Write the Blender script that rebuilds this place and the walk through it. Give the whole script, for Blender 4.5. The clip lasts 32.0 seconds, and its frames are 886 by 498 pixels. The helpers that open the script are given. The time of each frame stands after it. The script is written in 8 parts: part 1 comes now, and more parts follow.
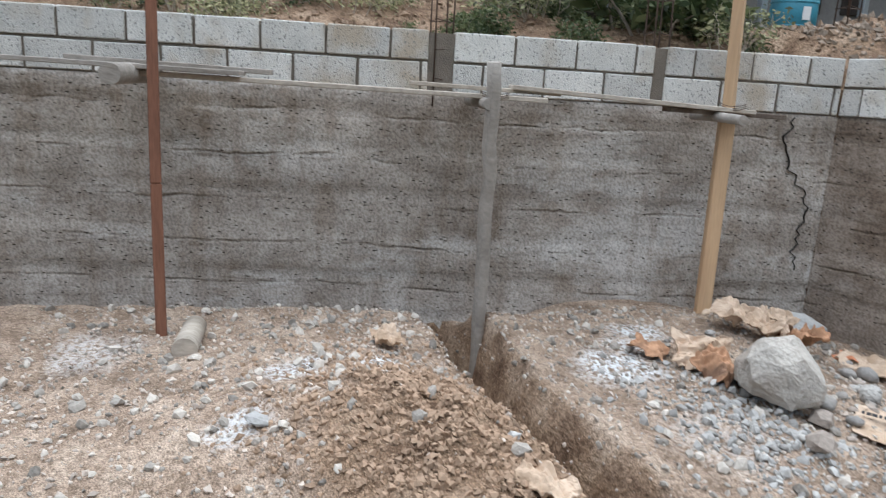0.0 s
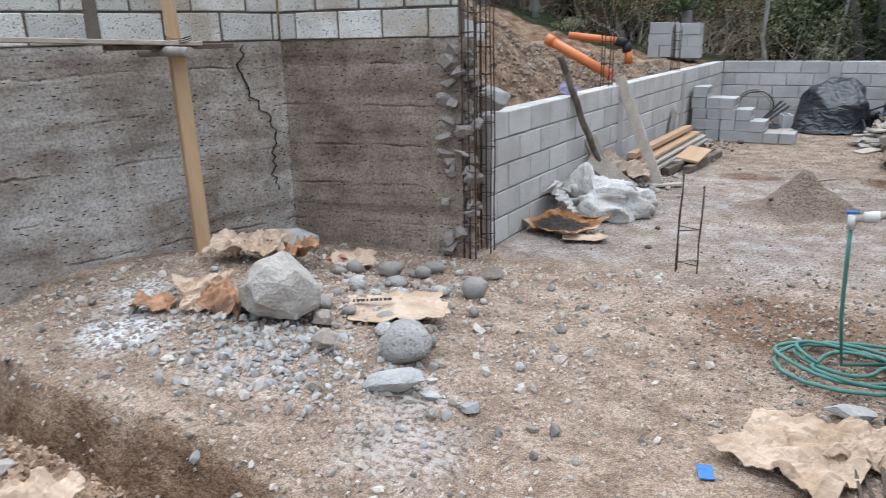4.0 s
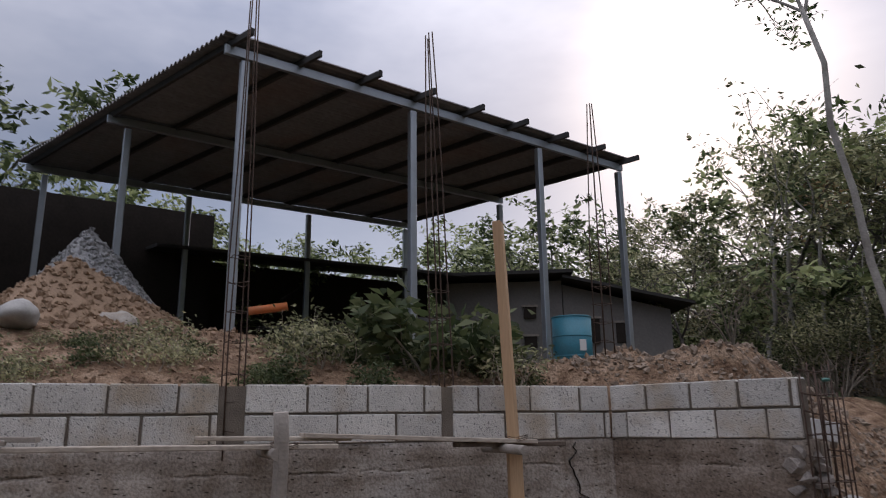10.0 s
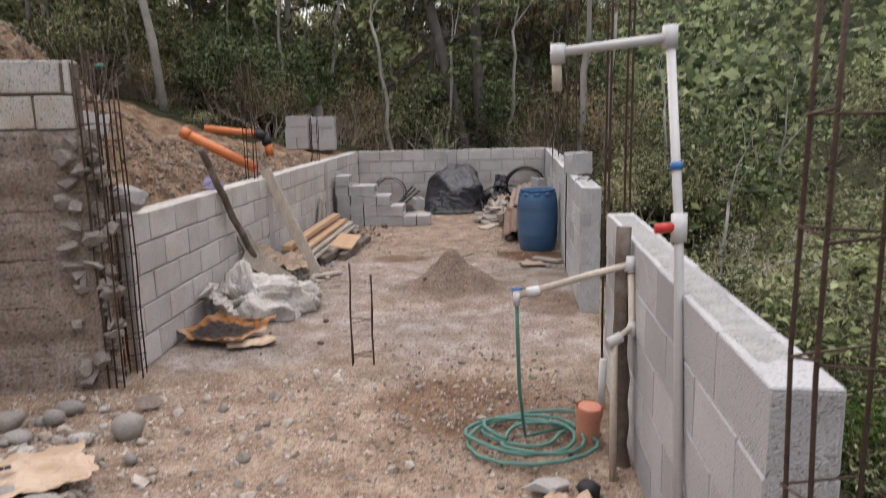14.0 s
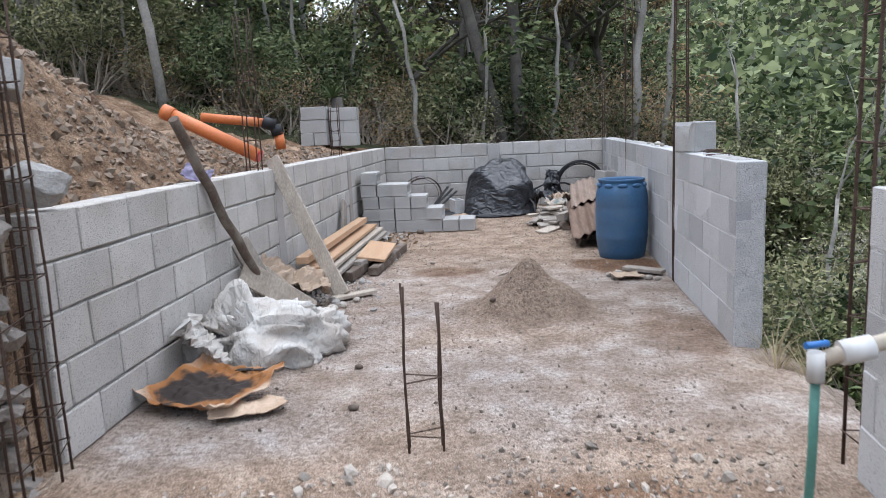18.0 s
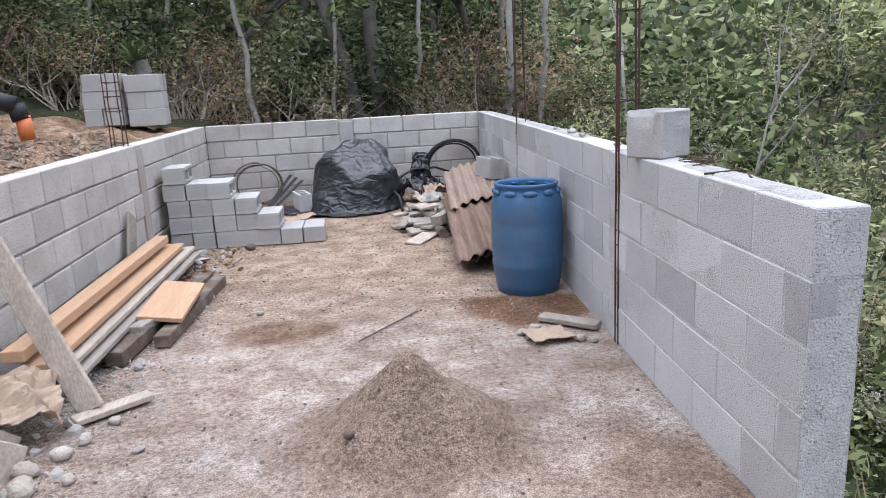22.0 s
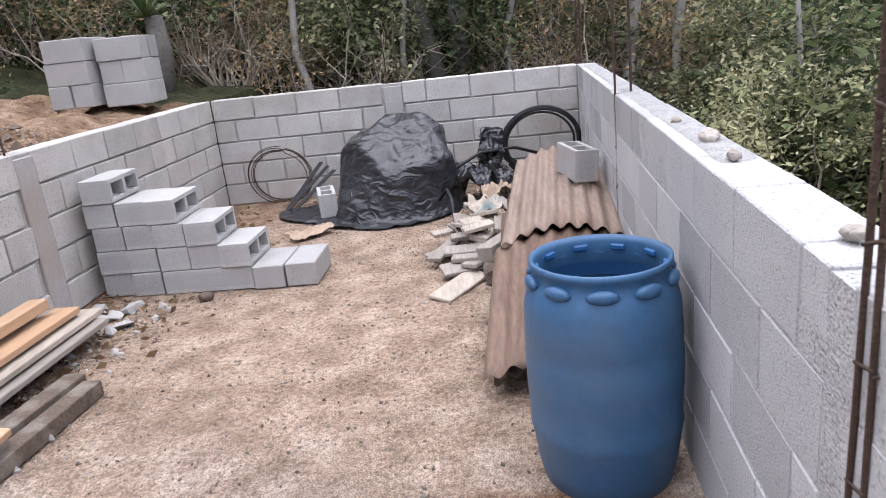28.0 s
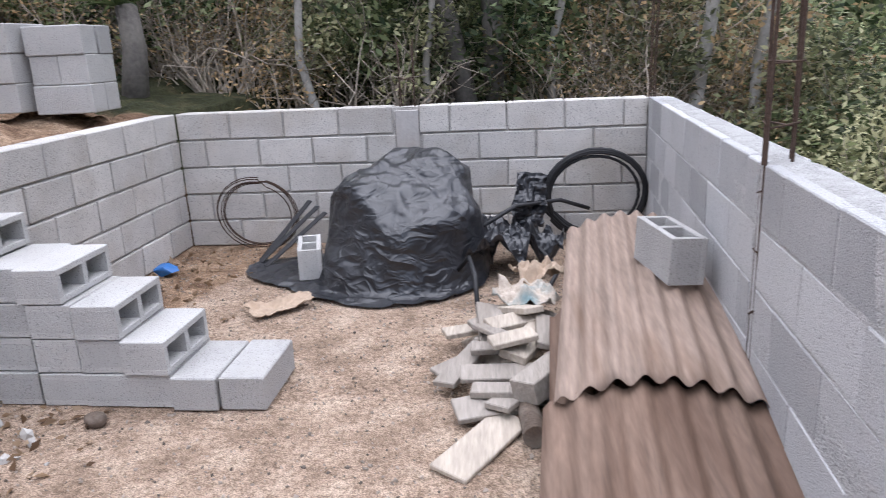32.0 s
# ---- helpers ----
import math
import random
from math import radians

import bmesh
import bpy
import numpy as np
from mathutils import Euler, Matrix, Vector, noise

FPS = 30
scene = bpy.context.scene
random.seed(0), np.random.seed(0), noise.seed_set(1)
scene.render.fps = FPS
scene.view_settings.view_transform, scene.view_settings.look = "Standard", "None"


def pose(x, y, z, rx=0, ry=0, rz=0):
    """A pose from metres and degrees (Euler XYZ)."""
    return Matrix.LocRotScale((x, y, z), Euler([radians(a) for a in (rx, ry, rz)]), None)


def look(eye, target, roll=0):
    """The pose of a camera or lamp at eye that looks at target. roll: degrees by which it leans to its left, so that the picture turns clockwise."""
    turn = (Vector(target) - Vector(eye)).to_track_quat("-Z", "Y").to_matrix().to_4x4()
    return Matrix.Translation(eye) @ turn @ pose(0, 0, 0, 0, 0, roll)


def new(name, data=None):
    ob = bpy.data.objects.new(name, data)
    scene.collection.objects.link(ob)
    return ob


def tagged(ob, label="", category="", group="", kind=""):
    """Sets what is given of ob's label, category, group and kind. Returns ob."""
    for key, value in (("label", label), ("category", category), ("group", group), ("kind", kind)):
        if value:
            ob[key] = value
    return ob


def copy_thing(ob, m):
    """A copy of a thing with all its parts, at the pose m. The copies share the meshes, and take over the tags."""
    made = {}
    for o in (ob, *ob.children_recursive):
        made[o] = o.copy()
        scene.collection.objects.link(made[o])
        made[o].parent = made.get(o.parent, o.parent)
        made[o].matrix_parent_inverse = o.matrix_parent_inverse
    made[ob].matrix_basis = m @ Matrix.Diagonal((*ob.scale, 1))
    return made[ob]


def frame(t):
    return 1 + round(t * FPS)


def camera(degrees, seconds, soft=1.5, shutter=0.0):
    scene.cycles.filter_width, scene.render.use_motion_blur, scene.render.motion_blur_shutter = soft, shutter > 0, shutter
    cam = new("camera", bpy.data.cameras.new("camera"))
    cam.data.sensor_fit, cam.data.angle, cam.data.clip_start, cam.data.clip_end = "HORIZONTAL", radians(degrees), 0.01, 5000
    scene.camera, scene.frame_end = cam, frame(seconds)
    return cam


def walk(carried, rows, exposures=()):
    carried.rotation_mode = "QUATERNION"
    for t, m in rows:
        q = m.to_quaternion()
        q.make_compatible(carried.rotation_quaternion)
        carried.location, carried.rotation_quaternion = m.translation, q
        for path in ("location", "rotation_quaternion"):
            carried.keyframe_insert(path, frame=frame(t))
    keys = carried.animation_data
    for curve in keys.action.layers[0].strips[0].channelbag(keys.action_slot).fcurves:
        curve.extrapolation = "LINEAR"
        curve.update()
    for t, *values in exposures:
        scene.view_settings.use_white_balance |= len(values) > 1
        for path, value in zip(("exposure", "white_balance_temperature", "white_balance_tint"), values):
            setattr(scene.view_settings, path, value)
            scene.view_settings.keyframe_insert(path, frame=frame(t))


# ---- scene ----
cam = camera(63.8, 32.0, soft=0.7, shutter=0.3)
PATH = [
    (0, (2.251, -13.423, 1.594), (0.429, -12.733, 1.143), 3.5),
    (0.5, (2.259, -13.403, 1.593), (0.529, -12.573, 1.029), 3.5),
    (1, (2.22, -13.371, 1.551), (0.606, -12.376, 0.914), 4.0),
    (1.5, (2.228, -13.342, 1.54), (0.73, -12.185, 0.892), 5.0),
    (2, (2.227, -13.315, 1.537), (0.858, -12.009, 0.888), 5.2),
    (2.5, (2.244, -13.293, 1.537), (0.996, -11.87, 0.889), 4.9),
    (3, (2.266, -13.282, 1.535), (1.114, -11.778, 0.896), 3.9),
    (3.5, (2.286, -13.262, 1.556), (1.172, -11.719, 0.941), -0.5),
    (4, (2.304, -13.225, 1.57), (1.315, -11.587, 0.987), -1.3),
    (4.5, (2.319, -13.209, 1.581), (1.463, -11.481, 1.051), -1.1),
    (6.5, (2.49, -13.196, 1.617), (1.751, -11.34, 1.527), -2.5),
    (7, (2.473, -13.203, 1.637), (1.622, -11.394, 1.682), -2.4),
    (7.5, (2.484, -13.228, 1.644), (1.486, -11.503, 1.819), -2.2),
    (8, (2.468, -13.235, 1.658), (1.331, -11.614, 1.936), -2.1),
    (8.5, (2.472, -13.242, 1.656), (1.219, -11.715, 1.973), -1.5),
    (9, (2.454, -13.23, 1.656), (1.031, -11.868, 2.003), -0.6),
    (9.5, (2.444, -13.24, 1.665), (0.903, -12.018, 2.031), -0.3),
    (10, (2.447, -13.238, 1.659), (0.82, -12.176, 2.135), -0.7),
    (10.5, (2.476, -13.251, 1.662), (0.896, -12.175, 2.248), -2.5),
    (11, (2.479, -13.258, 1.647), (1.035, -12.013, 2.249), -4.3),
    (11.5, (2.479, -13.236, 1.629), (1.286, -11.739, 2.209), -3.1),
    (12, (2.403, -13.199, 1.614), (1.468, -11.499, 2.101), -1.4),
    (12.5, (2.312, -13.141, 1.605), (1.665, -11.273, 1.91), 0.2),
    (13, (2.29, -13.049, 1.591), (1.997, -11.073, 1.684), -0.4),
    (13.5, (2.23, -12.968, 1.572), (2.112, -10.975, 1.449), -0.6),
    (14, (2.101, -12.9, 1.553), (2.01, -10.935, 1.192), -1.3),
    (14.5, (1.961, -12.883, 1.487), (1.882, -11.013, 0.78), -1.2),
    (16.5, (1.902, -12.073, 1.3), (1.704, -10.263, 0.472), -2.1),
    (17, (1.806, -11.925, 1.285), (1.646, -10.011, 0.726), -3.6),
    (17.5, (1.671, -11.57, 1.207), (1.561, -9.611, 0.822), -3.3),
    (18, (1.661, -11.142, 1.235), (1.517, -9.175, 0.904), -2.7),
    (18.5, (1.595, -10.85, 1.276), (1.452, -8.88, 0.961), -2.7),
    (19, (1.541, -10.65, 1.295), (1.531, -8.68, 0.951), -3.2),
    (19.5, (1.616, -10.391, 1.318), (1.627, -8.426, 0.95), -4.4),
    (20, (1.645, -10.151, 1.344), (1.666, -8.186, 0.969), -4.5),
    (20.5, (1.611, -9.871, 1.364), (1.644, -7.906, 0.994), -4.1),
    (21, (1.649, -9.591, 1.361), (1.695, -7.628, 0.983), -4.1),
    (21.5, (1.7, -9.346, 1.397), (1.812, -7.391, 0.987), -3.9),
    (22, (1.724, -9.037, 1.369), (1.961, -7.104, 0.915), -2.9),
    (22.5, (1.809, -8.776, 1.359), (2.078, -6.855, 0.872), -3.6),
    (23, (2.013, -8.508, 1.372), (2.28, -6.59, 0.872), -3.9),
    (23.5, (2.118, -8.254, 1.357), (2.389, -6.341, 0.841), -3.9),
    (24, (2.218, -8.022, 1.403), (2.453, -6.113, 0.855), -5.2),
    (24.5, (2.412, -7.839, 1.406), (2.529, -5.923, 0.845), -6.1),
    (25, (2.474, -7.678, 1.392), (2.502, -5.775, 0.78), -5.8),
    (25.5, (2.452, -7.469, 1.404), (2.467, -5.57, 0.776), -5.6),
    (27.5, (2.566, -6.768, 1.384), (2.415, -4.864, 0.791), -6.3),
    (28, (2.545, -6.563, 1.389), (2.388, -4.656, 0.808), -6.1),
    (28.5, (2.562, -6.32, 1.393), (2.393, -4.413, 0.814), -3.6),
    (29, (2.567, -6.058, 1.405), (2.396, -4.148, 0.837), -2.2),
    (29.5, (2.525, -5.756, 1.396), (2.374, -3.844, 0.829), -1.9),
    (30, (2.519, -5.545, 1.391), (2.456, -3.63, 0.818), -1.2),
    (30.5, (2.555, -5.427, 1.37), (2.498, -3.508, 0.809), -1.4),
    (31, (2.512, -5.283, 1.378), (2.461, -3.368, 0.802), -1.6),
    (31.5, (2.43, -5.147, 1.378), (2.378, -3.23, 0.808), -1.6),
    (32, (2.434, -5.037, 1.382), (2.236, -3.123, 0.836), -2.6),
]
walk(cam, [(t, look(eye, target, roll)) for t, eye, target, roll in PATH],
     exposures=((0.0, 1.24, 6120, 5), (4.0, 1.22, 6050, 6), (6.5, 1.08, 6200, 14), (8.0, 0.92, 6250, 20), (9.0, 0.36, 6500, 23), (10.0, -0.02, 6450, 18), (11.0, -0.44, 6550, 15), (12.5, -0.45, 6650, 16), (13.2, 0.0, 7250, 17), (14.0, 0.87, 7100, 16), (17.0, 1.20, 6150, 9), (20.0, 1.36, 6250, 13), (22.0, 1.47, 6250, 14), (25.0, 1.42, 6350, 15), (28.0, 1.57, 6450, 16), (32.0, 1.54, 6300, 15)))

# ---- world and light ----
world = bpy.data.worlds.new("world")
scene.world = world
world.use_nodes = True
wt = world.node_tree
wt.nodes.clear()
SUN_EL, SUN_AZ = radians(24), radians(-35)


sky = wt.nodes.new("ShaderNodeTexSky")
sky.sky_type, sky.sun_disc = "NISHITA", False
sky.sun_elevation, sky.sun_rotation = SUN_EL, SUN_AZ
sky.air_density, sky.dust_density = 0.8, 0.75
tc = wt.nodes.new("ShaderNodeTexCoord")
mp = wt.nodes.new("ShaderNodeMapping")
mp.inputs["Scale"].default_value = (1.0, 1.0, 2.6)
wt.links.new(tc.outputs["Generated"], mp.inputs["Vector"])
nz = wt.nodes.new("ShaderNodeTexNoise")
nz.inputs["Scale"].default_value, nz.inputs["Detail"].default_value, nz.inputs["Roughness"].default_value = 2.3, 5.0, 0.55
wt.links.new(mp.outputs[0], nz.inputs["Vector"])
# overcast deck: grey-blue cloud, brighter where the low sun stands behind it
sunv = (math.sin(-SUN_AZ) * -1 * math.cos(SUN_EL), math.cos(SUN_AZ) * math.cos(SUN_EL), math.sin(SUN_EL))
dot = wt.nodes.new("ShaderNodeVectorMath")
dot.operation = "DOT_PRODUCT"
nrm = wt.nodes.new("ShaderNodeVectorMath")
nrm.operation = "NORMALIZE"
wt.links.new(tc.outputs["Generated"], nrm.inputs[0])
wt.links.new(nrm.outputs[0], dot.inputs[0])
dot.inputs[1].default_value = sunv
glow = wt.nodes.new("ShaderNodeMapRange")
glow.interpolation_type = "SMOOTHSTEP"
glow.inputs["From Min"].default_value, glow.inputs["From Max"].default_value = 0.978, 0.9995
wt.links.new(dot.outputs["Value"], glow.inputs["Value"])
ramp = wt.nodes.new("ShaderNodeValToRGB")
ramp.color_ramp.elements[0].position, ramp.color_ramp.elements[0].color = 0.34, (0.355, 0.38, 0.435, 1)
ramp.color_ramp.elements[1].position, ramp.color_ramp.elements[1].color = 0.70, (0.80, 0.805, 0.825, 1)
wt.links.new(nz.outputs["Fac"], ramp.inputs["Fac"])
mixg = wt.nodes.new("ShaderNodeMix")
mixg.data_type = "RGBA"
mixg.inputs["B"].default_value = (1.65, 1.47, 1.27, 1)
gm = wt.nodes.new("ShaderNodeMath")
gm.operation = "MULTIPLY"
wt.links.new(glow.outputs[0], gm.inputs[0])
wt.links.new(nz.outputs["Fac"], gm.inputs[1])
wt.links.new(gm.outputs[0], mixg.inputs["Factor"])
wt.links.new(ramp.outputs[0], mixg.inputs["A"])
bg1 = wt.nodes.new("ShaderNodeBackground")
bg1.inputs["Strength"].default_value = 0.05
wt.links.new(sky.outputs[0], bg1.inputs["Color"])
# an overcast sky is about three times as bright overhead as at the horizon
sep = wt.nodes.new("ShaderNodeSeparateXYZ")
wt.links.new(nrm.outputs[0], sep.inputs[0])
zen = wt.nodes.new("ShaderNodeMapRange")
zen.interpolation_type = "SMOOTHSTEP"
zen.inputs["From Min"].default_value, zen.inputs["From Max"].default_value = 0.30, 0.95
zen.inputs["To Min"].default_value, zen.inputs["To Max"].default_value = 0.262, 2.38
wt.links.new(sep.outputs["Z"], zen.inputs["Value"])
bg2 = wt.nodes.new("ShaderNodeBackground")
wt.links.new(zen.outputs[0], bg2.inputs["Strength"])
wt.links.new(mixg.outputs["Result"], bg2.inputs["Color"])
add = wt.nodes.new("ShaderNodeAddShader")
wt.links.new(bg1.outputs[0], add.inputs[0])
wt.links.new(bg2.outputs[0], add.inputs[1])
wout = wt.nodes.new("ShaderNodeOutputWorld")
wt.links.new(add.outputs[0], wout.inputs[0])
sun = new("sun", bpy.data.lights.new("sun", "SUN"))
sun.data.energy, sun.data.angle, sun.data.color = 0.6, radians(30), (1.0, 0.92, 0.82)
sun.matrix_world = look(tuple(40 * c for c in sunv), (0, 0, 0))


# ---- tools for building ----
def mat(name, base, rough=0.9, metal=0.0, var=0.25, scale=6.0, bump=0.3, fine=60.0, tint=None, island=0.0, spec=0.3, stain=0.0, stain_col=(0.1, 0.08, 0.06), dist=0.01, stretch=None, pores=0.0, pore_size=120.0):
    """A surface: base colour, broad and fine variation, stains and relief, at real-world size."""
    m = bpy.data.materials.new(name)
    m.use_nodes = True
    nt = m.node_tree
    b = nt.nodes["Principled BSDF"]
    b.inputs["Roughness"].default_value, b.inputs["Metallic"].default_value = rough, metal
    b.inputs["Specular IOR Level"].default_value = spec
    tc = nt.nodes.new("ShaderNodeTexCoord")
    geo = nt.nodes.new("ShaderNodeNewGeometry")
    info = nt.nodes.new("ShaderNodeObjectInfo")
    pos = geo.outputs["Position"]
    if stretch:
        mp_ = nt.nodes.new("ShaderNodeMapping")
        mp_.inputs["Scale"].default_value = stretch
        nt.links.new(pos, mp_.inputs["Vector"])
        pos = mp_.outputs[0]

    def noise_at(s, detail=4.0):
        n = nt.nodes.new("ShaderNodeTexNoise")
        n.inputs["Scale"].default_value, n.inputs["Detail"].default_value = s, detail
        nt.links.new(pos, n.inputs["Vector"])
        return n.outputs["Fac"]

    def math_node(op, a, c):
        n = nt.nodes.new("ShaderNodeMath")
        n.operation = op
        for i, v in enumerate((a, c)):
            if isinstance(v, (int, float)):
                n.inputs[i].default_value = v
            else:
                nt.links.new(v, n.inputs[i])
        return n.outputs[0]

    broad, small = noise_at(scale, 5.0), noise_at(fine, 3.0)
    val = math_node("ADD", math_node("MULTIPLY", math_node("SUBTRACT", broad, 0.5), 2.4 * var), math_node("MULTIPLY", math_node("SUBTRACT", small, 0.5), 2.6 * var))
    if island:
        val = math_node("ADD", val, math_node("MULTIPLY", math_node("SUBTRACT", info.outputs["Random"], 0.5), island))
        val = math_node("ADD", val, math_node("MULTIPLY", math_node("SUBTRACT", geo.outputs["Random Per Island"], 0.5), island))
    bright = math_node("ADD", val, 1.0)
    vm = nt.nodes.new("ShaderNodeVectorMath")
    vm.operation = "SCALE"
    vm.inputs[0].default_value = base
    nt.links.new(bright, vm.inputs["Scale"])
    col = vm.outputs[0]
    if tint or stain:
        mx = nt.nodes.new("ShaderNodeMix")
        mx.data_type = "RGBA"
        nt.links.new(col, mx.inputs["A"])
        mx.inputs["B"].default_value = (*(tint or stain_col), 1)
        mr = nt.nodes.new("ShaderNodeMapRange")
        mr.inputs["From Min"].default_value, mr.inputs["From Max"].default_value = 0.5, 0.68
        mr.inputs["To Max"].default_value = 0.75 if tint else stain
        nt.links.new(noise_at(scale * 0.55, 6.0), mr.inputs["Value"])
        nt.links.new(mr.outputs[0], mx.inputs["Factor"])
        col = mx.outputs["Result"]
    hole = None
    if pores:
        vo = nt.nodes.new("ShaderNodeTexNoise")
        vo.inputs["Scale"].default_value, vo.inputs["Detail"].default_value = pore_size, 1.0
        nt.links.new(geo.outputs["Position"], vo.inputs["Vector"])
        pr = nt.nodes.new("ShaderNodeMapRange")
        pr.inputs["From Min"].default_value, pr.inputs["From Max"].default_value = 0.40, 0.31
        nt.links.new(vo.outputs["Fac"], pr.inputs["Value"])
        hole = math_node("MULTIPLY", pr.outputs[0], pores)
        pm = nt.nodes.new("ShaderNodeMix")
        pm.data_type = "RGBA"
        nt.links.new(col, pm.inputs["A"])
        pm.inputs["B"].default_value = (*[c * 0.35 for c in base], 1)
        nt.links.new(hole, pm.inputs["Factor"])
        col = pm.outputs["Result"]
    nt.links.new(col, b.inputs["Base Color"])
    if bump:
        bp = nt.nodes.new("ShaderNodeBump")
        bp.inputs["Strength"].default_value, bp.inputs["Distance"].default_value = bump, dist
        hgt = math_node("ADD", small, math_node("MULTIPLY", broad, 0.6))
        if hole:
            hgt = math_node("SUBTRACT", hgt, math_node("MULTIPLY", hole, 0.5))
        nt.links.new(hgt, bp.inputs["Height"])
        nt.links.new(bp.outputs[0], b.inputs["Normal"])
    return m


def mesh_of(name, bm, material=None, smooth=False):
    me = bpy.data.meshes.new(name)
    bm.to_mesh(me)
    bm.free()
    for m in (material if isinstance(material, (list, tuple)) else [material]):
        if m:
            me.materials.append(m)
    if smooth:
        me.polygons.foreach_set("use_smooth", [True] * len(me.polygons))
    return me


def part(name, bm, material, parent=None, label="", smooth=False):
    ob = new(name, bm if isinstance(bm, bpy.types.Mesh) else mesh_of(name, bm, material, smooth))
    if parent:
        ob.parent = parent
    if label:
        ob["label"] = label
    return ob


def thing(name, label, category, at=(0, 0, 0), turn=0.0, group="", kind=""):
    ob = new(name)
    ob.empty_display_size = 0.05
    ob.matrix_world = pose(*at, 0, 0, turn)
    return tagged(ob, label, category, group, kind)


def box(bm, size, m=Matrix(), bevel=0.0, segs=1, mi=0):
    """A box with its middle at m's origin, joined to bm."""
    r = bmesh.ops.create_cube(bm, size=1.0)
    bmesh.ops.scale(bm, vec=size, verts=r["verts"])
    faces = {f for v in r["verts"] for f in v.link_faces}
    for f in faces:
        f.material_index = mi
    vs = r["verts"]
    if bevel:
        edges = list({e for v in vs for e in v.link_edges})
        out = bmesh.ops.bevel(bm, geom=edges, offset=bevel, segments=segs, affect="EDGES", profile=0.5)
        vs = list({v for f in out["faces"] for v in f.verts} | {v for v in vs if v.is_valid})
        for f in out["faces"]:
            f.material_index = mi
    bmesh.ops.transform(bm, matrix=m, verts=vs)
    return vs


def boxmesh(size, m=Matrix(), bevel=0.0, segs=1):
    bm = bmesh.new()
    box(bm, size, m, bevel, segs)
    return bm


def tube(bm, pts, radius, segs=8, cap=True, mi=0):
    """A round bar or branch along pts; radius: one number or one for each point."""
    pts = [Vector(p) for p in pts]
    rs = radius if isinstance(radius, (list, tuple)) else [radius] * len(pts)
    rings, side = [], None
    for i, p in enumerate(pts):
        d = (pts[min(i + 1, len(pts) - 1)] - pts[max(i - 1, 0)]).normalized()
        if side is None:
            side = d.orthogonal().normalized()
        side = (side - d * side.dot(d)).normalized()
        other = d.cross(side)
        rings.append([bm.verts.new(p + rs[i] * (math.cos(a) * side + math.sin(a) * other)) for a in (2 * math.pi * k / segs for k in range(segs))])
    for a, b in zip(rings, rings[1:]):
        for k in range(segs):
            f = bm.faces.new((a[k], a[(k + 1) % segs], b[(k + 1) % segs], b[k]))
            f.smooth, f.material_index = True, mi
    if cap:
        for ring in (rings[0][::-1], rings[-1]):
            bm.faces.new(ring).material_index = mi


def tubemesh(pts, radius, segs=8):
    bm = bmesh.new()
    tube(bm, pts, radius, segs)
    return bm


def lerp(a, b, t):
    return a + (b - a) * t


def sm(x, a, b):
    t = min(1.0, max(0.0, (x - a) / (b - a)))
    return t * t * (3 - 2 * t)


def nz3(x, y, z=0.0, s=1.0):
    return noise.noise(Vector((x * s, y * s, z * s)))


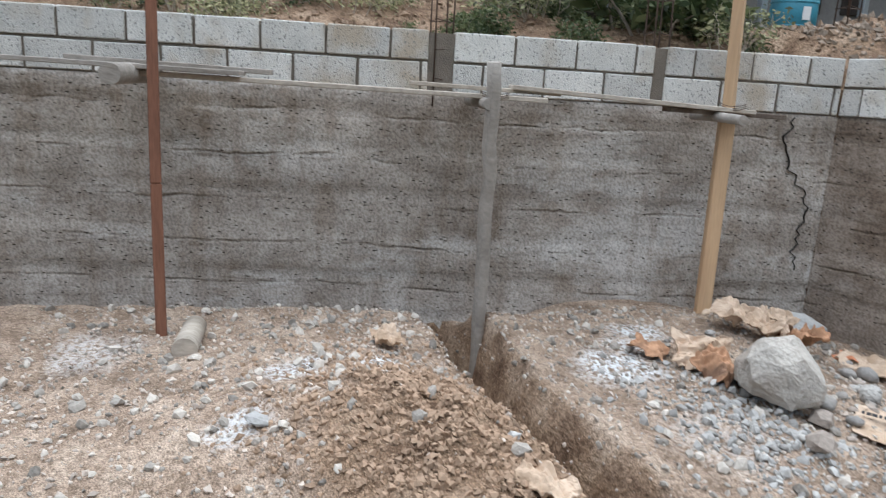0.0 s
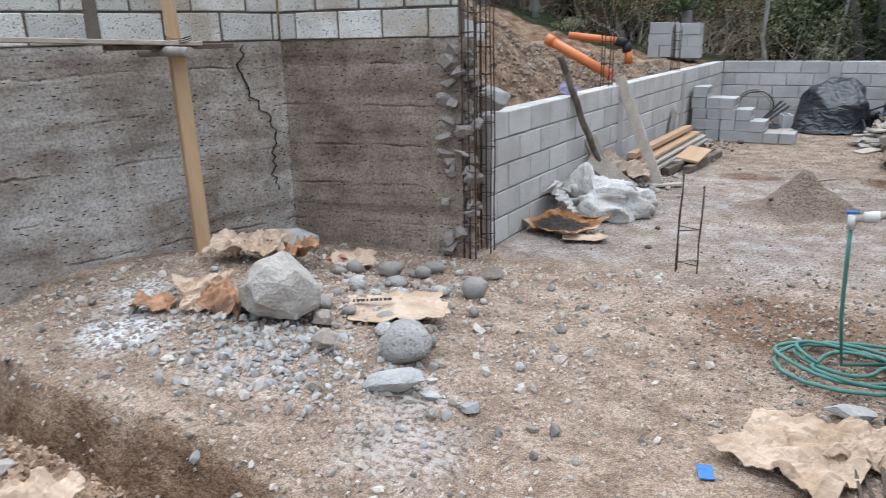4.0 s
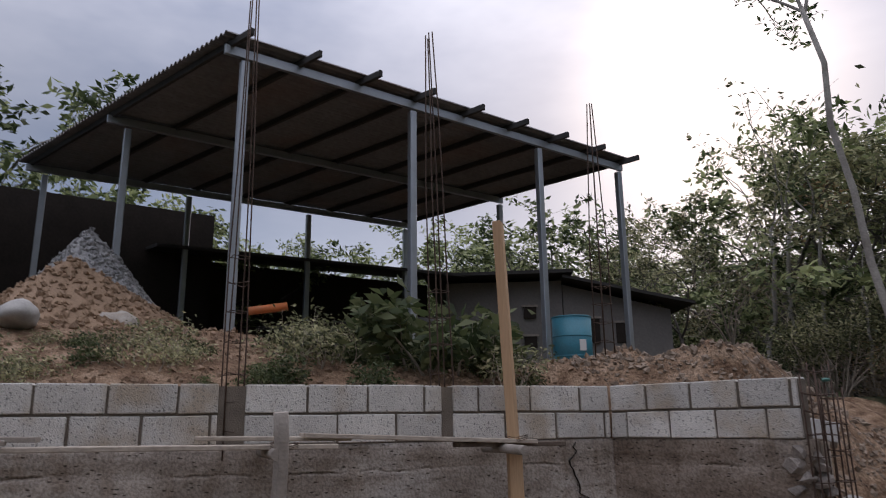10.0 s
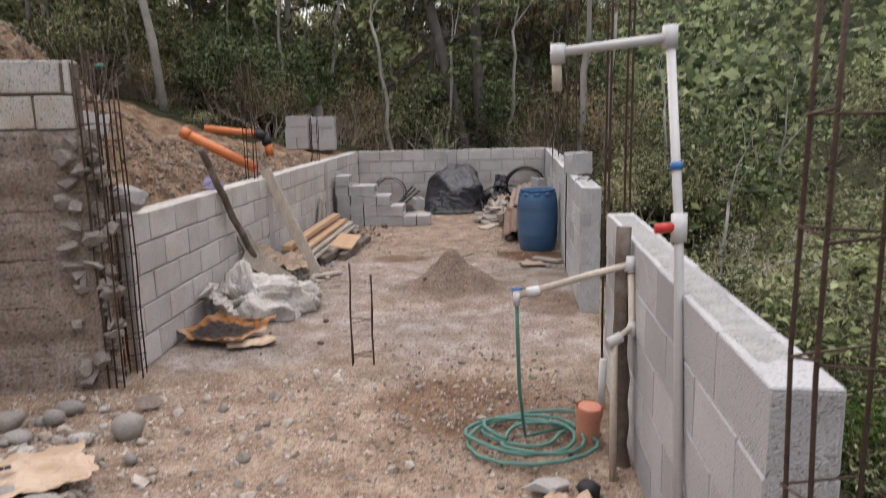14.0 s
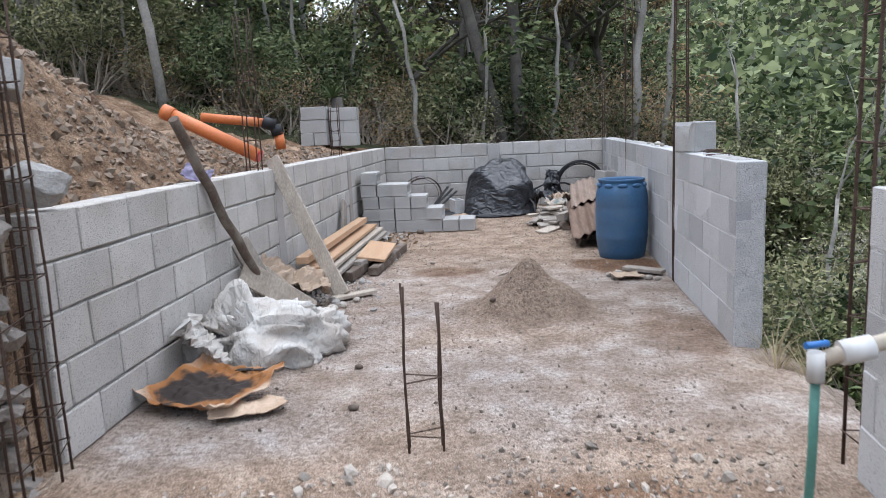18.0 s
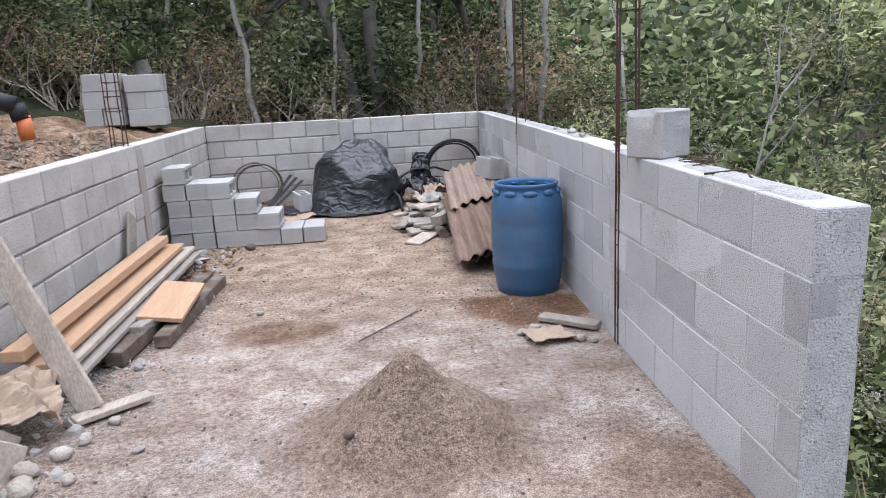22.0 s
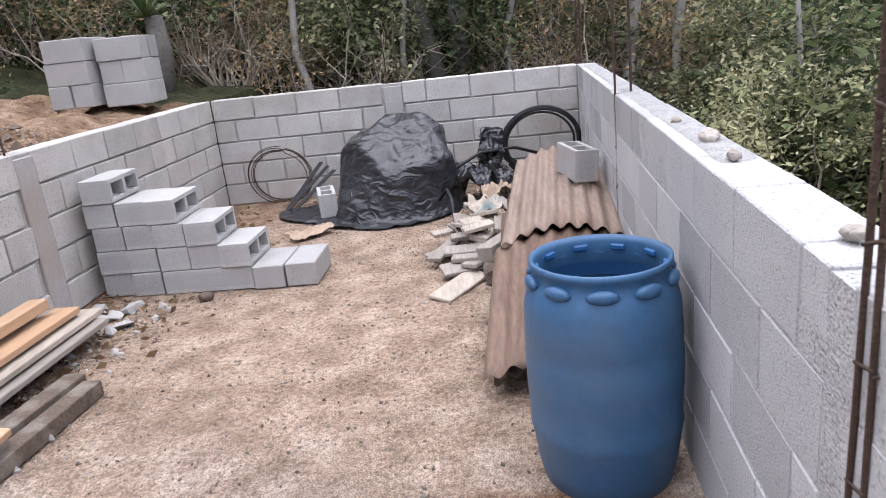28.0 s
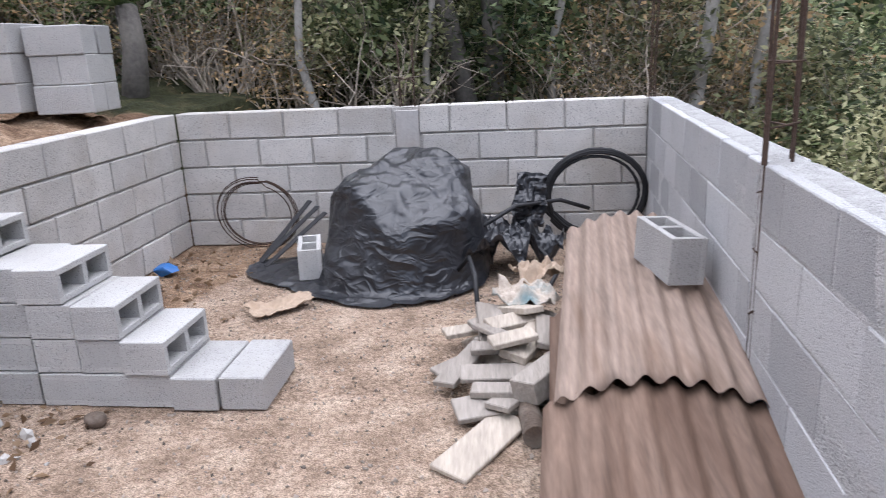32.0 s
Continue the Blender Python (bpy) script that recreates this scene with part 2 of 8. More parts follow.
# ---- materials ----
def pour_material(name="board_formed_concrete", tone=(1.0, 1.0, 1.0)):
    """Dark concrete with board lines, chisel pits, whitish lime bloom and damp streaks."""
    m = bpy.data.materials.new(name)
    m.use_nodes = True
    nt = m.node_tree
    b = nt.nodes["Principled BSDF"]
    b.inputs["Roughness"].default_value, b.inputs["Specular IOR Level"].default_value = 0.9, 0.25
    geo = nt.nodes.new("ShaderNodeNewGeometry")

    def mapped(scale, turn=0.0):
        n = nt.nodes.new("ShaderNodeMapping")
        n.inputs["Scale"].default_value = scale
        n.inputs["Rotation"].default_value = (turn, turn * 0.5, 0)
        nt.links.new(geo.outputs["Position"], n.inputs["Vector"])
        return n.outputs[0]

    def tex(scale, detail=6.0, rough=0.6):
        n = nt.nodes.new("ShaderNodeTexNoise")
        n.inputs["Scale"].default_value, n.inputs["Detail"].default_value, n.inputs["Roughness"].default_value = 1.0, detail, rough
        nt.links.new(mapped(scale), n.inputs["Vector"])
        return n.outputs["Fac"]

    def fit_range(v, a, c, lo=0.0, hi=1.0):
        n = nt.nodes.new("ShaderNodeMapRange")
        n.inputs["From Min"].default_value, n.inputs["From Max"].default_value = a, c
        n.inputs["To Min"].default_value, n.inputs["To Max"].default_value = lo, hi
        nt.links.new(v, n.inputs["Value"])
        return n.outputs[0]

    def op(kind, a, c):
        n = nt.nodes.new("ShaderNodeMath")
        n.operation = kind
        for i, v in enumerate((a, c)):
            if isinstance(v, (int, float)):
                n.inputs[i].default_value = v
            else:
                nt.links.new(v, n.inputs[i])
        return n.outputs[0]

    def mix(a, c, fac, mode="MIX"):
        n = nt.nodes.new("ShaderNodeMix")
        n.data_type, n.blend_type = "RGBA", mode
        for sock, v in (("A", a), ("B", c)):
            if isinstance(v, tuple):
                n.inputs[sock].default_value = (*v, 1)
            else:
                nt.links.new(v, n.inputs[sock])
        nt.links.new(fac, n.inputs["Factor"])
        return n.outputs["Result"]

    # chisel pits: short slanting nicks
    vor = nt.nodes.new("ShaderNodeTexVoronoi")
    vor.inputs["Scale"].default_value = 1.0
    nt.links.new(mapped((15, 15, 46), 0.34), vor.inputs["Vector"])
    pick = nt.nodes.new("ShaderNodeSeparateColor")
    nt.links.new(vor.outputs["Color"], pick.inputs[0])
    pit = op("MULTIPLY", fit_range(vor.outputs["Distance"], 0.15, 0.21, 1.0, 0.0), op("GREATER_THAN", pick.outputs[0], 0.35))
    # board joints every 0.28 m
    sep = nt.nodes.new("ShaderNodeSeparateXYZ")
    nt.links.new(geo.outputs["Position"], sep.inputs[0])
    wav = op("ADD", sep.outputs["Z"], op("MULTIPLY", op("SUBTRACT", tex((0.9, 0.9, 0.3)), 0.5), 0.20))
    fr = op("FRACT", op("DIVIDE", op("ADD", wav, 5.57), 0.283), 0.0)
    line = fit_range(op("ABSOLUTE", op("SUBTRACT", fr, 0.5), 0.0), 0.0, 0.05, 1.0, 0.0)
    line = op("MULTIPLY", line, fit_range(tex((2.2, 2.2, 5.0)), 0.48, 0.70))
    bands = nt.nodes.new("ShaderNodeTexWhiteNoise")
    bands.noise_dimensions = "1D"
    nt.links.new(op("FLOOR", op("ADD", op("DIVIDE", op("ADD", wav, 5.57), 0.283), 0.5), 0.0), bands.inputs["W"])
    mott, streak, fine = tex((3.2, 3.2, 4.0), 8.0, 0.65), tex((5.0, 5.0, 0.9), 5.0), tex((60, 60, 60), 3.0)
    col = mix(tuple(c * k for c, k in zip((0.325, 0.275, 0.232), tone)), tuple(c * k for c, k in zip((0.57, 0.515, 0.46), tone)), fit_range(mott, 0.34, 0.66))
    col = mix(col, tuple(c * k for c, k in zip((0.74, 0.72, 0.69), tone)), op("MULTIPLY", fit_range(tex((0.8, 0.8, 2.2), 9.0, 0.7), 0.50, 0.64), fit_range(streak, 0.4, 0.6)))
    col = mix(col, (0.72, 0.66, 0.60), op("MULTIPLY", fit_range(streak, 0.5, 0.66), 0.75), "MULTIPLY")
    col = mix(col, (0.78, 0.76, 0.73), op("MULTIPLY", bands.outputs["Value"], 0.8), "MULTIPLY")
    col = mix(col, (0.62, 0.61, 0.60), fit_range(fine, 0.58, 0.38), "MULTIPLY")
    col = mix(col, (0.40, 0.36, 0.33), line, "MULTIPLY")
    col = mix(col, (0.24, 0.22, 0.20), pit, "MULTIPLY")
    col = mix(col, (0.55, 0.52, 0.49), fit_range(tex((1.1, 1.1, 11.0), 8.0, 0.75), 0.56, 0.70), "MULTIPLY")
    nt.links.new(col, b.inputs["Base Color"])
    hgt = op("SUBTRACT", op("ADD", op("MULTIPLY", fine, 0.25), op("MULTIPLY", mott, 0.9)), op("ADD", op("MULTIPLY", pit, 0.8), op("MULTIPLY", line, 0.9)))
    bp = nt.nodes.new("ShaderNodeBump")
    bp.inputs["Strength"].default_value, bp.inputs["Distance"].default_value = 0.9, 0.02
    nt.links.new(hgt, bp.inputs["Height"])
    nt.links.new(bp.outputs[0], b.inputs["Normal"])
    return m



M_LOOSE = mat("loose_soil", (0.30, 0.205, 0.135), 0.95, var=0.22, scale=3.0, fine=40, bump=1.0, dist=0.02)
M_CEMENT = mat("cement_floor", (0.41, 0.39, 0.375), 0.9, var=0.12, scale=2.0, fine=50, bump=0.35, tint=(0.34, 0.28, 0.23))
M_BLOCK = mat("concrete_block", (0.43, 0.428, 0.43), 0.92, var=0.15, scale=2.6, fine=200, bump=0.8, island=0.5, dist=0.006, pores=0.45, pore_size=130, stain=0.35, stain_col=(0.50, 0.49, 0.475))
M_BLOCKL = mat("dusty_concrete_block", (0.51, 0.485, 0.455), 0.93, var=0.20, scale=5.0, fine=170, bump=0.8, island=0.22, dist=0.006, pores=0.6, pore_size=115, stain=0.55, stain_col=(0.40, 0.355, 0.305))
M_BLOCKN = mat("weathered_block", (0.60, 0.575, 0.53), 0.92, var=0.24, scale=6.0, fine=120, bump=0.9, island=0.34, stain=0.8, stain_col=(0.42, 0.335, 0.24), dist=0.008, pores=0.8, pore_size=70)
M_MORTAR = mat("mortar", (0.44, 0.42, 0.395), 0.95, var=0.25, scale=9, fine=130, bump=0.9, pores=0.5)
M_JOINT = mat("flush_mortar", (0.47, 0.465, 0.46), 0.95, var=0.25, scale=12, fine=140, bump=0.9, pores=0.6)
M_MORTARD = mat("dark_mortar", (0.185, 0.155, 0.125), 0.95, var=0.3, scale=9, fine=130, bump=0.8)
M_POUR = pour_material()
# the same concrete toned darker and browner, for the short wall
M_POURD = pour_material("darker_brown_formed_concrete", (0.66, 0.60, 0.55))
M_LIME = mat("rough_mortar", (0.36, 0.355, 0.345), 0.95, var=0.3, scale=16, fine=150, bump=0.8, pores=0.35, pore_size=150, stain=0.5, stain_col=(0.32, 0.31, 0.30))
M_REBAR = mat("rusty_rebar", (0.085, 0.055, 0.042), 0.7, metal=0.4, var=0.35, scale=20, fine=150, bump=0.5)
M_STEEL = mat("galvanised_steel", (0.42, 0.45, 0.48), 0.42, metal=0.75, var=0.12, scale=5, fine=80, bump=0.1)
M_SHEET = mat("roof_sheet", (0.17, 0.17, 0.175), 0.55, metal=0.4, var=0.25, scale=1.2, fine=12, bump=0.0, stain=0.3, stain_col=(0.22, 0.12, 0.08))
M_PINE = mat("fresh_pine", (0.47, 0.305, 0.19), 0.7, var=0.16, scale=9, fine=90, bump=0.3, stretch=(1, 0.08, 1), stain=0.4, stain_col=(0.40, 0.22, 0.11))
M_PINEV = mat("fresh_pine_post", (0.49, 0.325, 0.19), 0.7, var=0.16, scale=12, fine=90, bump=0.3, stretch=(1, 1, 0.06), stain=0.5, stain_col=(0.40, 0.23, 0.12))
M_GREYWOOD = mat("weathered_wood", (0.30, 0.265, 0.23), 0.85, var=0.26, scale=12, fine=90, bump=0.6, stretch=(1, 0.12, 0.5), stain=0.4, stain_col=(0.16, 0.13, 0.10))
M_PALEWOOD = mat("pale_plank", (0.40, 0.345, 0.285), 0.85, var=0.32, scale=12, fine=90, bump=0.5, stretch=(1, 0.12, 0.5), stain=0.4, stain_col=(0.30, 0.25, 0.20))
M_REDWOOD = mat("reddish_post", (0.17, 0.075, 0.045), 0.8, var=0.3, scale=14, fine=80, bump=0.5, stretch=(1, 1, 0.08))
M_DARKWOOD = mat("dark_post", (0.12, 0.09, 0.07), 0.85, var=0.3, scale=14, fine=70, bump=0.6, stain=0.5, stain_col=(0.30, 0.27, 0.23))


# ---- plan ----
LW_A, LW_B = Vector((-0.05, -8.63)), Vector((0.0, 0.0))
RW_A, RW_B = Vector((2.935, -7.33)), Vector((3.365, 0.0))
NW_A, NW_B = Vector((2.70, -11.50)), Vector((2.86, -8.81))
IC, WE = Vector((-1.46, -9.21)), Vector((-0.13, -8.92))
W1_END = Vector((-2.95, -14.9))
CAP, COURSE = 1.535, 0.195
PILE = (1.87, -6.45)


def line_x(a, b, y):
    return lerp(a.x, b.x, (y - a.y) / (b.y - a.y))


def edge_dist(x, y, a, b):
    """Distance to the left of the line from a to b, in metres."""
    d = (b - a).normalized()
    return d.x * (y - a.y) - d.y * (x - a.x)


def trench_mid(x):
    return -11.97 + 0.05 * math.sin(3 * x) - 0.03 * x


def land(x, y):
    """Height of the ground."""
    n = 0.05 * nz3(x, y, 0, 0.35) + 0.018 * nz3(x, y, 3, 1.4)
    # behind the poured walls and the left wall
    back1 = edge_dist(x, y, W1_END, IC) - 0.13
    back2 = edge_dist(x, y, IC, WE) - 0.13
    left = line_x(LW_A, LW_B, y) - 0.075 - x
    if y < -14.9:
        back1 = -2.95 - 0.13 - x
    upper = (back1 > 0 and y < -9.1) or (back2 > 0 and x < -0.25 and y > -9.3 and left > 0)
    if upper or (left > 0 and y > -8.83 and y < 0.10):
        if back1 > 0 or y < -7.9 and x < -0.6:
            d = max(0.0, min(back1 if y < -9.1 else 9, max(back2, 0) + max(0, -1.2 - x) * 0.8))
            hi = 1.84 + 0.30 * sm(d, 0.05, 1.2) + 0.42 * sm(d, 0.6, 2.6) * sm(-y, 9.6, 11.2) + 0.9 * sm(-y, 11.8, 15.5) * sm(d, 1.0, 4.0) + 0.06 * nz3(x, y, 5, 1.1)
        else:
            hi = None
        # embankment over the left wall: a heap falling from the upper wall's end
        e = 0.93 + 0.10 * sm(left, 0, 0.5) + 0.25 * sm(left, 0.5, 2.5)
        heap = 1.06 * sm(left, 0.02, 0.95) * (1 - sm(y, -8.7, -5.2)) + 0.30 * sm(left, 0.4, 1.3) * (1 - sm(y, -6.5, -3.2))
        e = min(e + heap, 2.22) + 0.09 * nz3(x, y, 11, 4.5) * sm(left, 0.1, 0.4) + 0.035 * nz3(x, y, 21, 9.5) * sm(left, 0.1, 0.3) + 0.75 * sm(left, 2.0, 5.0) * sm(y, -6.5, -3.0) + 0.05 * nz3(x, y, 7, 2.3) * sm(left, 0.05, 0.3)
        if hi is None:
            h = e
        else:
            h = lerp(hi, e, sm(y, -8.95, -8.3)) if x > -2.5 else lerp(hi, e, sm(y, -9.5, -6.5))
        return h + n * 0.8
    # beyond the back wall and downhill on the valley side
    right = x - (line_x(RW_A, RW_B, y) if y > -8.0 else line_x(NW_A, NW_B, y)) - 0.075
    if y > 0.075:
        base = lerp(0.55, 0.1, sm(x, -1.0, 1.5)) if y < 1.5 else 0.25
        h = base + 0.02 * y
        h += 1.6 * sm(-x, 1.5, 9) + 0.10 * max(0.0, min(y - 8, 60)) * sm(6 - x, 0, 8)
        if x > 4:
            h = h - 0.5 * min(x - 4, 9)
    elif right > 0 and not (-8.81 < y < -7.33 and right < 0.5):
        h = -0.18 - 0.75 * min(right, 9) - 0.1 * sm(right, 0, 0.4)
    else:
        h = 0.0
        # yard in front of the poured walls: slightly raised, with a spoil heap and a trench
        w1 = -edge_dist(x, y, W1_END, IC)
        near = sm(-y, 9.2, 10.6) * sm(1.0 - x, -0.6, 1.4)
        h += 0.20 * near * (1 - 0.9 * sm(0.5 - w1, 0.1, 0.5) * sm(-y, 10.7, 11.4)) + 0.10 * math.exp(-(((x + 1.15) / 0.45) ** 2 + ((y + 9.95) / 0.45) ** 2)) - 0.10 * sm(-y, 11, 12.5) * sm(0.6 - w1, 0, 0.6)
        g = math.exp(-(((x - 0.40) / 0.75) ** 2 + ((y + 12.62) / 0.42) ** 2))
        h += 0.30 * g + 0.12 * math.exp(-(((x + 0.5) / 0.9) ** 2 + ((y + 12.9) / 0.7) ** 2))
        tm = trench_mid(x)
        w = 0.17 + 0.025 * nz3(x, 0, 9, 3.0)
        if x < 1.55 and w1 > 0.02:
            cut = (1 - sm(abs(y - tm), w - 0.05, w + 0.035)) * (1 - sm(x, 1.2, 1.5))
            h -= 0.52 * cut
        # sand pile on the cement floor
        r = math.hypot((x - PILE[0]) / 1.15, (y - PILE[1]) / 1.0) * (1 + 0.25 * nz3(x, y, 2, 3))
        h += (0.29 * max(0, 1 - r / 0.36) ** 1.15 + 0.11 * max(0, 1 - r / 0.66) ** 1.5) * (1 + 0.14 * nz3(x, y, 2, 9)) - 0.05 * math.exp(-(((x - PILE[0] - 0.10) / 0.05) ** 2 + ((y - PILE[1] + 0.14) / 0.10) ** 2))
        # yard beside the valley wall
        if right > 0:
            h -= 0.25 * sm(right, 0.1, 0.5)
        h += 0.03 * sm(-y, 9, 10.5) * sm(x, 1.2, 2.4)
        n *= 0.25 + 0.75 * sm(-y, 8.4, 9.4)
        if -y > 8.6:
            n += 0.020 * nz3(x, y, 5, 5) * sm(1.6 - x, 0, 1) + 0.07 * g * nz3(x, y, 1, 7) + 0.03 * g * nz3(x, y, 8, 15) + 0.012 * nz3(x, y, 4, 14) * sm(1.4 - x, 0, 0.6)
    if right > 0:
        h += n * 3
    # valley and the wooded hills round it
    dx, dy = x - 2.4, y + 13.0
    far = math.hypot(dx, dy)
    if far > 22:
        bear = math.degrees(math.atan2(dx, dy))
        up = np.interp(bear, (-180, -120, -60, -20, 4, 10, 16, 24, 45, 90, 140, 180), (6, 5, 5.5, 7.5, 6.5, 8, 12, 17.5, 21, 19, 10, 6))
        hill = far * math.tan(radians(up)) * sm(far, 35, 120) + 2.5 * nz3(x, y, 0, 0.05) * sm(far, 30, 60)
        h = lerp(h, hill, sm(far, 22, 48)) + 0.0
    return h + n


def build_ground():
    def steps(lo, hi, fine, far):
        s, out = fine, []
        v = hi
        while v < far:
            s = min(s * 1.28, 14)
            v += s
            out.append(v)
        return out

    def axis(lo, hi, fine, far):
        core = list(np.arange(lo, hi + 1e-6, fine))
        up = steps(lo, hi, fine, far)
        down = [lo + hi - v for v in up]
        return down[::-1] + core + up

    xs, ys = axis(-3.1, 3.7, 0.05, 320), axis(-15.2, 0.35, 0.05, 320)
    ix, iy = len(xs), len(ys)
    co = [(x, y, land(x, y)) for y in ys for x in xs]
    faces = [(j * ix + i, j * ix + i + 1, (j + 1) * ix + i + 1, (j + 1) * ix + i) for j in range(iy - 1) for i in range(ix - 1)]
    loose, cement, wood, sand, damp, lime = [], [], [], [], [], []
    for x, y, _ in co:
        left = line_x(LW_A, LW_B, y) - x
        w1 = edge_dist(x, y, W1_END, IC)
        n1, n2 = nz3(x, y, 0, 1.5), nz3(x, y, 6, 4)
        upper = (left > 0.02 and y > -8.85) or w1 > 0.1
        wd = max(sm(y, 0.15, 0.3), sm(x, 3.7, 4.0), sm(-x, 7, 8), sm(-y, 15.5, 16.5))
        g = math.exp(-(((x - 0.40) / 0.8) ** 2 + ((y + 12.6) / 0.45) ** 2))
        spoil = sm(g + 0.25 * n2, 0.25, 0.5) if y < -11.5 else 0
        ditch = (1 - sm(abs(y - trench_mid(x)), 0.18, 0.24)) if x < 1.45 else 0
        loose.append(1.0 if upper else max(spoil, ditch))
        cement.append(sm(y + 0.35 * n1, -8.9, -8.3) * (1 - sm(y + 0.7 * n1 + 0.2 * n2, -5.6, -3.9)) * (0.75 + 0.5 * n1) if not upper else 0)
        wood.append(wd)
        r = math.hypot((x - PILE[0]) / 1.15, y - PILE[1])
        sand.append(1 - sm(r + 0.07 * n2, 0.34, 0.60))
        d1 = math.hypot((x - 2.72) / 0.42, (y + 4.95) / 0.36) + 0.35 * n2
        d2 = math.hypot((x - 1.25) / 0.34, (y + 4.98) / 0.22) + 0.35 * n2
        d3 = math.hypot((x - 2.05) / 0.5, (y + 9.2) / 0.42) + 0.4 * n2
        d4 = math.hypot((x - 2.75) / 0.25, (y + 7.0) / 0.6) + 0.35 * n2
        damp.append(max(1 - sm(d1, 0.75, 1.1), 0.8 * (1 - sm(d2, 0.7, 1.15)), 0.8 * (1 - sm(d3, 0.6, 1.3)), 0.55 * (1 - sm(d4, 0.6, 1.2))))
    for x, y, _ in co:
        v = 0.0
        if -14 < y < -10 and -2 < x < 1.5:
            for lx, ly, lr, k in ((-0.70, -11.28, 0.26, 1.0), (-0.95, -11.05, 0.16, 0.8), (-1.17, -10.82, 0.20, 1.0), (-0.67, -12.97, 0.15, 1.0), (-0.60, -12.61, 0.13, 1.0), (-0.45, -12.52, 0.08, 1.0), (-0.22, -13.25, 0.14, 0.8), (0.92, -11.25, 0.28, 0.35), (0.70, -10.9, 0.22, 0.45), (0.05, -11.25, 0.30, 0.25), (-1.4, -13.9, 0.3, 0.5)):
                v = max(v, k * (1 - sm(math.hypot(x - lx, y - ly) + 0.10 * nz3(x, y, 3, 7), lr * 0.5, lr * 1.15)))
        lime.append(v)
    me = bpy.data.meshes.new("ground")
    me.from_pydata(co, [], faces)
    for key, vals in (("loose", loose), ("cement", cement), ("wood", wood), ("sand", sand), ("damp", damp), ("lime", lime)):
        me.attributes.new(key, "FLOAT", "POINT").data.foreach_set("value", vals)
    me.materials.append(M_GROUND)
    me.polygons.foreach_set("use_smooth", [True] * len(faces))
    return tagged(new("ground", me), "bare packed earth and cement dust of a building site", "ground", kind="structure")


def ground_material():
    m = bpy.data.materials.new("site_ground")
    m.use_nodes = True
    nt = m.node_tree
    b = nt.nodes["Principled BSDF"]
    b.inputs["Specular IOR Level"].default_value = 0.2
    geo = nt.nodes.new("ShaderNodeNewGeometry")

    def tex(s, d=5.0, kind="ShaderNodeTexNoise"):
        n = nt.nodes.new(kind)
        n.inputs["Scale"].default_value = s
        if kind == "ShaderNodeTexNoise":
            n.inputs["Detail"].default_value = d
        nt.links.new(geo.outputs["Position"], n.inputs["Vector"])
        return n.outputs["Fac" if kind == "ShaderNodeTexNoise" else "Distance"]

    def ramp(src, *stops):
        n = nt.nodes.new("ShaderNodeValToRGB")
        e = n.color_ramp.elements
        e[0].position, e[0].color = stops[0][0], (*stops[0][1], 1)
        e[1].position, e[1].color = stops[-1][0], (*stops[-1][1], 1)
        for p, c in stops[1:-1]:
            e.new(p).color = (*c, 1)
        nt.links.new(src, n.inputs["Fac"])
        return n.outputs[0]

    def mix(a, c, fac, mode="MIX"):
        n = nt.nodes.new("ShaderNodeMix")
        n.data_type, n.blend_type = "RGBA", mode
        for sock, v in (("A", a), ("B", c)):
            if isinstance(v, tuple):
                n.inputs[sock].default_value = (*v, 1)
            else:
                nt.links.new(v, n.inputs[sock])
        if isinstance(fac, float):
            n.inputs["Factor"].default_value = fac
        else:
            nt.links.new(fac, n.inputs["Factor"])
        return n.outputs["Result"]

    def attr(key):
        n = nt.nodes.new("ShaderNodeAttribute")
        n.attribute_name = key
        return n.outputs["Fac"]

    big, mid, fine, grit = tex(0.8), tex(5.0, 8.0), tex(38.0, 4.0), tex(150.0, 2.0)
    soil = ramp(mid, (0.34, (0.25, 0.18, 0.130)), (0.5, (0.35, 0.258, 0.192)), (0.66, (0.445, 0.345, 0.265)))
    loose = ramp(mid, (0.34, (0.15, 0.092, 0.058)), (0.52, (0.275, 0.182, 0.118)), (0.68, (0.39, 0.28, 0.195)))
    cem = ramp(mid, (0.34, (0.265, 0.212, 0.175)), (0.52, (0.355, 0.30, 0.265)), (0.68, (0.46, 0.42, 0.395)))
    sand = ramp(mid, (0.30, (0.185, 0.135, 0.103)), (0.70, (0.26, 0.20, 0.155)))
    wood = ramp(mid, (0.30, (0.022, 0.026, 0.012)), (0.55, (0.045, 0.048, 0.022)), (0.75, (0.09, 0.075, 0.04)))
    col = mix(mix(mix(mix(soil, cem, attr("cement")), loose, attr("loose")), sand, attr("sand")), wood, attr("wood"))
    col = mix(col, ramp(fine, (0.34, (0.66, 0.63, 0.60)), (0.50, (1, 1, 1)), (0.66, (1.22, 1.22, 1.22))), 0.9, "MULTIPLY")
    col = mix(col, ramp(grit, (0.38, (0.60, 0.59, 0.58)), (0.62, (1.34, 1.34, 1.34))), 0.9, "MULTIPLY")
    col = mix(col, ramp(big, (0.35, (0.88, 0.87, 0.86)), (0.65, (1.06, 1.06, 1.06))), 1.0, "MULTIPLY")
    col = mix(col, (0.52, 0.385, 0.29), attr("damp"), "MULTIPLY")
    spread = nt.nodes.new("ShaderNodeMath")
    spread.operation = "MULTIPLY"
    lump = nt.nodes.new("ShaderNodeMapRange")
    lump.inputs["From Min"].default_value, lump.inputs["From Max"].default_value = 0.40, 0.56
    nt.links.new(fine, lump.inputs["Value"])
    nt.links.new(attr("lime"), spread.inputs[0])
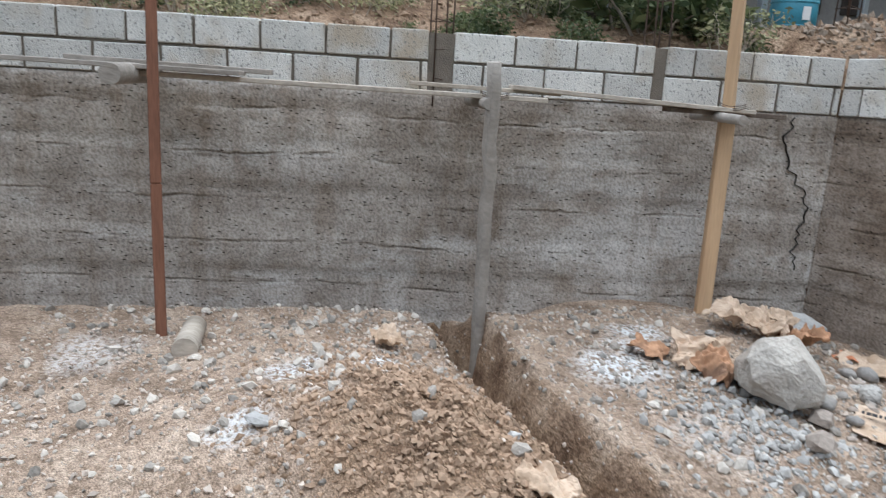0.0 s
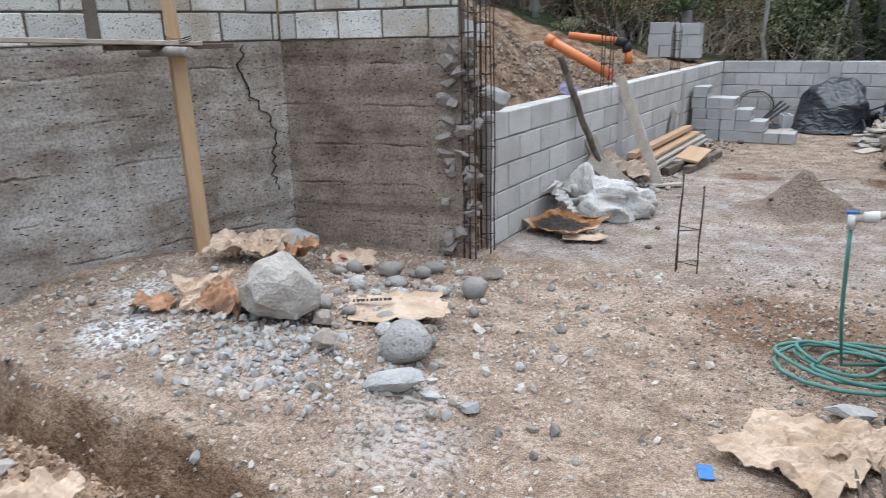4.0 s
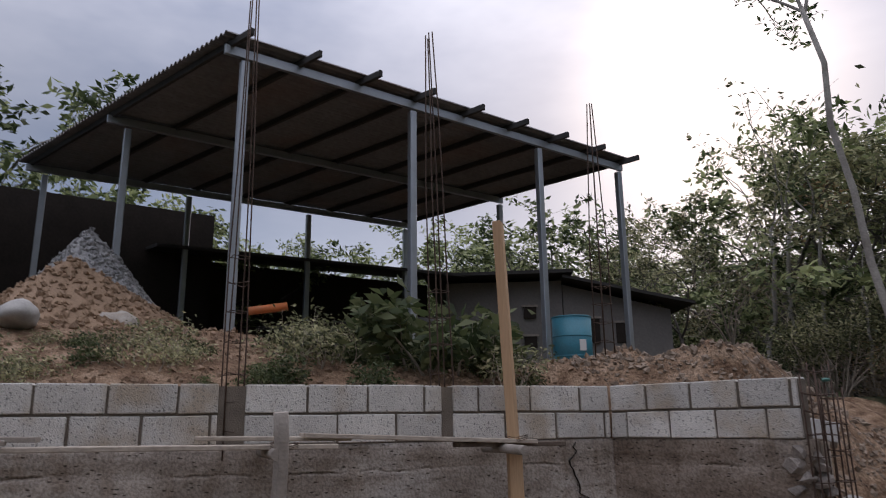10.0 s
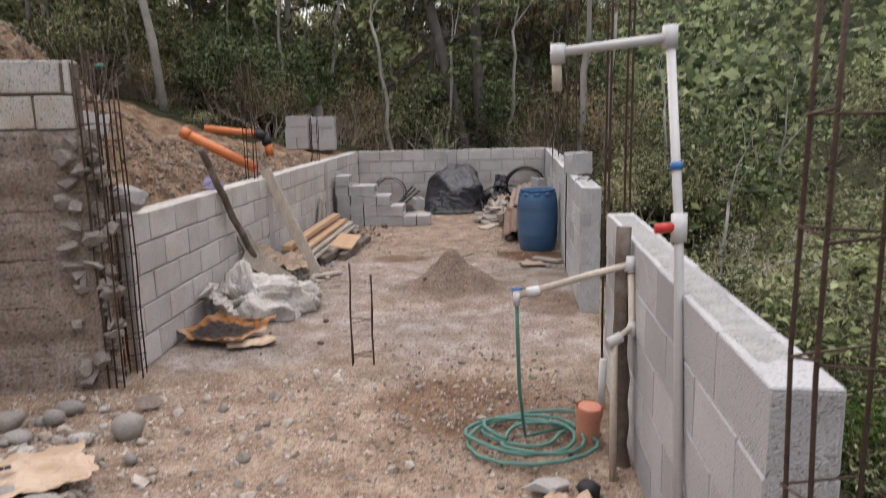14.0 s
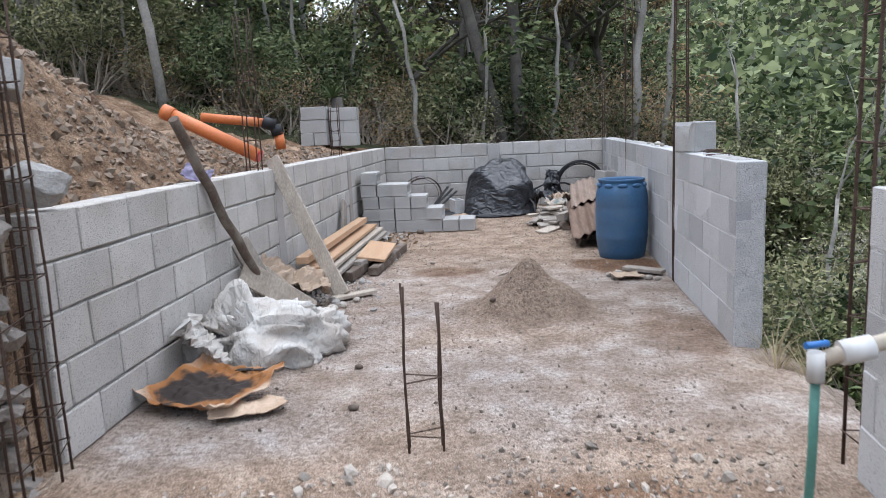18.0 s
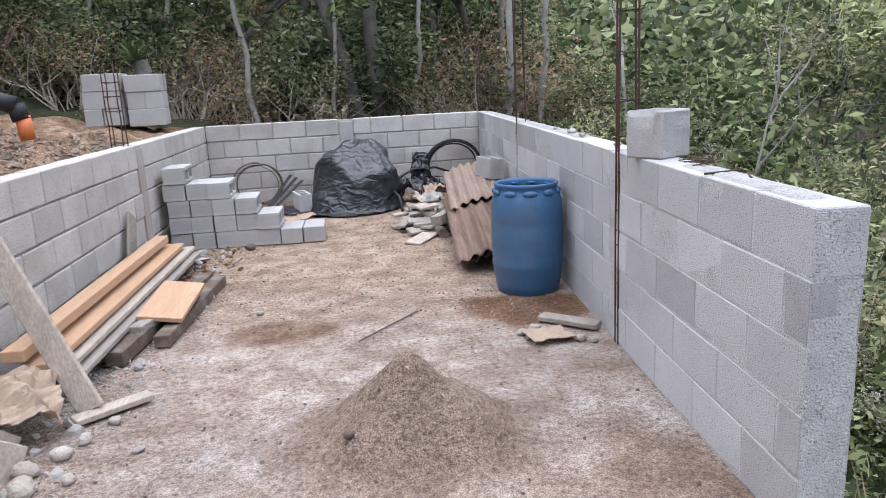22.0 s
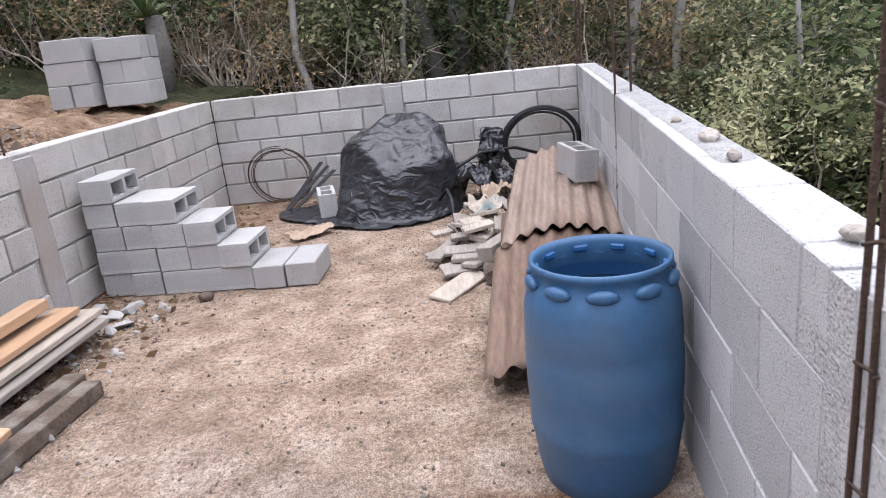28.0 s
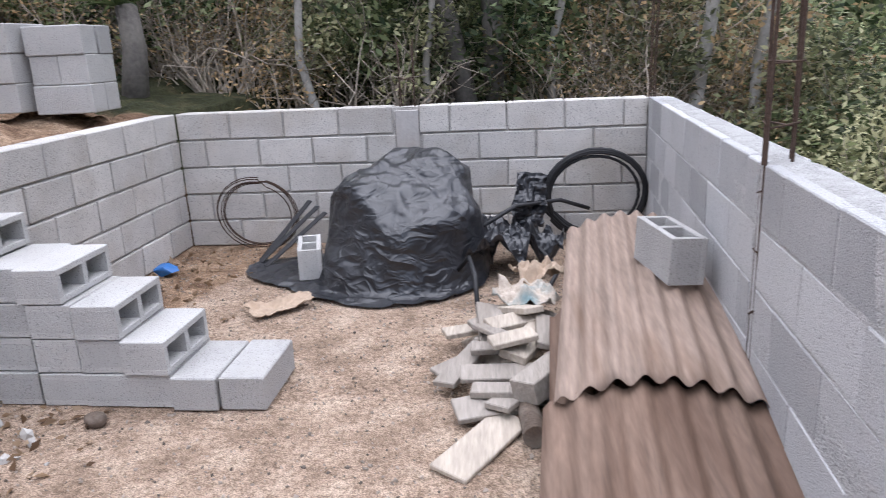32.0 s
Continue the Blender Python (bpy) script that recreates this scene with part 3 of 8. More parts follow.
    nt.links.new(lump.outputs[0], spread.inputs[1])
    col = mix(col, (0.66, 0.66, 0.66), spread.outputs[0])
    nt.links.new(col, b.inputs["Base Color"])
    b.inputs["Roughness"].default_value = 0.93
    add1 = nt.nodes.new("ShaderNodeMath")
    add1.operation = "MULTIPLY_ADD"
    add1.inputs[1].default_value = 0.35
    nt.links.new(grit, add1.inputs[0])
    nt.links.new(fine, add1.inputs[2])
    bp = nt.nodes.new("ShaderNodeBump")
    bp.inputs["Strength"].default_value, bp.inputs["Distance"].default_value = 1.0, 0.03
    nt.links.new(add1.outputs[0], bp.inputs["Height"])
    nt.links.new(bp.outputs[0], b.inputs["Normal"])
    return m


M_GROUND = ground_material()
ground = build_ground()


# ---- block walls ----
BLOCKS = {}


def block_mesh(length, deep, material, high=0.187, worn=0, gap=0.013):
    key = (round(length, 2), deep, material.name, high, worn)
    if key not in BLOCKS:
        bm = boxmesh((round(length, 2) - gap, deep, high), bevel=0.004 if gap < 0.012 else 0.006 if gap < 0.018 else 0.009)
        for v in bm.verts:
            v.co += 0.006 * Vector((nz3(*v.co, 9 + worn), nz3(v.co.y, v.co.x, v.co.z, 11 + worn), nz3(v.co.z, v.co.x, v.co.y, 7 + worn)))
        BLOCKS[key] = mesh_of("block", bm, material)
    return BLOCKS[key]


def block_run(wall, a, b, z0, courses, material, deep=0.152, skip=(), shift=0.0, length=0.40, course=0.2, rng=None, gap=0.013, proud=0.004):
    """Lays running-bond blocks along the face from a to b as parts of wall. skip: stretches of the run with no block, in metres from a."""
    rng = rng or random.Random(5)
    run = (b - a).length
    d = (b - a).normalized()
    out = Vector((d.y, -d.x))
    ang = math.atan2(d.y, d.x)
    for c in range(courses):
        s = -((shift + (c % 2) * length / 2) % length)
        while s < run - 0.02:
            s0, s1 = max(s, 0.0), min(s + length, run)
            s += length
            for k0, k1 in skip:
                if s0 < k0 < s1:
                    pieces = [(s0, k0), (k1, s1)]
                    break
                if k0 <= s0 < k1:
                    pieces = [(k1, s1)]
                    break
            else:
                pieces = [(s0, s1)]
            for p0, p1 in pieces:
                if p1 - p0 < 0.05:
                    continue
                me = block_mesh(p1 - p0, deep, material, course - gap, rng.randrange(6), gap)
                mid = a + d * (p0 + p1) / 2 - out * (deep / 2 - proud + rng.uniform(-0.75, 0.75) * proud)
                ob = new("block", me)
                ob.matrix_world = pose(mid.x, mid.y, z0 + (c + 0.5) * course, rng.uniform(-0.3, 0.3), rng.uniform(-0.25, 0.25), math.degrees(ang) + rng.uniform(-0.3, 0.3) + (180 if rng.random() < 0.5 else 0))
                ob.parent = wall


def core(name, a, b, z0, z1, material, label, deep=0.14, inset=0.006):
    d = (b - a).normalized()
    out = Vector((d.y, -d.x))
    mid = (a + b) / 2 - out * (deep / 2 + inset)
    ob = part(name, boxmesh(((b - a).length - 0.008, deep - 2 * inset, z1 - z0), pose(mid.x, mid.y, (z0 + z1) / 2, 0, 0, math.degrees(math.atan2(d.y, d.x)))), material)
    return tagged(ob, label, "wall", kind="structure")


# faces look to the right of a->b, so each wall runs with the yard on that side
wall_left = core("wall_left", LW_A, LW_B, -0.25, 0.985, M_MORTAR, "low grey concrete block retaining wall, unplastered")
wall_back = core("wall_back", LW_B + Vector((0.004, 0)), RW_B + Vector((0.16, 0)), -0.25, 0.985, M_MORTAR, "grey concrete block wall closing the terrace")
wall_right = core("wall_right", RW_B - Vector((0, 0.006)), RW_A, -0.25, 0.985, M_JOINT, "grey concrete block parapet with mortar-smeared top", inset=0.0)
wall_near = core("wall_near", NW_B, NW_A, -0.25, 0.985, M_JOINT, "grey concrete block parapet beside the water pipes", inset=0.0)
wall_upper_long = core("wall_upper_long", W1_END, IC, CAP, CAP + 2 * COURSE - 0.02, M_MORTARD, "two courses of pale blocks on the poured wall")
wall_upper_short = core("wall_upper_short", IC + Vector((0.004, 0)), WE, CAP, CAP + 2 * COURSE - 0.02, M_MORTARD, "two courses of grey blocks over the short poured wall")


def poured_wall(name, a, b, z1, label, material):
    """Board-marked concrete: fins between boards and small chisel pits."""
    d = (b - a).normalized()
    out = Vector((d.y, -d.x))
    b = b + d * 0.02
    run, z0 = (b - a).length, -0.75
    nx, nzv = int(run / 0.035), int((z1 - z0) / 0.035)
    bm = bmesh.new()
    rows = []
    edges = [0.02, 0.31, 0.60, 0.88, 1.15, 1.40]
    for j in range(nzv + 1):
        z = lerp(z0, z1, j / nzv)
        row = []
        for i in range(nx + 1):
            s = run * i / nx
            off = 0.012 * nz3(s, z, 1, 1.1) + 0.006 * nz3(s, z, 4, 6)
            for k, e in enumerate(edges):
                ze = e + 0.02 * nz3(s, k, 2, 0.9)
                if abs(z - ze) < 0.03:
                    off -= 0.014 * (1 - abs(z - ze) / 0.03)
                if z > ze:
                    off += 0.006 * ((k % 2) * 2 - 1)
            p = a + d * s + out * (off - 0.01)
            row.append(bm.verts.new((p.x, p.y, z)))
        rows.append(row)
    for j in range(nzv):
        for i in range(nx):
            bm.faces.new((rows[j][i], rows[j][i + 1], rows[j + 1][i + 1], rows[j + 1][i])).smooth = True
    # the body behind the face
    deep = 0.26
    back = [[bm.verts.new((v.co.x - out.x * deep, v.co.y - out.y * deep, v.co.z)) for v in (r[0], r[-1])] for r in (rows[0], rows[-1])]
    bm.faces.new([*rows[-1], back[1][1], back[1][0]])
    bm.faces.new([back[0][0], back[0][1], back[1][1], back[1][0]])
    bm.faces.new([*[r[-1] for r in rows], back[1][1], back[0][1]])
    bm.faces.new([*[r[0] for r in rows][::-1], back[0][0], back[1][0]])
    return tagged(part(name, bm, material), label, "wall", kind="structure")


wall_poured_long = poured_wall("wall_poured_long", W1_END, IC, CAP, "dark board-marked poured concrete retaining wall, chisel-pitted", M_POUR)
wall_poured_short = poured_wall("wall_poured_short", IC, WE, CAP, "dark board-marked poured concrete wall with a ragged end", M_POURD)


def wall_crack():
    """A ragged crack down the long wall close to its corner, as a dark strip."""
    rg = random.Random(12)
    d = (IC - W1_END).normalized()
    o = Vector((d.y, -d.x))
    bm = bmesh.new()
    prev = None
    for k in range(34):
        f = k / 33
        back = lerp(0.30, 0.10, sm(f, 0.15, 0.8)) + 0.05 * math.sin(9 * f) + rg.uniform(-0.03, 0.03)
        p = IC - d * back + o * 0.003
        w = 0.0017 * (0.4 + rg.random()) * (1 - 0.5 * f)
        z = lerp(CAP - 0.02, 0.45, f)
        pair = [bm.verts.new((p.x + d.x * q, p.y + d.y * q, z)) for q in (-w, w)]
        if prev:
            bm.faces.new((*prev, pair[1], pair[0]))
        prev = pair
    geom = bmesh.ops.extrude_face_region(bm, geom=list(bm.faces))
    for g in geom["geom"]:
        if isinstance(g, bmesh.types.BMVert):
            g.co -= Vector((o.x, o.y, 0)) * 0.03
    bmesh.ops.recalc_face_normals(bm, faces=bm.faces)
    part("crack", bm, M_CRACK, wall_poured_long, "dark crack in the concrete, shade in its colour")


# near-black colour stands for the shade inside the crack
M_CRACK = mat("crack_shade", (0.035, 0.03, 0.026), 0.95, var=0.2, bump=0.0)
wall_crack()


# ---- makers ----
def creased(name, base, rough, spec, scales, depth, stain=None, stretch=(1, 1, 1)):
    """Thin crumpled sheet: sharp creases at two sizes."""
    m = bpy.data.materials.new(name)
    m.use_nodes = True
    nt = m.node_tree
    b = nt.nodes["Principled BSDF"]
    b.inputs["Roughness"].default_value, b.inputs["Specular IOR Level"].default_value = rough, spec
    geo = nt.nodes.new("ShaderNodeNewGeometry")
    mp_ = nt.nodes.new("ShaderNodeMapping")
    mp_.inputs["Scale"].default_value, mp_.inputs["Rotation"].default_value = stretch, (0.3, 0.2, 0.7)
    nt.links.new(geo.outputs["Position"], mp_.inputs["Vector"])
    total = None
    for s in scales:
        n = nt.nodes.new("ShaderNodeTexNoise")
        n.inputs["Scale"].default_value, n.inputs["Detail"].default_value, n.inputs["Distortion"].default_value = s, 2.0, 0.6
        nt.links.new(mp_.outputs[0], n.inputs["Vector"])
        sub_ = nt.nodes.new("ShaderNodeMath")
        sub_.operation = "SUBTRACT"
        sub_.inputs[1].default_value = 0.5
        nt.links.new(n.outputs["Fac"], sub_.inputs[0])
        ab = nt.nodes.new("ShaderNodeMath")
        ab.operation = "ABSOLUTE"
        nt.links.new(sub_.outputs[0], ab.inputs[0])
        sc = nt.nodes.new("ShaderNodeMath")
        sc.operation = "MULTIPLY"
        sc.inputs[1].default_value = -scales[0] / s
        nt.links.new(ab.outputs[0], sc.inputs[0])
        if total is None:
            total = sc.outputs[0]
        else:
            ad = nt.nodes.new("ShaderNodeMath")
            ad.operation = "ADD"
            nt.links.new(total, ad.inputs[0])
            nt.links.new(sc.outputs[0], ad.inputs[1])
            total = ad.outputs[0]
    bp = nt.nodes.new("ShaderNodeBump")
    bp.inputs["Strength"].default_value, bp.inputs["Distance"].default_value = 1.0, depth * 4
    nt.links.new(total, bp.inputs["Height"])
    nt.links.new(bp.outputs[0], b.inputs["Normal"])
    n = nt.nodes.new("ShaderNodeTexNoise")
    n.inputs["Scale"].default_value, n.inputs["Detail"].default_value = 5.0, 8.0
    nt.links.new(geo.outputs["Position"], n.inputs["Vector"])
    rp = nt.nodes.new("ShaderNodeValToRGB")
    e = rp.color_ramp.elements
    e[0].position, e[0].color = 0.35, (*(stain or tuple(c * 0.7 for c in base)), 1)
    e[1].position, e[1].color = 0.58, (*base, 1)
    nt.links.new(n.outputs["Fac"], rp.inputs["Fac"])
    nt.links.new(rp.outputs[0], b.inputs["Base Color"])
    return m


M_STONE = mat("grey_river_stone", (0.36, 0.325, 0.285), 0.93, var=0.32, scale=7, fine=60, bump=0.8, dist=0.015, stain=0.5, stain_col=(0.30, 0.24, 0.19), island=0.3)
M_STONED = mat("dark_river_stone", (0.235, 0.218, 0.20), 0.92, var=0.24, scale=9, fine=70, bump=0.6, stain=0.5, stain_col=(0.30, 0.25, 0.20), island=0.3)
M_STONEB = mat("brownish_stone", (0.30, 0.25, 0.21), 0.9, var=0.25, scale=9, fine=60, bump=0.6, island=0.25)
M_RUBBLE = mat("white_concrete_chunk", (0.39, 0.375, 0.355), 0.92, var=0.2, scale=11, fine=80, bump=0.6, island=0.2)
M_PAPER = mat("kraft_paper", (0.38, 0.29, 0.215), 0.85, var=0.14, scale=7, fine=60, bump=0.2, stain=0.35, stain_col=(0.36, 0.25, 0.16))
M_KRAFT = creased("torn_kraft_paper", (0.55, 0.42, 0.315), 0.85, 0.2, (7.0, 19.0), 0.010, stain=(0.42, 0.30, 0.205))
M_PITTED = mat("pitted_grey_stone", (0.37, 0.345, 0.315), 0.93, var=0.26, scale=9, fine=60, bump=0.9, island=0.25, pores=0.7, pore_size=70, dist=0.012)
M_BURNT = mat("stained_orange_paper", (0.36, 0.20, 0.115), 0.85, var=0.35, scale=7, fine=50, bump=0.2, stain=0.75, stain_col=(0.05, 0.035, 0.03))
M_RED = mat("orange_red_paper", (0.46, 0.19, 0.10), 0.8, var=0.2, scale=9, fine=60, bump=0.1, stain=0.6, stain_col=(0.55, 0.42, 0.30))
M_ORANGE = mat("orange_pvc", (0.62, 0.18, 0.055), 0.5, var=0.12, scale=8, fine=60, bump=0.1, stain=0.35, stain_col=(0.50, 0.26, 0.14), spec=0.5)
M_PVC = mat("white_pvc", (0.56, 0.56, 0.55), 0.4, var=0.06, scale=6, fine=50, bump=0.05, spec=0.5, stain=0.25, stain_col=(0.48, 0.43, 0.36))
M_DIRTYPVC = mat("dirty_pvc", (0.52, 0.46, 0.38), 0.6, var=0.18, scale=9, fine=60, bump=0.1, stain=0.4, stain_col=(0.33, 0.24, 0.16))
M_HOSE = mat("green_hose", (0.075, 0.20, 0.165), 0.6, var=0.15, scale=20, fine=90, bump=0.1, spec=0.5)
M_BLACK = mat("black_rubber", (0.022, 0.022, 0.024), 0.55, var=0.2, scale=12, fine=80, bump=0.2)
M_REDP = mat("red_plastic", (0.55, 0.04, 0.03), 0.4, var=0.1, bump=0.0, spec=0.5)
M_BLUEP = mat("blue_plastic", (0.03, 0.15, 0.42), 0.4, var=0.1, bump=0.0, spec=0.5)
M_CLAY = mat("clay_pipe", (0.56, 0.24, 0.16), 0.75, var=0.15, scale=12, fine=70, bump=0.2, stain=0.3, stain_col=(0.45, 0.33, 0.27))
M_DRUM = mat("teal_drum_paint", (0.035, 0.20, 0.27), 0.5, var=0.15, scale=5, fine=40, bump=0.1, spec=0.5, stain=0.3, stain_col=(0.10, 0.14, 0.14))
M_WHITE = mat("white_label", (0.7, 0.7, 0.68), 0.7, var=0.05, bump=0.0)
M_TIE = mat("tie_wire", (0.09, 0.06, 0.045), 0.7, metal=0.4, var=0.3, bump=0.0)
# near-black puts the shade under the shed and in windows into the colour
M_DARKHOLE = mat("shade_black", (0.030, 0.024, 0.020), 0.95, var=0.3, scale=3, fine=20, bump=0.2)
M_PLASTER = mat("grey_plaster", (0.19, 0.18, 0.17), 0.9, var=0.2, scale=1.2, fine=20, bump=0.2, stain=0.5, stain_col=(0.22, 0.21, 0.20))
M_TIN = mat("dark_tin_roof", (0.045, 0.043, 0.042), 0.85, metal=0.0, var=0.3, scale=2, fine=20, bump=0.1)


def rock_bm(size, seed, rough=0.22, angular=False, sub=2):
    bm = bmesh.new()
    if angular:
        # broken stone: the hull of scattered points, its edges roughened
        rg = random.Random(seed)
        for _ in range(60 if sub > 2 else 16):
            v = Vector((rg.gauss(0, 1), rg.gauss(0, 1), rg.gauss(0, 1))).normalized() * rg.uniform(0.88, 1.08)
            bm.verts.new(v)
        hull = bmesh.ops.convex_hull(bm, input=bm.verts)
        bmesh.ops.delete(bm, geom=[g for g in hull["geom_interior"] if isinstance(g, bmesh.types.BMVert)], context="VERTS")
        bmesh.ops.subdivide_edges(bm, edges=bm.edges, cuts=3 if sub > 2 else 1, use_grid_fill=True)
        for v in bm.verts:
            v.co *= 1 + 0.10 * nz3(v.co.x + seed, v.co.y, v.co.z, 1.7) + 0.04 * nz3(v.co.x, v.co.y + seed, v.co.z, 6)
    else:
        bmesh.ops.create_icosphere(bm, subdivisions=sub, radius=1.0)
        for v in bm.verts:
            c = v.co.normalized()
            v.co = c * (1 + 1.5 * rough * nz3(c.x + seed, c.y, c.z, 1.1) + 0.5 * rough * nz3(c.x, c.y + seed, c.z, 2.7) + 0.22 * rough * nz3(c.x + seed, c.y, c.z, 6.5))
        for f in bm.faces:
            f.smooth = True
    bmesh.ops.scale(bm, vec=(size[0] / 2, size[1] / 2, size[2] / 2), verts=bm.verts)
    return bm


def rock(name, x, y, size, seed, material, label, sink=0.25, turn=0.0, angular=False, group="", z=None, rough=0.22):
    ob = part(name, rock_bm(size, seed, rough, angular, 3 if max(size) > 0.2 else 2), material)
    base = land(x, y) if z is None else z
    ob.matrix_world = pose(x, y, base + size[2] * (0.5 - sink), random.Random(seed).uniform(-12, 12), random.Random(seed + 1).uniform(-12, 12), turn)
    return tagged(ob, label, "stone", group)


def sheet_bm(w, l, amp, seed, n=26, thick=0.004, torn=0.06, curl=0.0, freq=3.2, ridge=1.0):
    """A crumpled sheet of paper or cloth with a torn outline and a real thickness."""
    bm = bmesh.new()
    grid = []
    for j in range(n + 1):
        row = []
        for i in range(n + 1):
            u, v = i / n * 2 - 1, j / n * 2 - 1
            x, y = u * w / 2, v * l / 2
            e = 1 + 0.45 * torn * nz3(u * 1.2 + seed, v * 1.2, 0, 1.0) + 0.12 * torn * nz3(u * 5, v * 5 + seed, 0, 1)
            a = nz3(x + seed, y, seed, freq)
            z = amp * (ridge * (1 - abs(a) * 2.2) * 0.5 + 0.6 * nz3(x, y + seed, 1, freq * 2.3) + 0.25 * nz3(x + seed, y, 2, freq * 6))
            z += curl * (u * u + v * v)
            row.append(bm.verts.new((x * e, y * e, max(0.004, z + amp * 0.5))))
        grid.append(row)
    for j in range(n):
        for i in range(n):
            bm.faces.new((grid[j][i], grid[j][i + 1], grid[j + 1][i + 1], grid[j + 1][i]))
    geom = bmesh.ops.extrude_face_region(bm, geom=list(bm.faces))
    for g in geom["geom"]:
        if isinstance(g, bmesh.types.BMVert):
            g.co.z += thick
    bmesh.ops.recalc_face_normals(bm, faces=bm.faces)
    return bm


def crumpled(name, x, y, w, l, amp, seed, material, label, category, turn=0.0, curl=0.0, z=None, tilt=(0, 0), freq=3.2, torn=0.1, n=26):
    ob = part(name, sheet_bm(w, l, amp, seed, curl=curl, freq=freq, torn=torn, n=n), material)
    ob.matrix_world = pose(x, y, (land(x, y) if z is None else z) + 0.004, tilt[0], tilt[1], turn)
    return tagged(ob, label, category)


def beam_between(bm, a, b, w, t, roll=0.0, bevel=0.004, cuts=6, warp=0.0):
    """A sawn board or post from a to b, w wide and t thick."""
    a, b = Vector(a), Vector(b)
    L = (b - a).length
    q = (b - a).to_track_quat("Z", "Y").to_matrix().to_4x4()
    box(bm, (w, t, L), Matrix.Translation((a + b) / 2) @ q @ pose(0, 0, 0, 0, 0, roll), bevel)


def board(name, a, b, w, t, material, label, category="board", roll=0.0, group=""):
    bm = bmesh.new()
    beam_between(bm, a, b, w, t, roll)
    return tagged(part(name, bm, material), label, category, group)


def rebar_column(name, x, y, z0, z1, label, size=(0.13, 0.13), bars=4, gap=0.22, turn=0.0, r=0.0055, flare=0.0, seed=0, ties_to=None, lean=(0, 0)):
    rg = random.Random(seed)
    root = thing(name, label, "rebar", (x, y, z0), turn)
    ring = [(-1, -1), (1, -1), (1, 1), (-1, 1), (0, -1), (0, 1)][:bars]
    for i, (u, v) in enumerate(ring):
        bx, by = u * size[0] / 2, v * size[1] / 2
        h = z1 - z0 + rg.uniform(-0.06, 0.05)
        pts = [(bx, by, -0.05)]
        for k in range(1, 6):
            f = k / 5
            g = 1 + flare * f * f
            pts.append((bx * g + lean[0] * f * h + rg.uniform(-1, 1) * 0.006, by * g + lean[1] * f * h + rg.uniform(-1, 1) * 0.006, h * f))
        part("bar", tubemesh(pts, r, 6), M_REBAR, root)
    z = 0.12
    top = (ties_to if ties_to else z1) - z0
    while z < top - 0.03:
        f = z / (z1 - z0)
        g = 1 + flare * f * f
        hx, hy = size[0] / 2 * g + r, size[1] / 2 * g + r
        ox, oy = lean[0] * z, lean[1] * z
        t = rg.uniform(-0.012, 0.012)
        pts = [(ox - hx, oy - hy, z + t), (ox + hx, oy - hy, z - t), (ox + hx, oy + hy, z + t), (ox - hx, oy + hy, z - t), (ox - hx, oy - hy, z + t + 0.008)]
        part("tie", tubemesh(pts, 0.0032, 5), M_TIE, root)
        z += gap * rg.uniform(0.85, 1.15)
    return root


def on_w1(s, off=0.0):
    """A place on the long poured wall, s metres from its far left end, off metres out into the yard."""
    d = (IC - W1_END).normalized()
    o = Vector((d.y, -d.x))
    p = W1_END + d * s + o * off
    return p.x, p.y


# ---- scaffold along the poured wall ----
def scaffold_post(name, pts, w, t, material, label, round_=False):
    root = thing(name, label, "post", pts[0])
    o = Vector(pts[0])
    bm = bmesh.new()
    if round_:
        k = len(pts)
        fine = []
        for i in range(13):
            f = i / 12 * (k - 1)
            j = min(int(f), k - 2)
            p = Vector(pts[j]).lerp(Vector(pts[j + 1]), f - j) - o
            fine.append(p + Vector((nz3(i * 0.7, w, 0), nz3(w, i * 0.7, 0), 0)) * 0.018)
        tube(bm, fine, [w * (1 + 0.12 * nz3(i * 1.3, w, 5)) for i in range(13)], 9)
    else:
        for a, b in zip(pts, pts[1:]):
            beam_between(bm, Vector(a) - o, Vector(b) - o, w, t, bevel=0.006)
    part("shaft", bm, material, root)
    return root


def wire_wrap(root, z, half):
    bm = bmesh.new()
    for k in range(3):
        tube(bm, [(half * math.cos(a) * 1.05, half * math.sin(a) * 1.05, z + 0.012 * k + 0.01 * math.sin(2 * a)) for a in np.linspace(0, 6.28, 13)], 0.0025, 4)
    part("binding_wire", bm, M_TIE, root)


pp = scaffold_post("scaffold_post", [(-1.40, -10.16, 0.05), (-1.47, -10.13, 1.54), (-1.52, -10.17, 3.08)], 0.095, 0.065, M_PINEV, "tall fresh pine post standing before the poured wall")
mpo = scaffold_post("scaffold_post", [(-1.60, -11.70, -0.45), (-1.58, -11.71, 0.8), (-1.50, -11.76, 1.73)], 0.043, 0.05, M_GREYWOOD, "weathered grey round post standing in the trench", True)
rpo = scaffold_post("scaffold_post", [(-1.58, -13.53, -0.15), (-1.72, -13.54, 1.0), (-1.88, -13.54, 2.25)], 0.056, 0.05, M_REDWOOD, "dark reddish sawn scaffold post")
wire_wrap(mpo, 1.98, 0.075)
wire_wrap(pp, 1.50, 0.075)
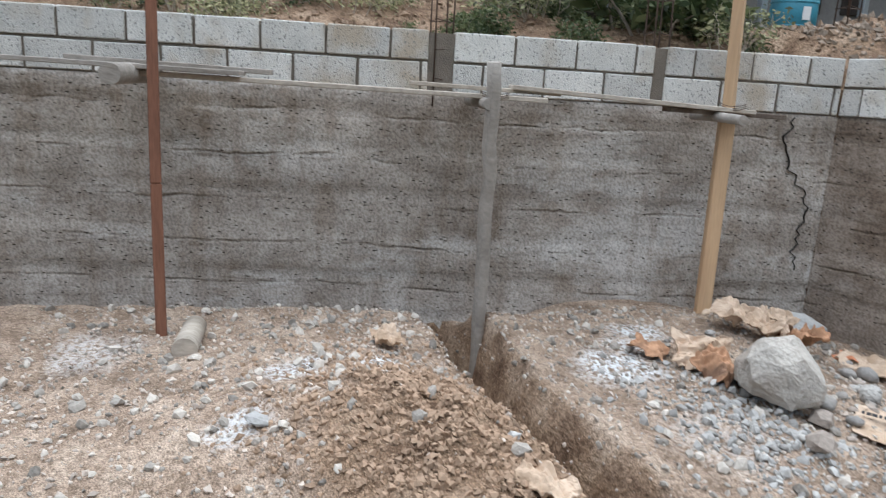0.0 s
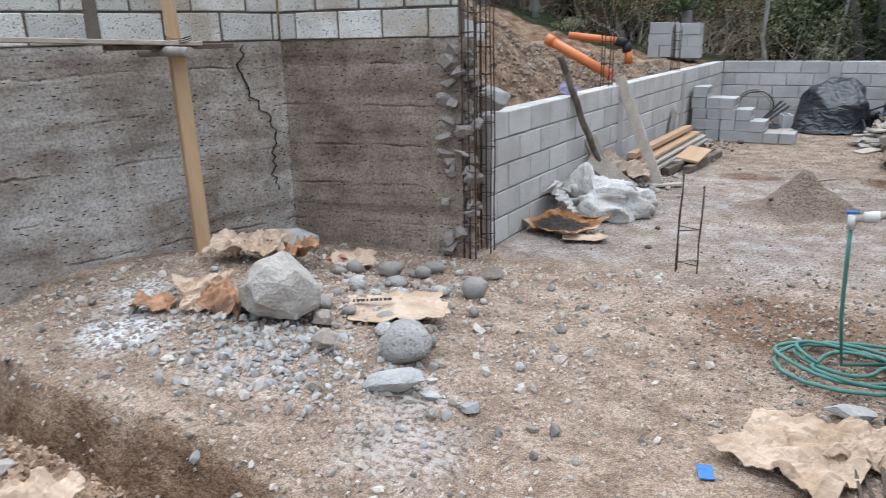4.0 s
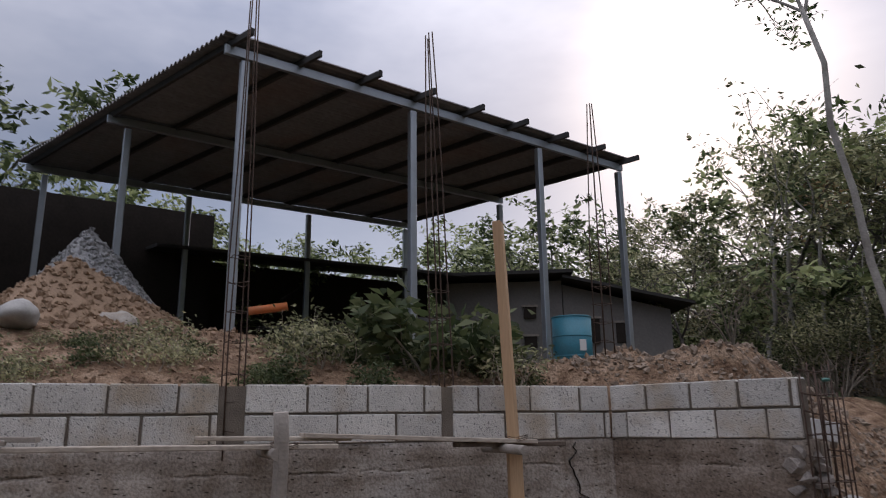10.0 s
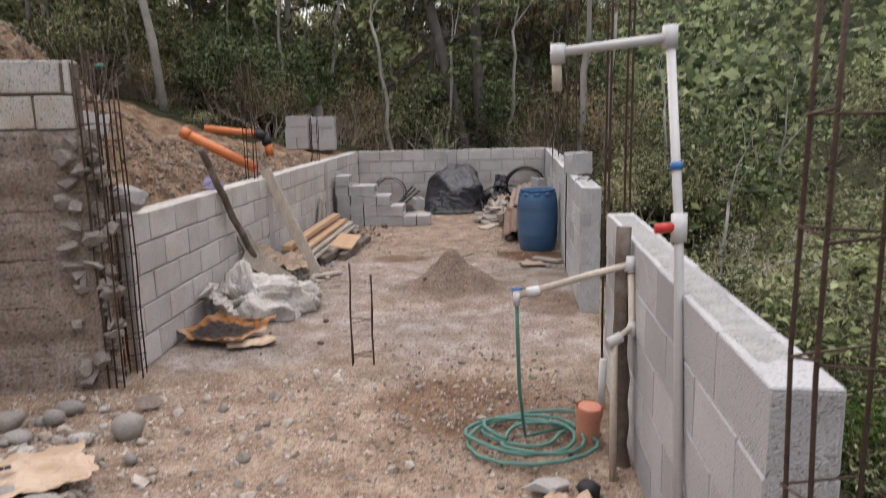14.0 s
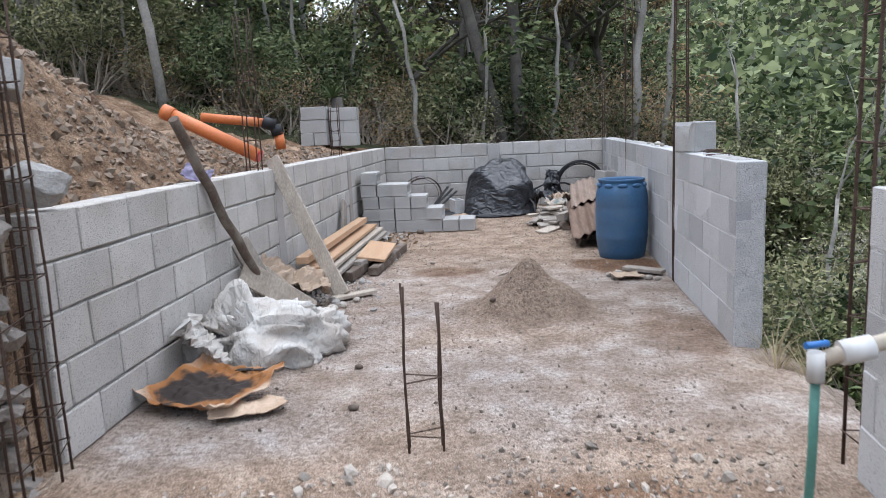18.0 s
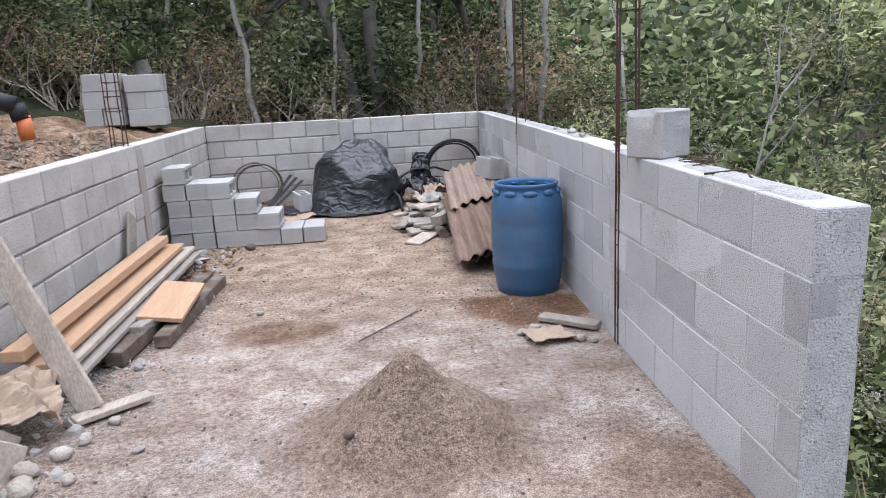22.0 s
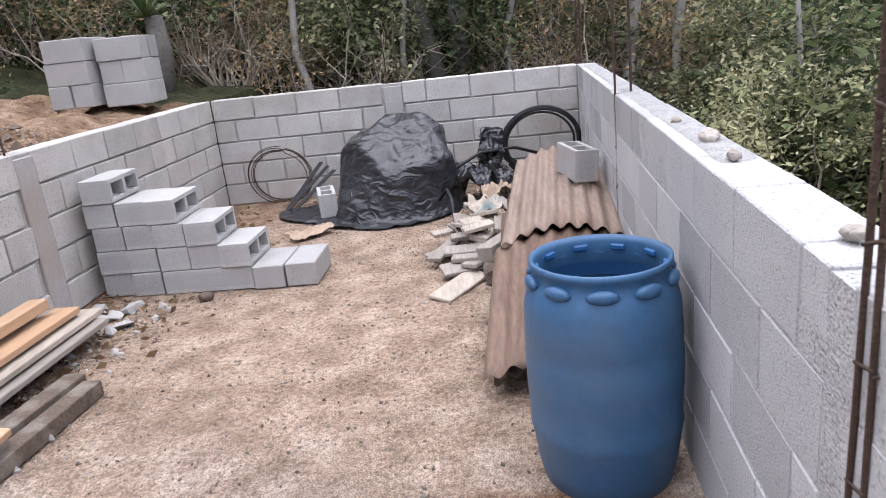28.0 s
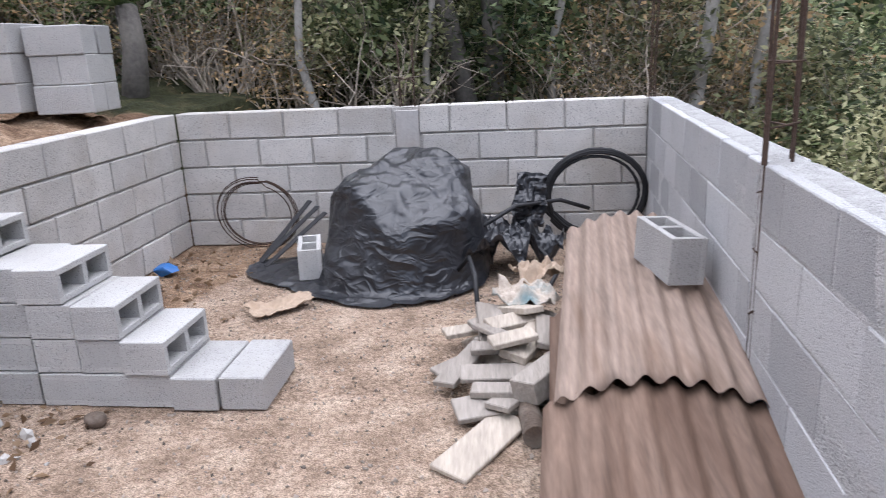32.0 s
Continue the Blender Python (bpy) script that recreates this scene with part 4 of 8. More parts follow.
for nm, a, b, w, t, m, lb in (
    ("scaffold_plank", (*on_w1(0.2, 0.42), 1.60), (*on_w1(2.0, 0.45), 1.585), 0.20, 0.028, M_GREYWOOD, "weathered scaffold plank along the wall"),
    ("scaffold_plank", (*on_w1(1.0, 0.30), 1.62), (*on_w1(2.15, 0.34), 1.60), 0.10, 0.03, M_GREYWOOD, "narrow weathered plank on scaffold"),
    ("scaffold_plank", (*on_w1(1.35, 0.40), 1.555), (*on_w1(3.75, 0.42), 1.535), 0.17, 0.028, M_PALEWOOD, "long pale scaffold plank between posts"),
    ("scaffold_plank", (*on_w1(2.95, 0.30), 1.59), (*on_w1(3.85, 0.33), 1.575), 0.16, 0.025, M_PALEWOOD, "short pale plank overlapping on scaffold"),
    ("scaffold_plank", (*on_w1(3.55, 0.38), 1.60), (*on_w1(5.1, 0.28), 1.535), 0.16, 0.028, M_PALEWOOD, "pale scaffold plank reaching the pine post"),
    ("scaffold_plank", (*on_w1(4.55, 0.30), 1.525), (*on_w1(5.35, 0.22), 1.515), 0.12, 0.03, M_DARKWOOD, "dark short plank under scaffold"),
):
    board(nm, a, b, w, t, m, lb, "plank", roll=0 if abs(a[0] - b[0]) < 9 else 0, group="scaffold planks")
for i, (s, z, r) in enumerate(((1.38, 1.545, 0.055), (3.35, 1.50, 0.035), (4.85, 1.49, 0.03))):
    bm = bmesh.new()
    a, b = on_w1(s, 0.03), on_w1(s + 0.04, 0.85 if i == 0 else 0.62)
    tube(bm, [(a[0], a[1], z), ((a[0] + b[0]) / 2, (a[1] + b[1]) / 2, z + 0.006), (b[0], b[1], z)], [r, r * 1.05, r], 12)
    tagged(part("scaffold_log", bm, M_GREYWOOD), "round log bearing scaffold planks against the wall", "log", "scaffold logs")
bm = bmesh.new()
lz = land(-1.35, -13.40) + 0.045
tube(bm, [(-1.20, -13.42, lz), (-1.55, -13.36, lz)], [0.062, 0.058], 14)
tagged(part("cut_log", bm, M_PALEWOOD), "short cut log lying at the foot of the post", "log")

# ---- ragged end of the short poured wall and the steel beside it ----
rr = random.Random(3)
M_WALLSTONE = mat("mortared_stone", (0.25, 0.22, 0.195), 0.95, var=0.3, scale=9, fine=60, bump=0.9, island=0.3)
for k in range(90):
    z = -0.05 + 1.54 * k / 90 + rr.uniform(-0.03, 0.03)
    sx = rr.uniform(-0.15, 0.075)
    px = WE + Vector((sx * 0.95, sx * 0.2 + rr.uniform(0.0, 0.15)))
    ob = part("stone", rock_bm((rr.uniform(0.07, 0.17), rr.uniform(0.08, 0.15), rr.uniform(0.06, 0.12)), 100 + k, 0.3, True), M_WALLSTONE, wall_poured_short)
    ob.matrix_world = pose(px.x, px.y, z, rr.uniform(-30, 30), rr.uniform(-30, 30), rr.uniform(0, 180))
c1 = rebar_column("rebar_cage", -0.085, -8.80, 0.0, 1.98, "dense rusty rebar cage at the end of the poured wall", (0.09, 0.24), 6, 0.13, 8, seed=1)
bm = bmesh.new()
box(bm, (0.05, 0.05, 0.022), Matrix.Translation((0.02, 0.11, 1.90)), 0.008)
part("cap", bm, M_HOSE, c1, "green plastic cap")
c2 = rebar_column("rebar_cage", -0.04, -8.72, 0.0, 1.86, "second rusty rebar cage beside the block wall", (0.10, 0.10), 4, 0.16, 12, seed=2)
board("form_board", (-0.16, -8.72, 0.78), (-0.155, -8.72, 1.52), 0.11, 0.022, M_PALEWOOD, "pale splintered form board behind the rebar", roll=90)
board("form_board", (-0.17, -8.86, 0.95), (-0.165, -8.85, 1.33), 0.09, 0.02, M_PALEWOOD, "short pale form board behind the rebar", roll=80)
rock("broken_block", -0.10, -8.50, (0.26, 0.17, 0.19), 91, M_RUBBLE, "broken concrete block lying on the wall's end", 0.0, 20, True, z=1.0)

# ---- steel columns standing over the walls ----
x, y = on_w1(3.155, -0.07)
rebar_column("rebar_column", x, y, 1.5, 4.75, "tall rusty column bars rising from the wall gap", (0.11, 0.11), 4, 0.2, seed=4, flare=-0.6, ties_to=2.85)
x, y = on_w1(4.60, -0.09)
rebar_column("rebar_column", x, y, 1.5, 4.70, "tall rusty column bars rising from the wall gap", (0.12, 0.12), 4, 0.2, seed=5, flare=-0.65, ties_to=2.75, lean=(-0.02, -0.02))
rebar_column("rebar_column", -2.15, -8.51, land(-2.15, -8.51), 4.65, "tall rusty column bars tied together above the soil", (0.12, 0.12), 4, 0.18, seed=6, flare=-0.75, ties_to=3.1)
rebar_column("rebar_column", 2.93, -8.74, 0.0, 4.0, "tall ladder-like rebar column beside the parapet", (0.12, 0.10), 4, 0.2, 5, seed=7, r=0.0065)
rebar_column("rebar_column", 2.78, -11.62, -0.05, 1.88, "rusty rebar cage at the parapet's end", (0.15, 0.09), 4, 0.235, 4, seed=8, r=0.005)
rebar_column("rebar_column", 3.075, -5.66, -0.02, 3.2, "rebar column set in the parapet's joint", (0.09, 0.045), 4, 0.2, -3, seed=10)
rebar_column("rebar_column", 3.245, -2.78, -0.02, 2.7, "rebar column set in the parapet's joint", (0.08, 0.045), 4, 0.2, -3, seed=12)
rebar_column("rebar_column", -0.13, -5.83, 0.9, 2.15, "rebar column rising from the left block wall", (0.09, 0.09), 4, 0.22, 0, seed=13)
rebar_column("rebar_column", -0.13, -2.90, 0.9, 1.62, "short rebar column on the block wall, stirrups loose", (0.10, 0.10), 4, 0.13, 0, seed=14)
rebar_column("rebar_stub", 1.37, -8.54, -0.05, 0.62, "short rusty rebar stub cage rising from the ground", (0.13, 0.05), 4, 0.26, 8, seed=15, r=0.005, ties_to=0.5)
rebar_column("rebar_column", 1.70, 0.07, 0.8, 1.45, "thin rusty starter bars on the back wall", (0.10, 0.05), 4, 0.3, 0, seed=16, r=0.004)
for k, (x, y) in enumerate(((3.39, 0.02),)):
    rebar_column("rebar_column", x, y, 0.0, 1.9, "thin rebar at the corner of the parapet", (0.03, 0.05), 4, 0.4, 0, seed=20 + k, r=0.004)

# ---- rubble heap in the corner ----
rock("boulder", -0.17, -10.74, (0.43, 0.35, 0.38), 5, M_STONE, "large rough grey boulder on the rubble heap", 0.12, 35, True, rough=0.3)
rock("boulder", 0.55, -10.68, (0.27, 0.23, 0.20), 8, M_PITTED, "rounded pitted grey boulder beside torn paper", 0.10, 10, rough=0.16)
rock("boulder", -1.27, -9.47, (0.36, 0.22, 0.20), 9, M_RUBBLE, "pale boulder in the wall corner", 0.12, 30, rough=0.35)
rl = random.Random(9)
for seed, stone_mat, label, spots in (
    (200, M_STONED, "dark rounded river stone on the rubble heap", ((-0.51, -9.85, 0.10, 0.06), (-0.52, -9.69, 0.12, 0.09), (-0.33, -9.55, 0.17, 0.11), (-0.15, -9.73, 0.14, 0.08), (-0.14, -9.44, 0.12, 0.10), (-0.16, -9.27, 0.16, 0.10), (-0.10, -10.51, 0.14, 0.08), (0.37, -9.66, 0.17, 0.16), (0.53, -9.97, 0.07, 0.06), (0.25, -10.41, 0.11, 0.06), (0.58, -10.51, 0.07, 0.07), (-1.39, -9.58, 0.14, 0.07), (-0.83, -9.96, 0.11, 0.07), (0.08, -10.51, 0.08, 0.05),)),
    (230, M_PITTED, "pale grey stone on the rubble heap", ((-0.15, -10.13, 0.12, 0.10), (-0.28, -10.48, 0.12, 0.10), (0.18, -9.76, 0.12, 0.07), (0.05, -9.97, 0.10, 0.06), (-0.01, -10.16, 0.08, 0.06), (0.36, -10.57, 0.14, 0.07),)),
    (250, M_STONEB, "brownish angular stone on the rubble heap", ((0.04, -10.66, 0.17, 0.09), (0.23, -10.88, 0.14, 0.12), (-0.04, -10.25, 0.09, 0.06), (0.01, -9.58, 0.11, 0.07), (-0.03, -9.71, 0.09, 0.06), (0.28, -9.23, 0.15, 0.11), (0.38, -9.98, 0.07, 0.05),)),
):
    for k, (x, y, w, h) in enumerate(spots):
        rock("stone", x, y, (w, w * rl.uniform(0.75, 0.95), h), seed + k, stone_mat, label, 0.12, rl.uniform(-25, 25), seed == 250, "loose stones", rough=0.2)
for k in range(70):
    x, y, w = rl.gauss(-0.05, 0.42), rl.gauss(-10.2, 0.5), rl.uniform(0.035, 0.085)
    if edge_dist(x, y, W1_END, IC) < -0.15 and edge_dist(x, y, IC, WE) < -0.12:
        rock("stone", x, y, (w, w * 0.8, w * 0.65), 270 + k, rl.choice((M_STONED, M_STONEB, M_PITTED)), "small stone in the rubble heap", 0.15, rl.uniform(0, 180), k % 2 == 0, "small stones")
crumpled("cement_sack", 0.24, -10.30, 0.54, 0.40, 0.028, 3, M_KRAFT, "torn kraft paper cement sack under a stone", "paper sack", 35, torn=0.55, freq=5, n=44, z=land(0.24, -10.30) + 0.025)
bm = bmesh.new()
for k in range(9):
    box(bm, (0.012 + 0.006 * (k % 3), 0.035, 0.002), Matrix.Translation((0.024 * k, 0, 0)))
lettering = part("lettering", bm, M_BLACK)
lettering.matrix_world = pose(0.03, -10.40, land(0.05, -10.35) + 0.055, 0, 0, 35)
tagged(lettering, "dark faded printing on a torn paper sack", "print")
for k, (x, y, w, l, am, m, tn, tl, lb) in enumerate((
    (-0.70, -10.78, 0.30, 0.24, 0.12, M_KRAFT, 60, (38, 12), "crumpled torn paper sack standing in the heap"),
    (-0.80, -10.62, 0.22, 0.20, 0.09, M_KRAFT, 20, (10, -25), "crumpled pale paper sack in the heap"),
    (-0.50, -10.82, 0.24, 0.20, 0.12, M_BURNT, 20, (12, 18), "orange-brown crumpled paper sack"),
    (-0.42, -10.74, 0.18, 0.16, 0.08, M_BURNT, 70, (-8, 6), "orange-brown torn paper by the boulder"),
    (-0.98, -10.18, 0.46, 0.26, 0.13, M_KRAFT, 35, (6, 10), "crumpled brown paper sacks in a heap"),
    (-0.78, -10.02, 0.34, 0.24, 0.12, M_BURNT, 75, (0, -8), "orange-stained paper scraps in the heap"),
    (-1.12, -9.88, 0.30, 0.22, 0.12, M_KRAFT, 10, (8, 0), "torn kraft paper on top of the heap"),
    (-0.70, -9.47, 0.30, 0.26, 0.07, M_KRAFT, 30, (0, 6), "torn pale paper sack by the wall"),
    (-0.80, -9.50, 0.16, 0.13, 0.06, M_RED, 15, (0, 0), "torn orange-red packaging by the wall"),
    (-0.82, -11.02, 0.20, 0.14, 0.07, M_BURNT, 40, (5, 12), "small brown crumpled paper scrap"),
)):
    crumpled("torn_sack", x, y, w, l, am * 0.9, 20 + k, m, lb, "paper sack", tn, torn=0.7, freq=6.0, n=30, tilt=tl)
rock("concrete_chunk", 0.66, -10.95, (0.29, 0.17, 0.10), 31, M_RUBBLE, "white broken slab of concrete", 0.1, 25, True, "concrete chunks")
rock("concrete_chunk", 0.82, -10.90, (0.12, 0.07, 0.04), 33, M_RUBBLE, "white concrete chip on the ground", 0.1, 0, True, "concrete chunks")
rock("concrete_chunk", 1.01, -10.88, (0.11, 0.08, 0.05), 34, M_RUBBLE, "white concrete chip on the ground", 0.1, 50, True, "concrete chunks")
rock("concrete_chunk", 0.25, -12.36, (0.06, 0.05, 0.05), 35, M_RUBBLE, "pale chunk on the edge of the trench", 0.1, 30, True, "concrete chunks")
rock("concrete_chunk", -0.19, -13.18, (0.11, 0.08, 0.05), 36, M_RUBBLE, "pale chunk on the spoil heap", 0.1, 60, True, "concrete chunks")
for k, (x, y) in enumerate(((-0.98, -12.47), (0.56, -12.40))):
    crumpled("torn_sack", x, y, 0.19, 0.13, 0.07, 50 + k, M_KRAFT, "crumpled kraft paper scrap on the spoil heap", "paper sack", 40 * k, torn=0.5, freq=9)

# ---- pipes, tap and hose by the parapet ----
def pipe(name, pts, r, material, label, category="pipe", fittings=()):
    o = Vector(pts[0])
    root = thing(name, label, category, pts[0])
    part("tube", tubemesh([Vector(p) - o for p in pts], r, 12), material, root)
    for nm, at, along, rr_, ln, m in fittings:
        c, d = Vector(at) - o, Vector(along).normalized()
        part(nm, tubemesh([c - d * ln / 2, c + d * ln / 2], rr_, 12), m, root)
    return root


PB, PV, PT = Vector((2.708, -10.92, 0.0)), Vector((2.738, -10.67, 1.2)), Vector((2.725, -10.54, 1.79))
pv = pipe("standpipe", [PB, PV, PT], 0.0145, M_PVC, "tall white plastic standpipe with a bent spout", fittings=(
    ("elbow", PT, (0.0, 0.1, 1), 0.024, 0.07, M_PVC), ("collar", PV, (0.02, 0.1, 1), 0.025, 0.09, M_PVC), ("blue_band", PV.lerp(PT, 0.32), PT - PV, 0.0195, 0.025, M_BLUEP),
    ("red_handle", PV + Vector((-0.045, 0, 0.0)), (1, 0, 0.1), 0.016, 0.06, M_REDP), ("spout_tube", PT + Vector((-0.175, -0.01, -0.02)), (-1, -0.06, -0.11), 0.015, 0.36, M_PVC),
    ("spout_elbow", Vector((2.37, -10.56, 1.745)), (0, 0, 1), 0.024, 0.06, M_PVC), ("spout_end", Vector((2.368, -10.56, 1.68)), (0.02, 0, -1), 0.016, 0.10, M_DIRTYPVC)))
tap = pipe("water_tap", [(2.785, -9.79, 0.90), (2.60, -9.76, 0.845), (2.30, -9.75, 0.755)], 0.016, M_DIRTYPVC, "dirty plastic pipe with a tap for the hose", fittings=(
    ("socket", (2.36, -9.752, 0.772), (1, 0, 0.2), 0.025, 0.06, M_PVC), ("tap_body", (2.285, -9.752, 0.74), (0, 0, 1), 0.017, 0.06, M_PVC), ("tap_handle", (2.285, -9.752, 0.785), (1, 0.3, 0), 0.007, 0.05, M_BLUEP)))
pipe("drain_pipe", [(2.785, -9.795, 0.90), (2.78, -9.87, 0.64), (2.69, -9.94, 0.60), (2.675, -10.05, 0.0)], 0.016, M_DIRTYPVC, "dirty plastic pipe bent down the wall to the ground", fittings=(("elbow", (2.785, -9.795, 0.90), (0.2, 0.3, 1), 0.025, 0.07, M_PVC), ("lower_elbow", (2.78, -9.87, 0.63), (0.3, 0.2, 1), 0.024, 0.06, M_PVC), ("outer_elbow", (2.69, -9.94, 0.60), (1, 0.3, 0.4), 0.024, 0.07, M_PVC)))
pipe("pipe_stub", [(2.76, -9.26, -0.03), (2.775, -9.24, 0.27)], 0.02, M_PVC, "short white pipe stub rising from the ground")
scaffold_post("wall_post", [(2.745, -9.93, -0.1), (2.735, -9.85, 0.5), (2.765, -9.72, 1.06)], 0.034, 0.04, M_DARKWOOD, "dark rough post leaning on the parapet", True)
hp = [(2.285, -9.752, 0.71), (2.29, -9.74, 0.55), (2.30, -9.70, 0.28), (2.33, -9.66, 0.03)]
rh = random.Random(4)
for k in range(84):
    a = 0.5 + k * 0.345
    r = 0.33 - 0.16 * math.sin(a * 0.29) ** 2 + 0.055 * math.sin(a * 0.77) + 0.03 * math.sin(a * 1.9)
    hp.append((2.36 + 0.05 * math.sin(a * 0.21) + 1.05 * r * math.cos(a), -9.66 + 0.05 * math.cos(a * 0.17) + 0.72 * r * math.sin(a), 0.028 + 0.0004 * k + 0.012 * math.sin(a * 2.3)))
hose = part("garden_hose", tubemesh(hp, 0.0095, 7), M_HOSE)
tagged(hose, "coiled green garden hose hanging from the tap", "hose")
bm = bmesh.new()
for z0, z1, r0, r1 in ((0, 0.17, 0.058, 0.055), (0.14, 0.185, 0.066, 0.066)):
    tube(bm, [(0, 0, z0), (0, 0, z1)], [r0, r1], 18, cap=False)
tube(bm, [(0, 0, 0.185), (0, 0, 0.05)], [0.055, 0.05], 18)
cl = part("clay_pipe", bm, M_CLAY)
cl.matrix_world = pose(2.63, -9.63, land(2.63, -9.63) - 0.01, 4, 3, 0)
tagged(cl, "short open clay-coloured pipe standing upright", "pipe")
crumpled("cardboard", 2.24, -10.58, 0.44, 0.48, 0.06, 7, M_KRAFT, "flattened brown paper sack on the dirt", "paper sack", -25, torn=0.4, freq=6.5, n=40)
crumpled("cardboard", 2.42, -10.44, 0.30, 0.30, 0.065, 8, M_KRAFT, "crumpled brown paper sack on the dirt", "paper sack", 10, torn=0.4, freq=7, n=40)
rock("concrete_chunk", 2.38, -10.15, (0.20, 0.13, 0.07), 39, M_RUBBLE, "flat pale concrete chunk on the dirt", 0.1, 15, True, "concrete chunks")
crumpled("blue_sachet", 1.95, -10.83, 0.055, 0.08, 0.015, 10, M_BLUEP, "small blue plastic sachet on the ground", "sachet", 20, torn=0.1, freq=9, n=10)
rock("plastic_bag", 2.60, -11.08, (0.15, 0.17, 0.15), 61, M_BLACK, "crumpled black bag at the pipe's foot", 0.12, angular=True)
rock("black_cap", 2.55, -10.20, (0.10, 0.10, 0.09), 62, M_BLACK, "small black plastic cap on the dirt", 0.1)
for k in range(7):
    a = (2.45 + 0.03 * k, -10.70 + 0.05 * k)
    board("stick", (a[0], a[1] - 0.12, land(*a) + 0.015), (a[0] + rh.uniform(-0.08, 0.08), a[1] + 0.12, land(*a) + 0.03), 0.013, 0.011, M_DARKWOOD, "thin dry stick on the ground", "stick", group="sticks")

# ---- steel shed on the upper level ----
FL, FR, BR, BL = Vector((-5.42, -11.15, 6.04)), Vector((-5.88, -3.88, 6.04)), Vector((-11.3, -5.25, 6.04)), Vector((-11.4, -12.95, 6.04))


def roof_at(u, v, dz=0.0):
    """u along the front edge, v from front to back."""
    return FL.lerp(FR, u).lerp(BL.lerp(BR, u), v) + Vector((0, 0, dz))


shed = thing("steel_shed", "open steel shed with a corrugated roof on thin posts", "shed", (-8.5, -8.3, 2.3))
so = Vector((-8.5, -8.3, 2.3))
for u, v in ((0.035, 0.012), (0.375, 0.012), (0.715, 0.012), (0.985, 0.012), (0.04, 0.5), (0.99, 0.5), (0.04, 0.985), (0.36, 0.985), (0.68, 0.985), (0.985, 0.985)):
    p = roof_at(u, v)
    g = land(p.x, p.y)
    part("post", boxmesh((0.10, 0.10, p.z - g + 0.1), Matrix.Translation(Vector((p.x, p.y, (p.z + g) / 2 - 0.10)) - so), 0.008), M_STEEL, shed)
for v in (0.012, 0.5, 0.985):
    bm = bmesh.new()
    beam_between(bm, roof_at(0, v, 0.05) - so, roof_at(1, v, 0.05) - so, 0.06, 0.12)
    part("beam", bm, M_STEEL, shed)
for k in range(9):
    u = lerp(0.01, 0.99, k / 8)
    bm = bmesh.new()
    beam_between(bm, roof_at(u, -0.06, 0.135) - so, roof_at(u, 1.01, 0.135) - so, 0.05, 0.09, roll=0)
    part("purlin", bm, M_TIN, shed)
nv = 420
rowsv = []
for u in np.linspace(-0.01, 1.01, 6):
    rowsv.append([tuple(roof_at(float(u), i / nv * 1.03 - 0.012, 0.20 + 0.028 * math.sin(i / nv * 2 * math.pi * 62)) - so) for i in range(nv + 1)])
co = [p for r in rowsv for p in r]
co += [(p[0], p[1], p[2] + 0.004) for p in co]
fs = []
half = len(co) // 2
for j in range(5):
    for i in range(nv):
        a = j * (nv + 1) + i
        fs.append((a, a + 1, a + nv + 2, a + nv + 1))
        fs.append((half + a, half + a + nv + 1, half + a + nv + 2, half + a + 1))
me = bpy.data.meshes.new("roof")
me.from_pydata(co, [], fs)
me.materials.append(M_SHEET)
part("roof", me, None, shed, "rust-stained corrugated metal roof")

# things under and round the shed
bm = bmesh.new()
tube(bm, [(0, 0, 0), (0, 0, 0.88)], 0.285, 28)
for z in (0.012, 0.30, 0.59, 0.87):
    tube(bm, [(0, 0, z - 0.012), (0, 0, z), (0, 0, z + 0.012)], [0.285, 0.297, 0.285], 28, cap=False)
dr = thing("oil_drum", "teal blue steel drum standing on bare soil", "drum", (-5.25, -5.98, 2.27))
part("body", bm, M_DRUM, dr)
bm = bmesh.new()
box(bm, (0.012, 0.10, 0.16), pose(0, 0, 0, 0, 0, -12) @ Matrix.Translation((0.286, 0, 0.45)))
part("label", bm, M_WHITE, dr, "faded white sticker")
sheds = thing("board_hut", "dark low hut of boards under the shed, shade in its colour", "hut", (-12.5, -10, 2.6))
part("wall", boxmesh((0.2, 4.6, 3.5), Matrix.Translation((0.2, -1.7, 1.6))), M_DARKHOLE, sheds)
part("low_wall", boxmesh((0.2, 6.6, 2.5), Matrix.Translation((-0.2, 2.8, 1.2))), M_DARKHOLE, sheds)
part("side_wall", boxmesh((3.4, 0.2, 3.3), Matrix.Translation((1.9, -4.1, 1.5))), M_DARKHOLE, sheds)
part("roof", boxmesh((2.2, 7.0, 0.06), pose(0.3, 2.8, 2.55, 1, 8, 0)), M_TIN, sheds)
tank = thing("corrugated_hut", "small hut of rusty corrugated sheets and pale boards", "hut", (-11.2, -14.9, 3.0))
part("lower_wall", boxmesh((1.8, 1.8, 1.5), Matrix.Translation((0, 0, 0.7)), 0.02), M_SHEET, tank)
part("upper_wall", boxmesh((1.7, 1.7, 1.3), Matrix.Translation((0, 0, 2.1)), 0.02), M_PALEWOOD, tank)
part("roof", boxmesh((2.4, 2.4, 0.08), pose(0, 0, 2.85, 0, 6, 0), 0.02), M_TIN, tank)
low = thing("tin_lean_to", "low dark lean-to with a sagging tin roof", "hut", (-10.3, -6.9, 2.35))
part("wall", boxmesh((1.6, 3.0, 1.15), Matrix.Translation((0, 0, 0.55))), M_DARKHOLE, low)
part("roof", boxmesh((2.0, 3.6, 0.05), pose(0, 0, 1.25, 7, 9, 0)), M_TIN, low)

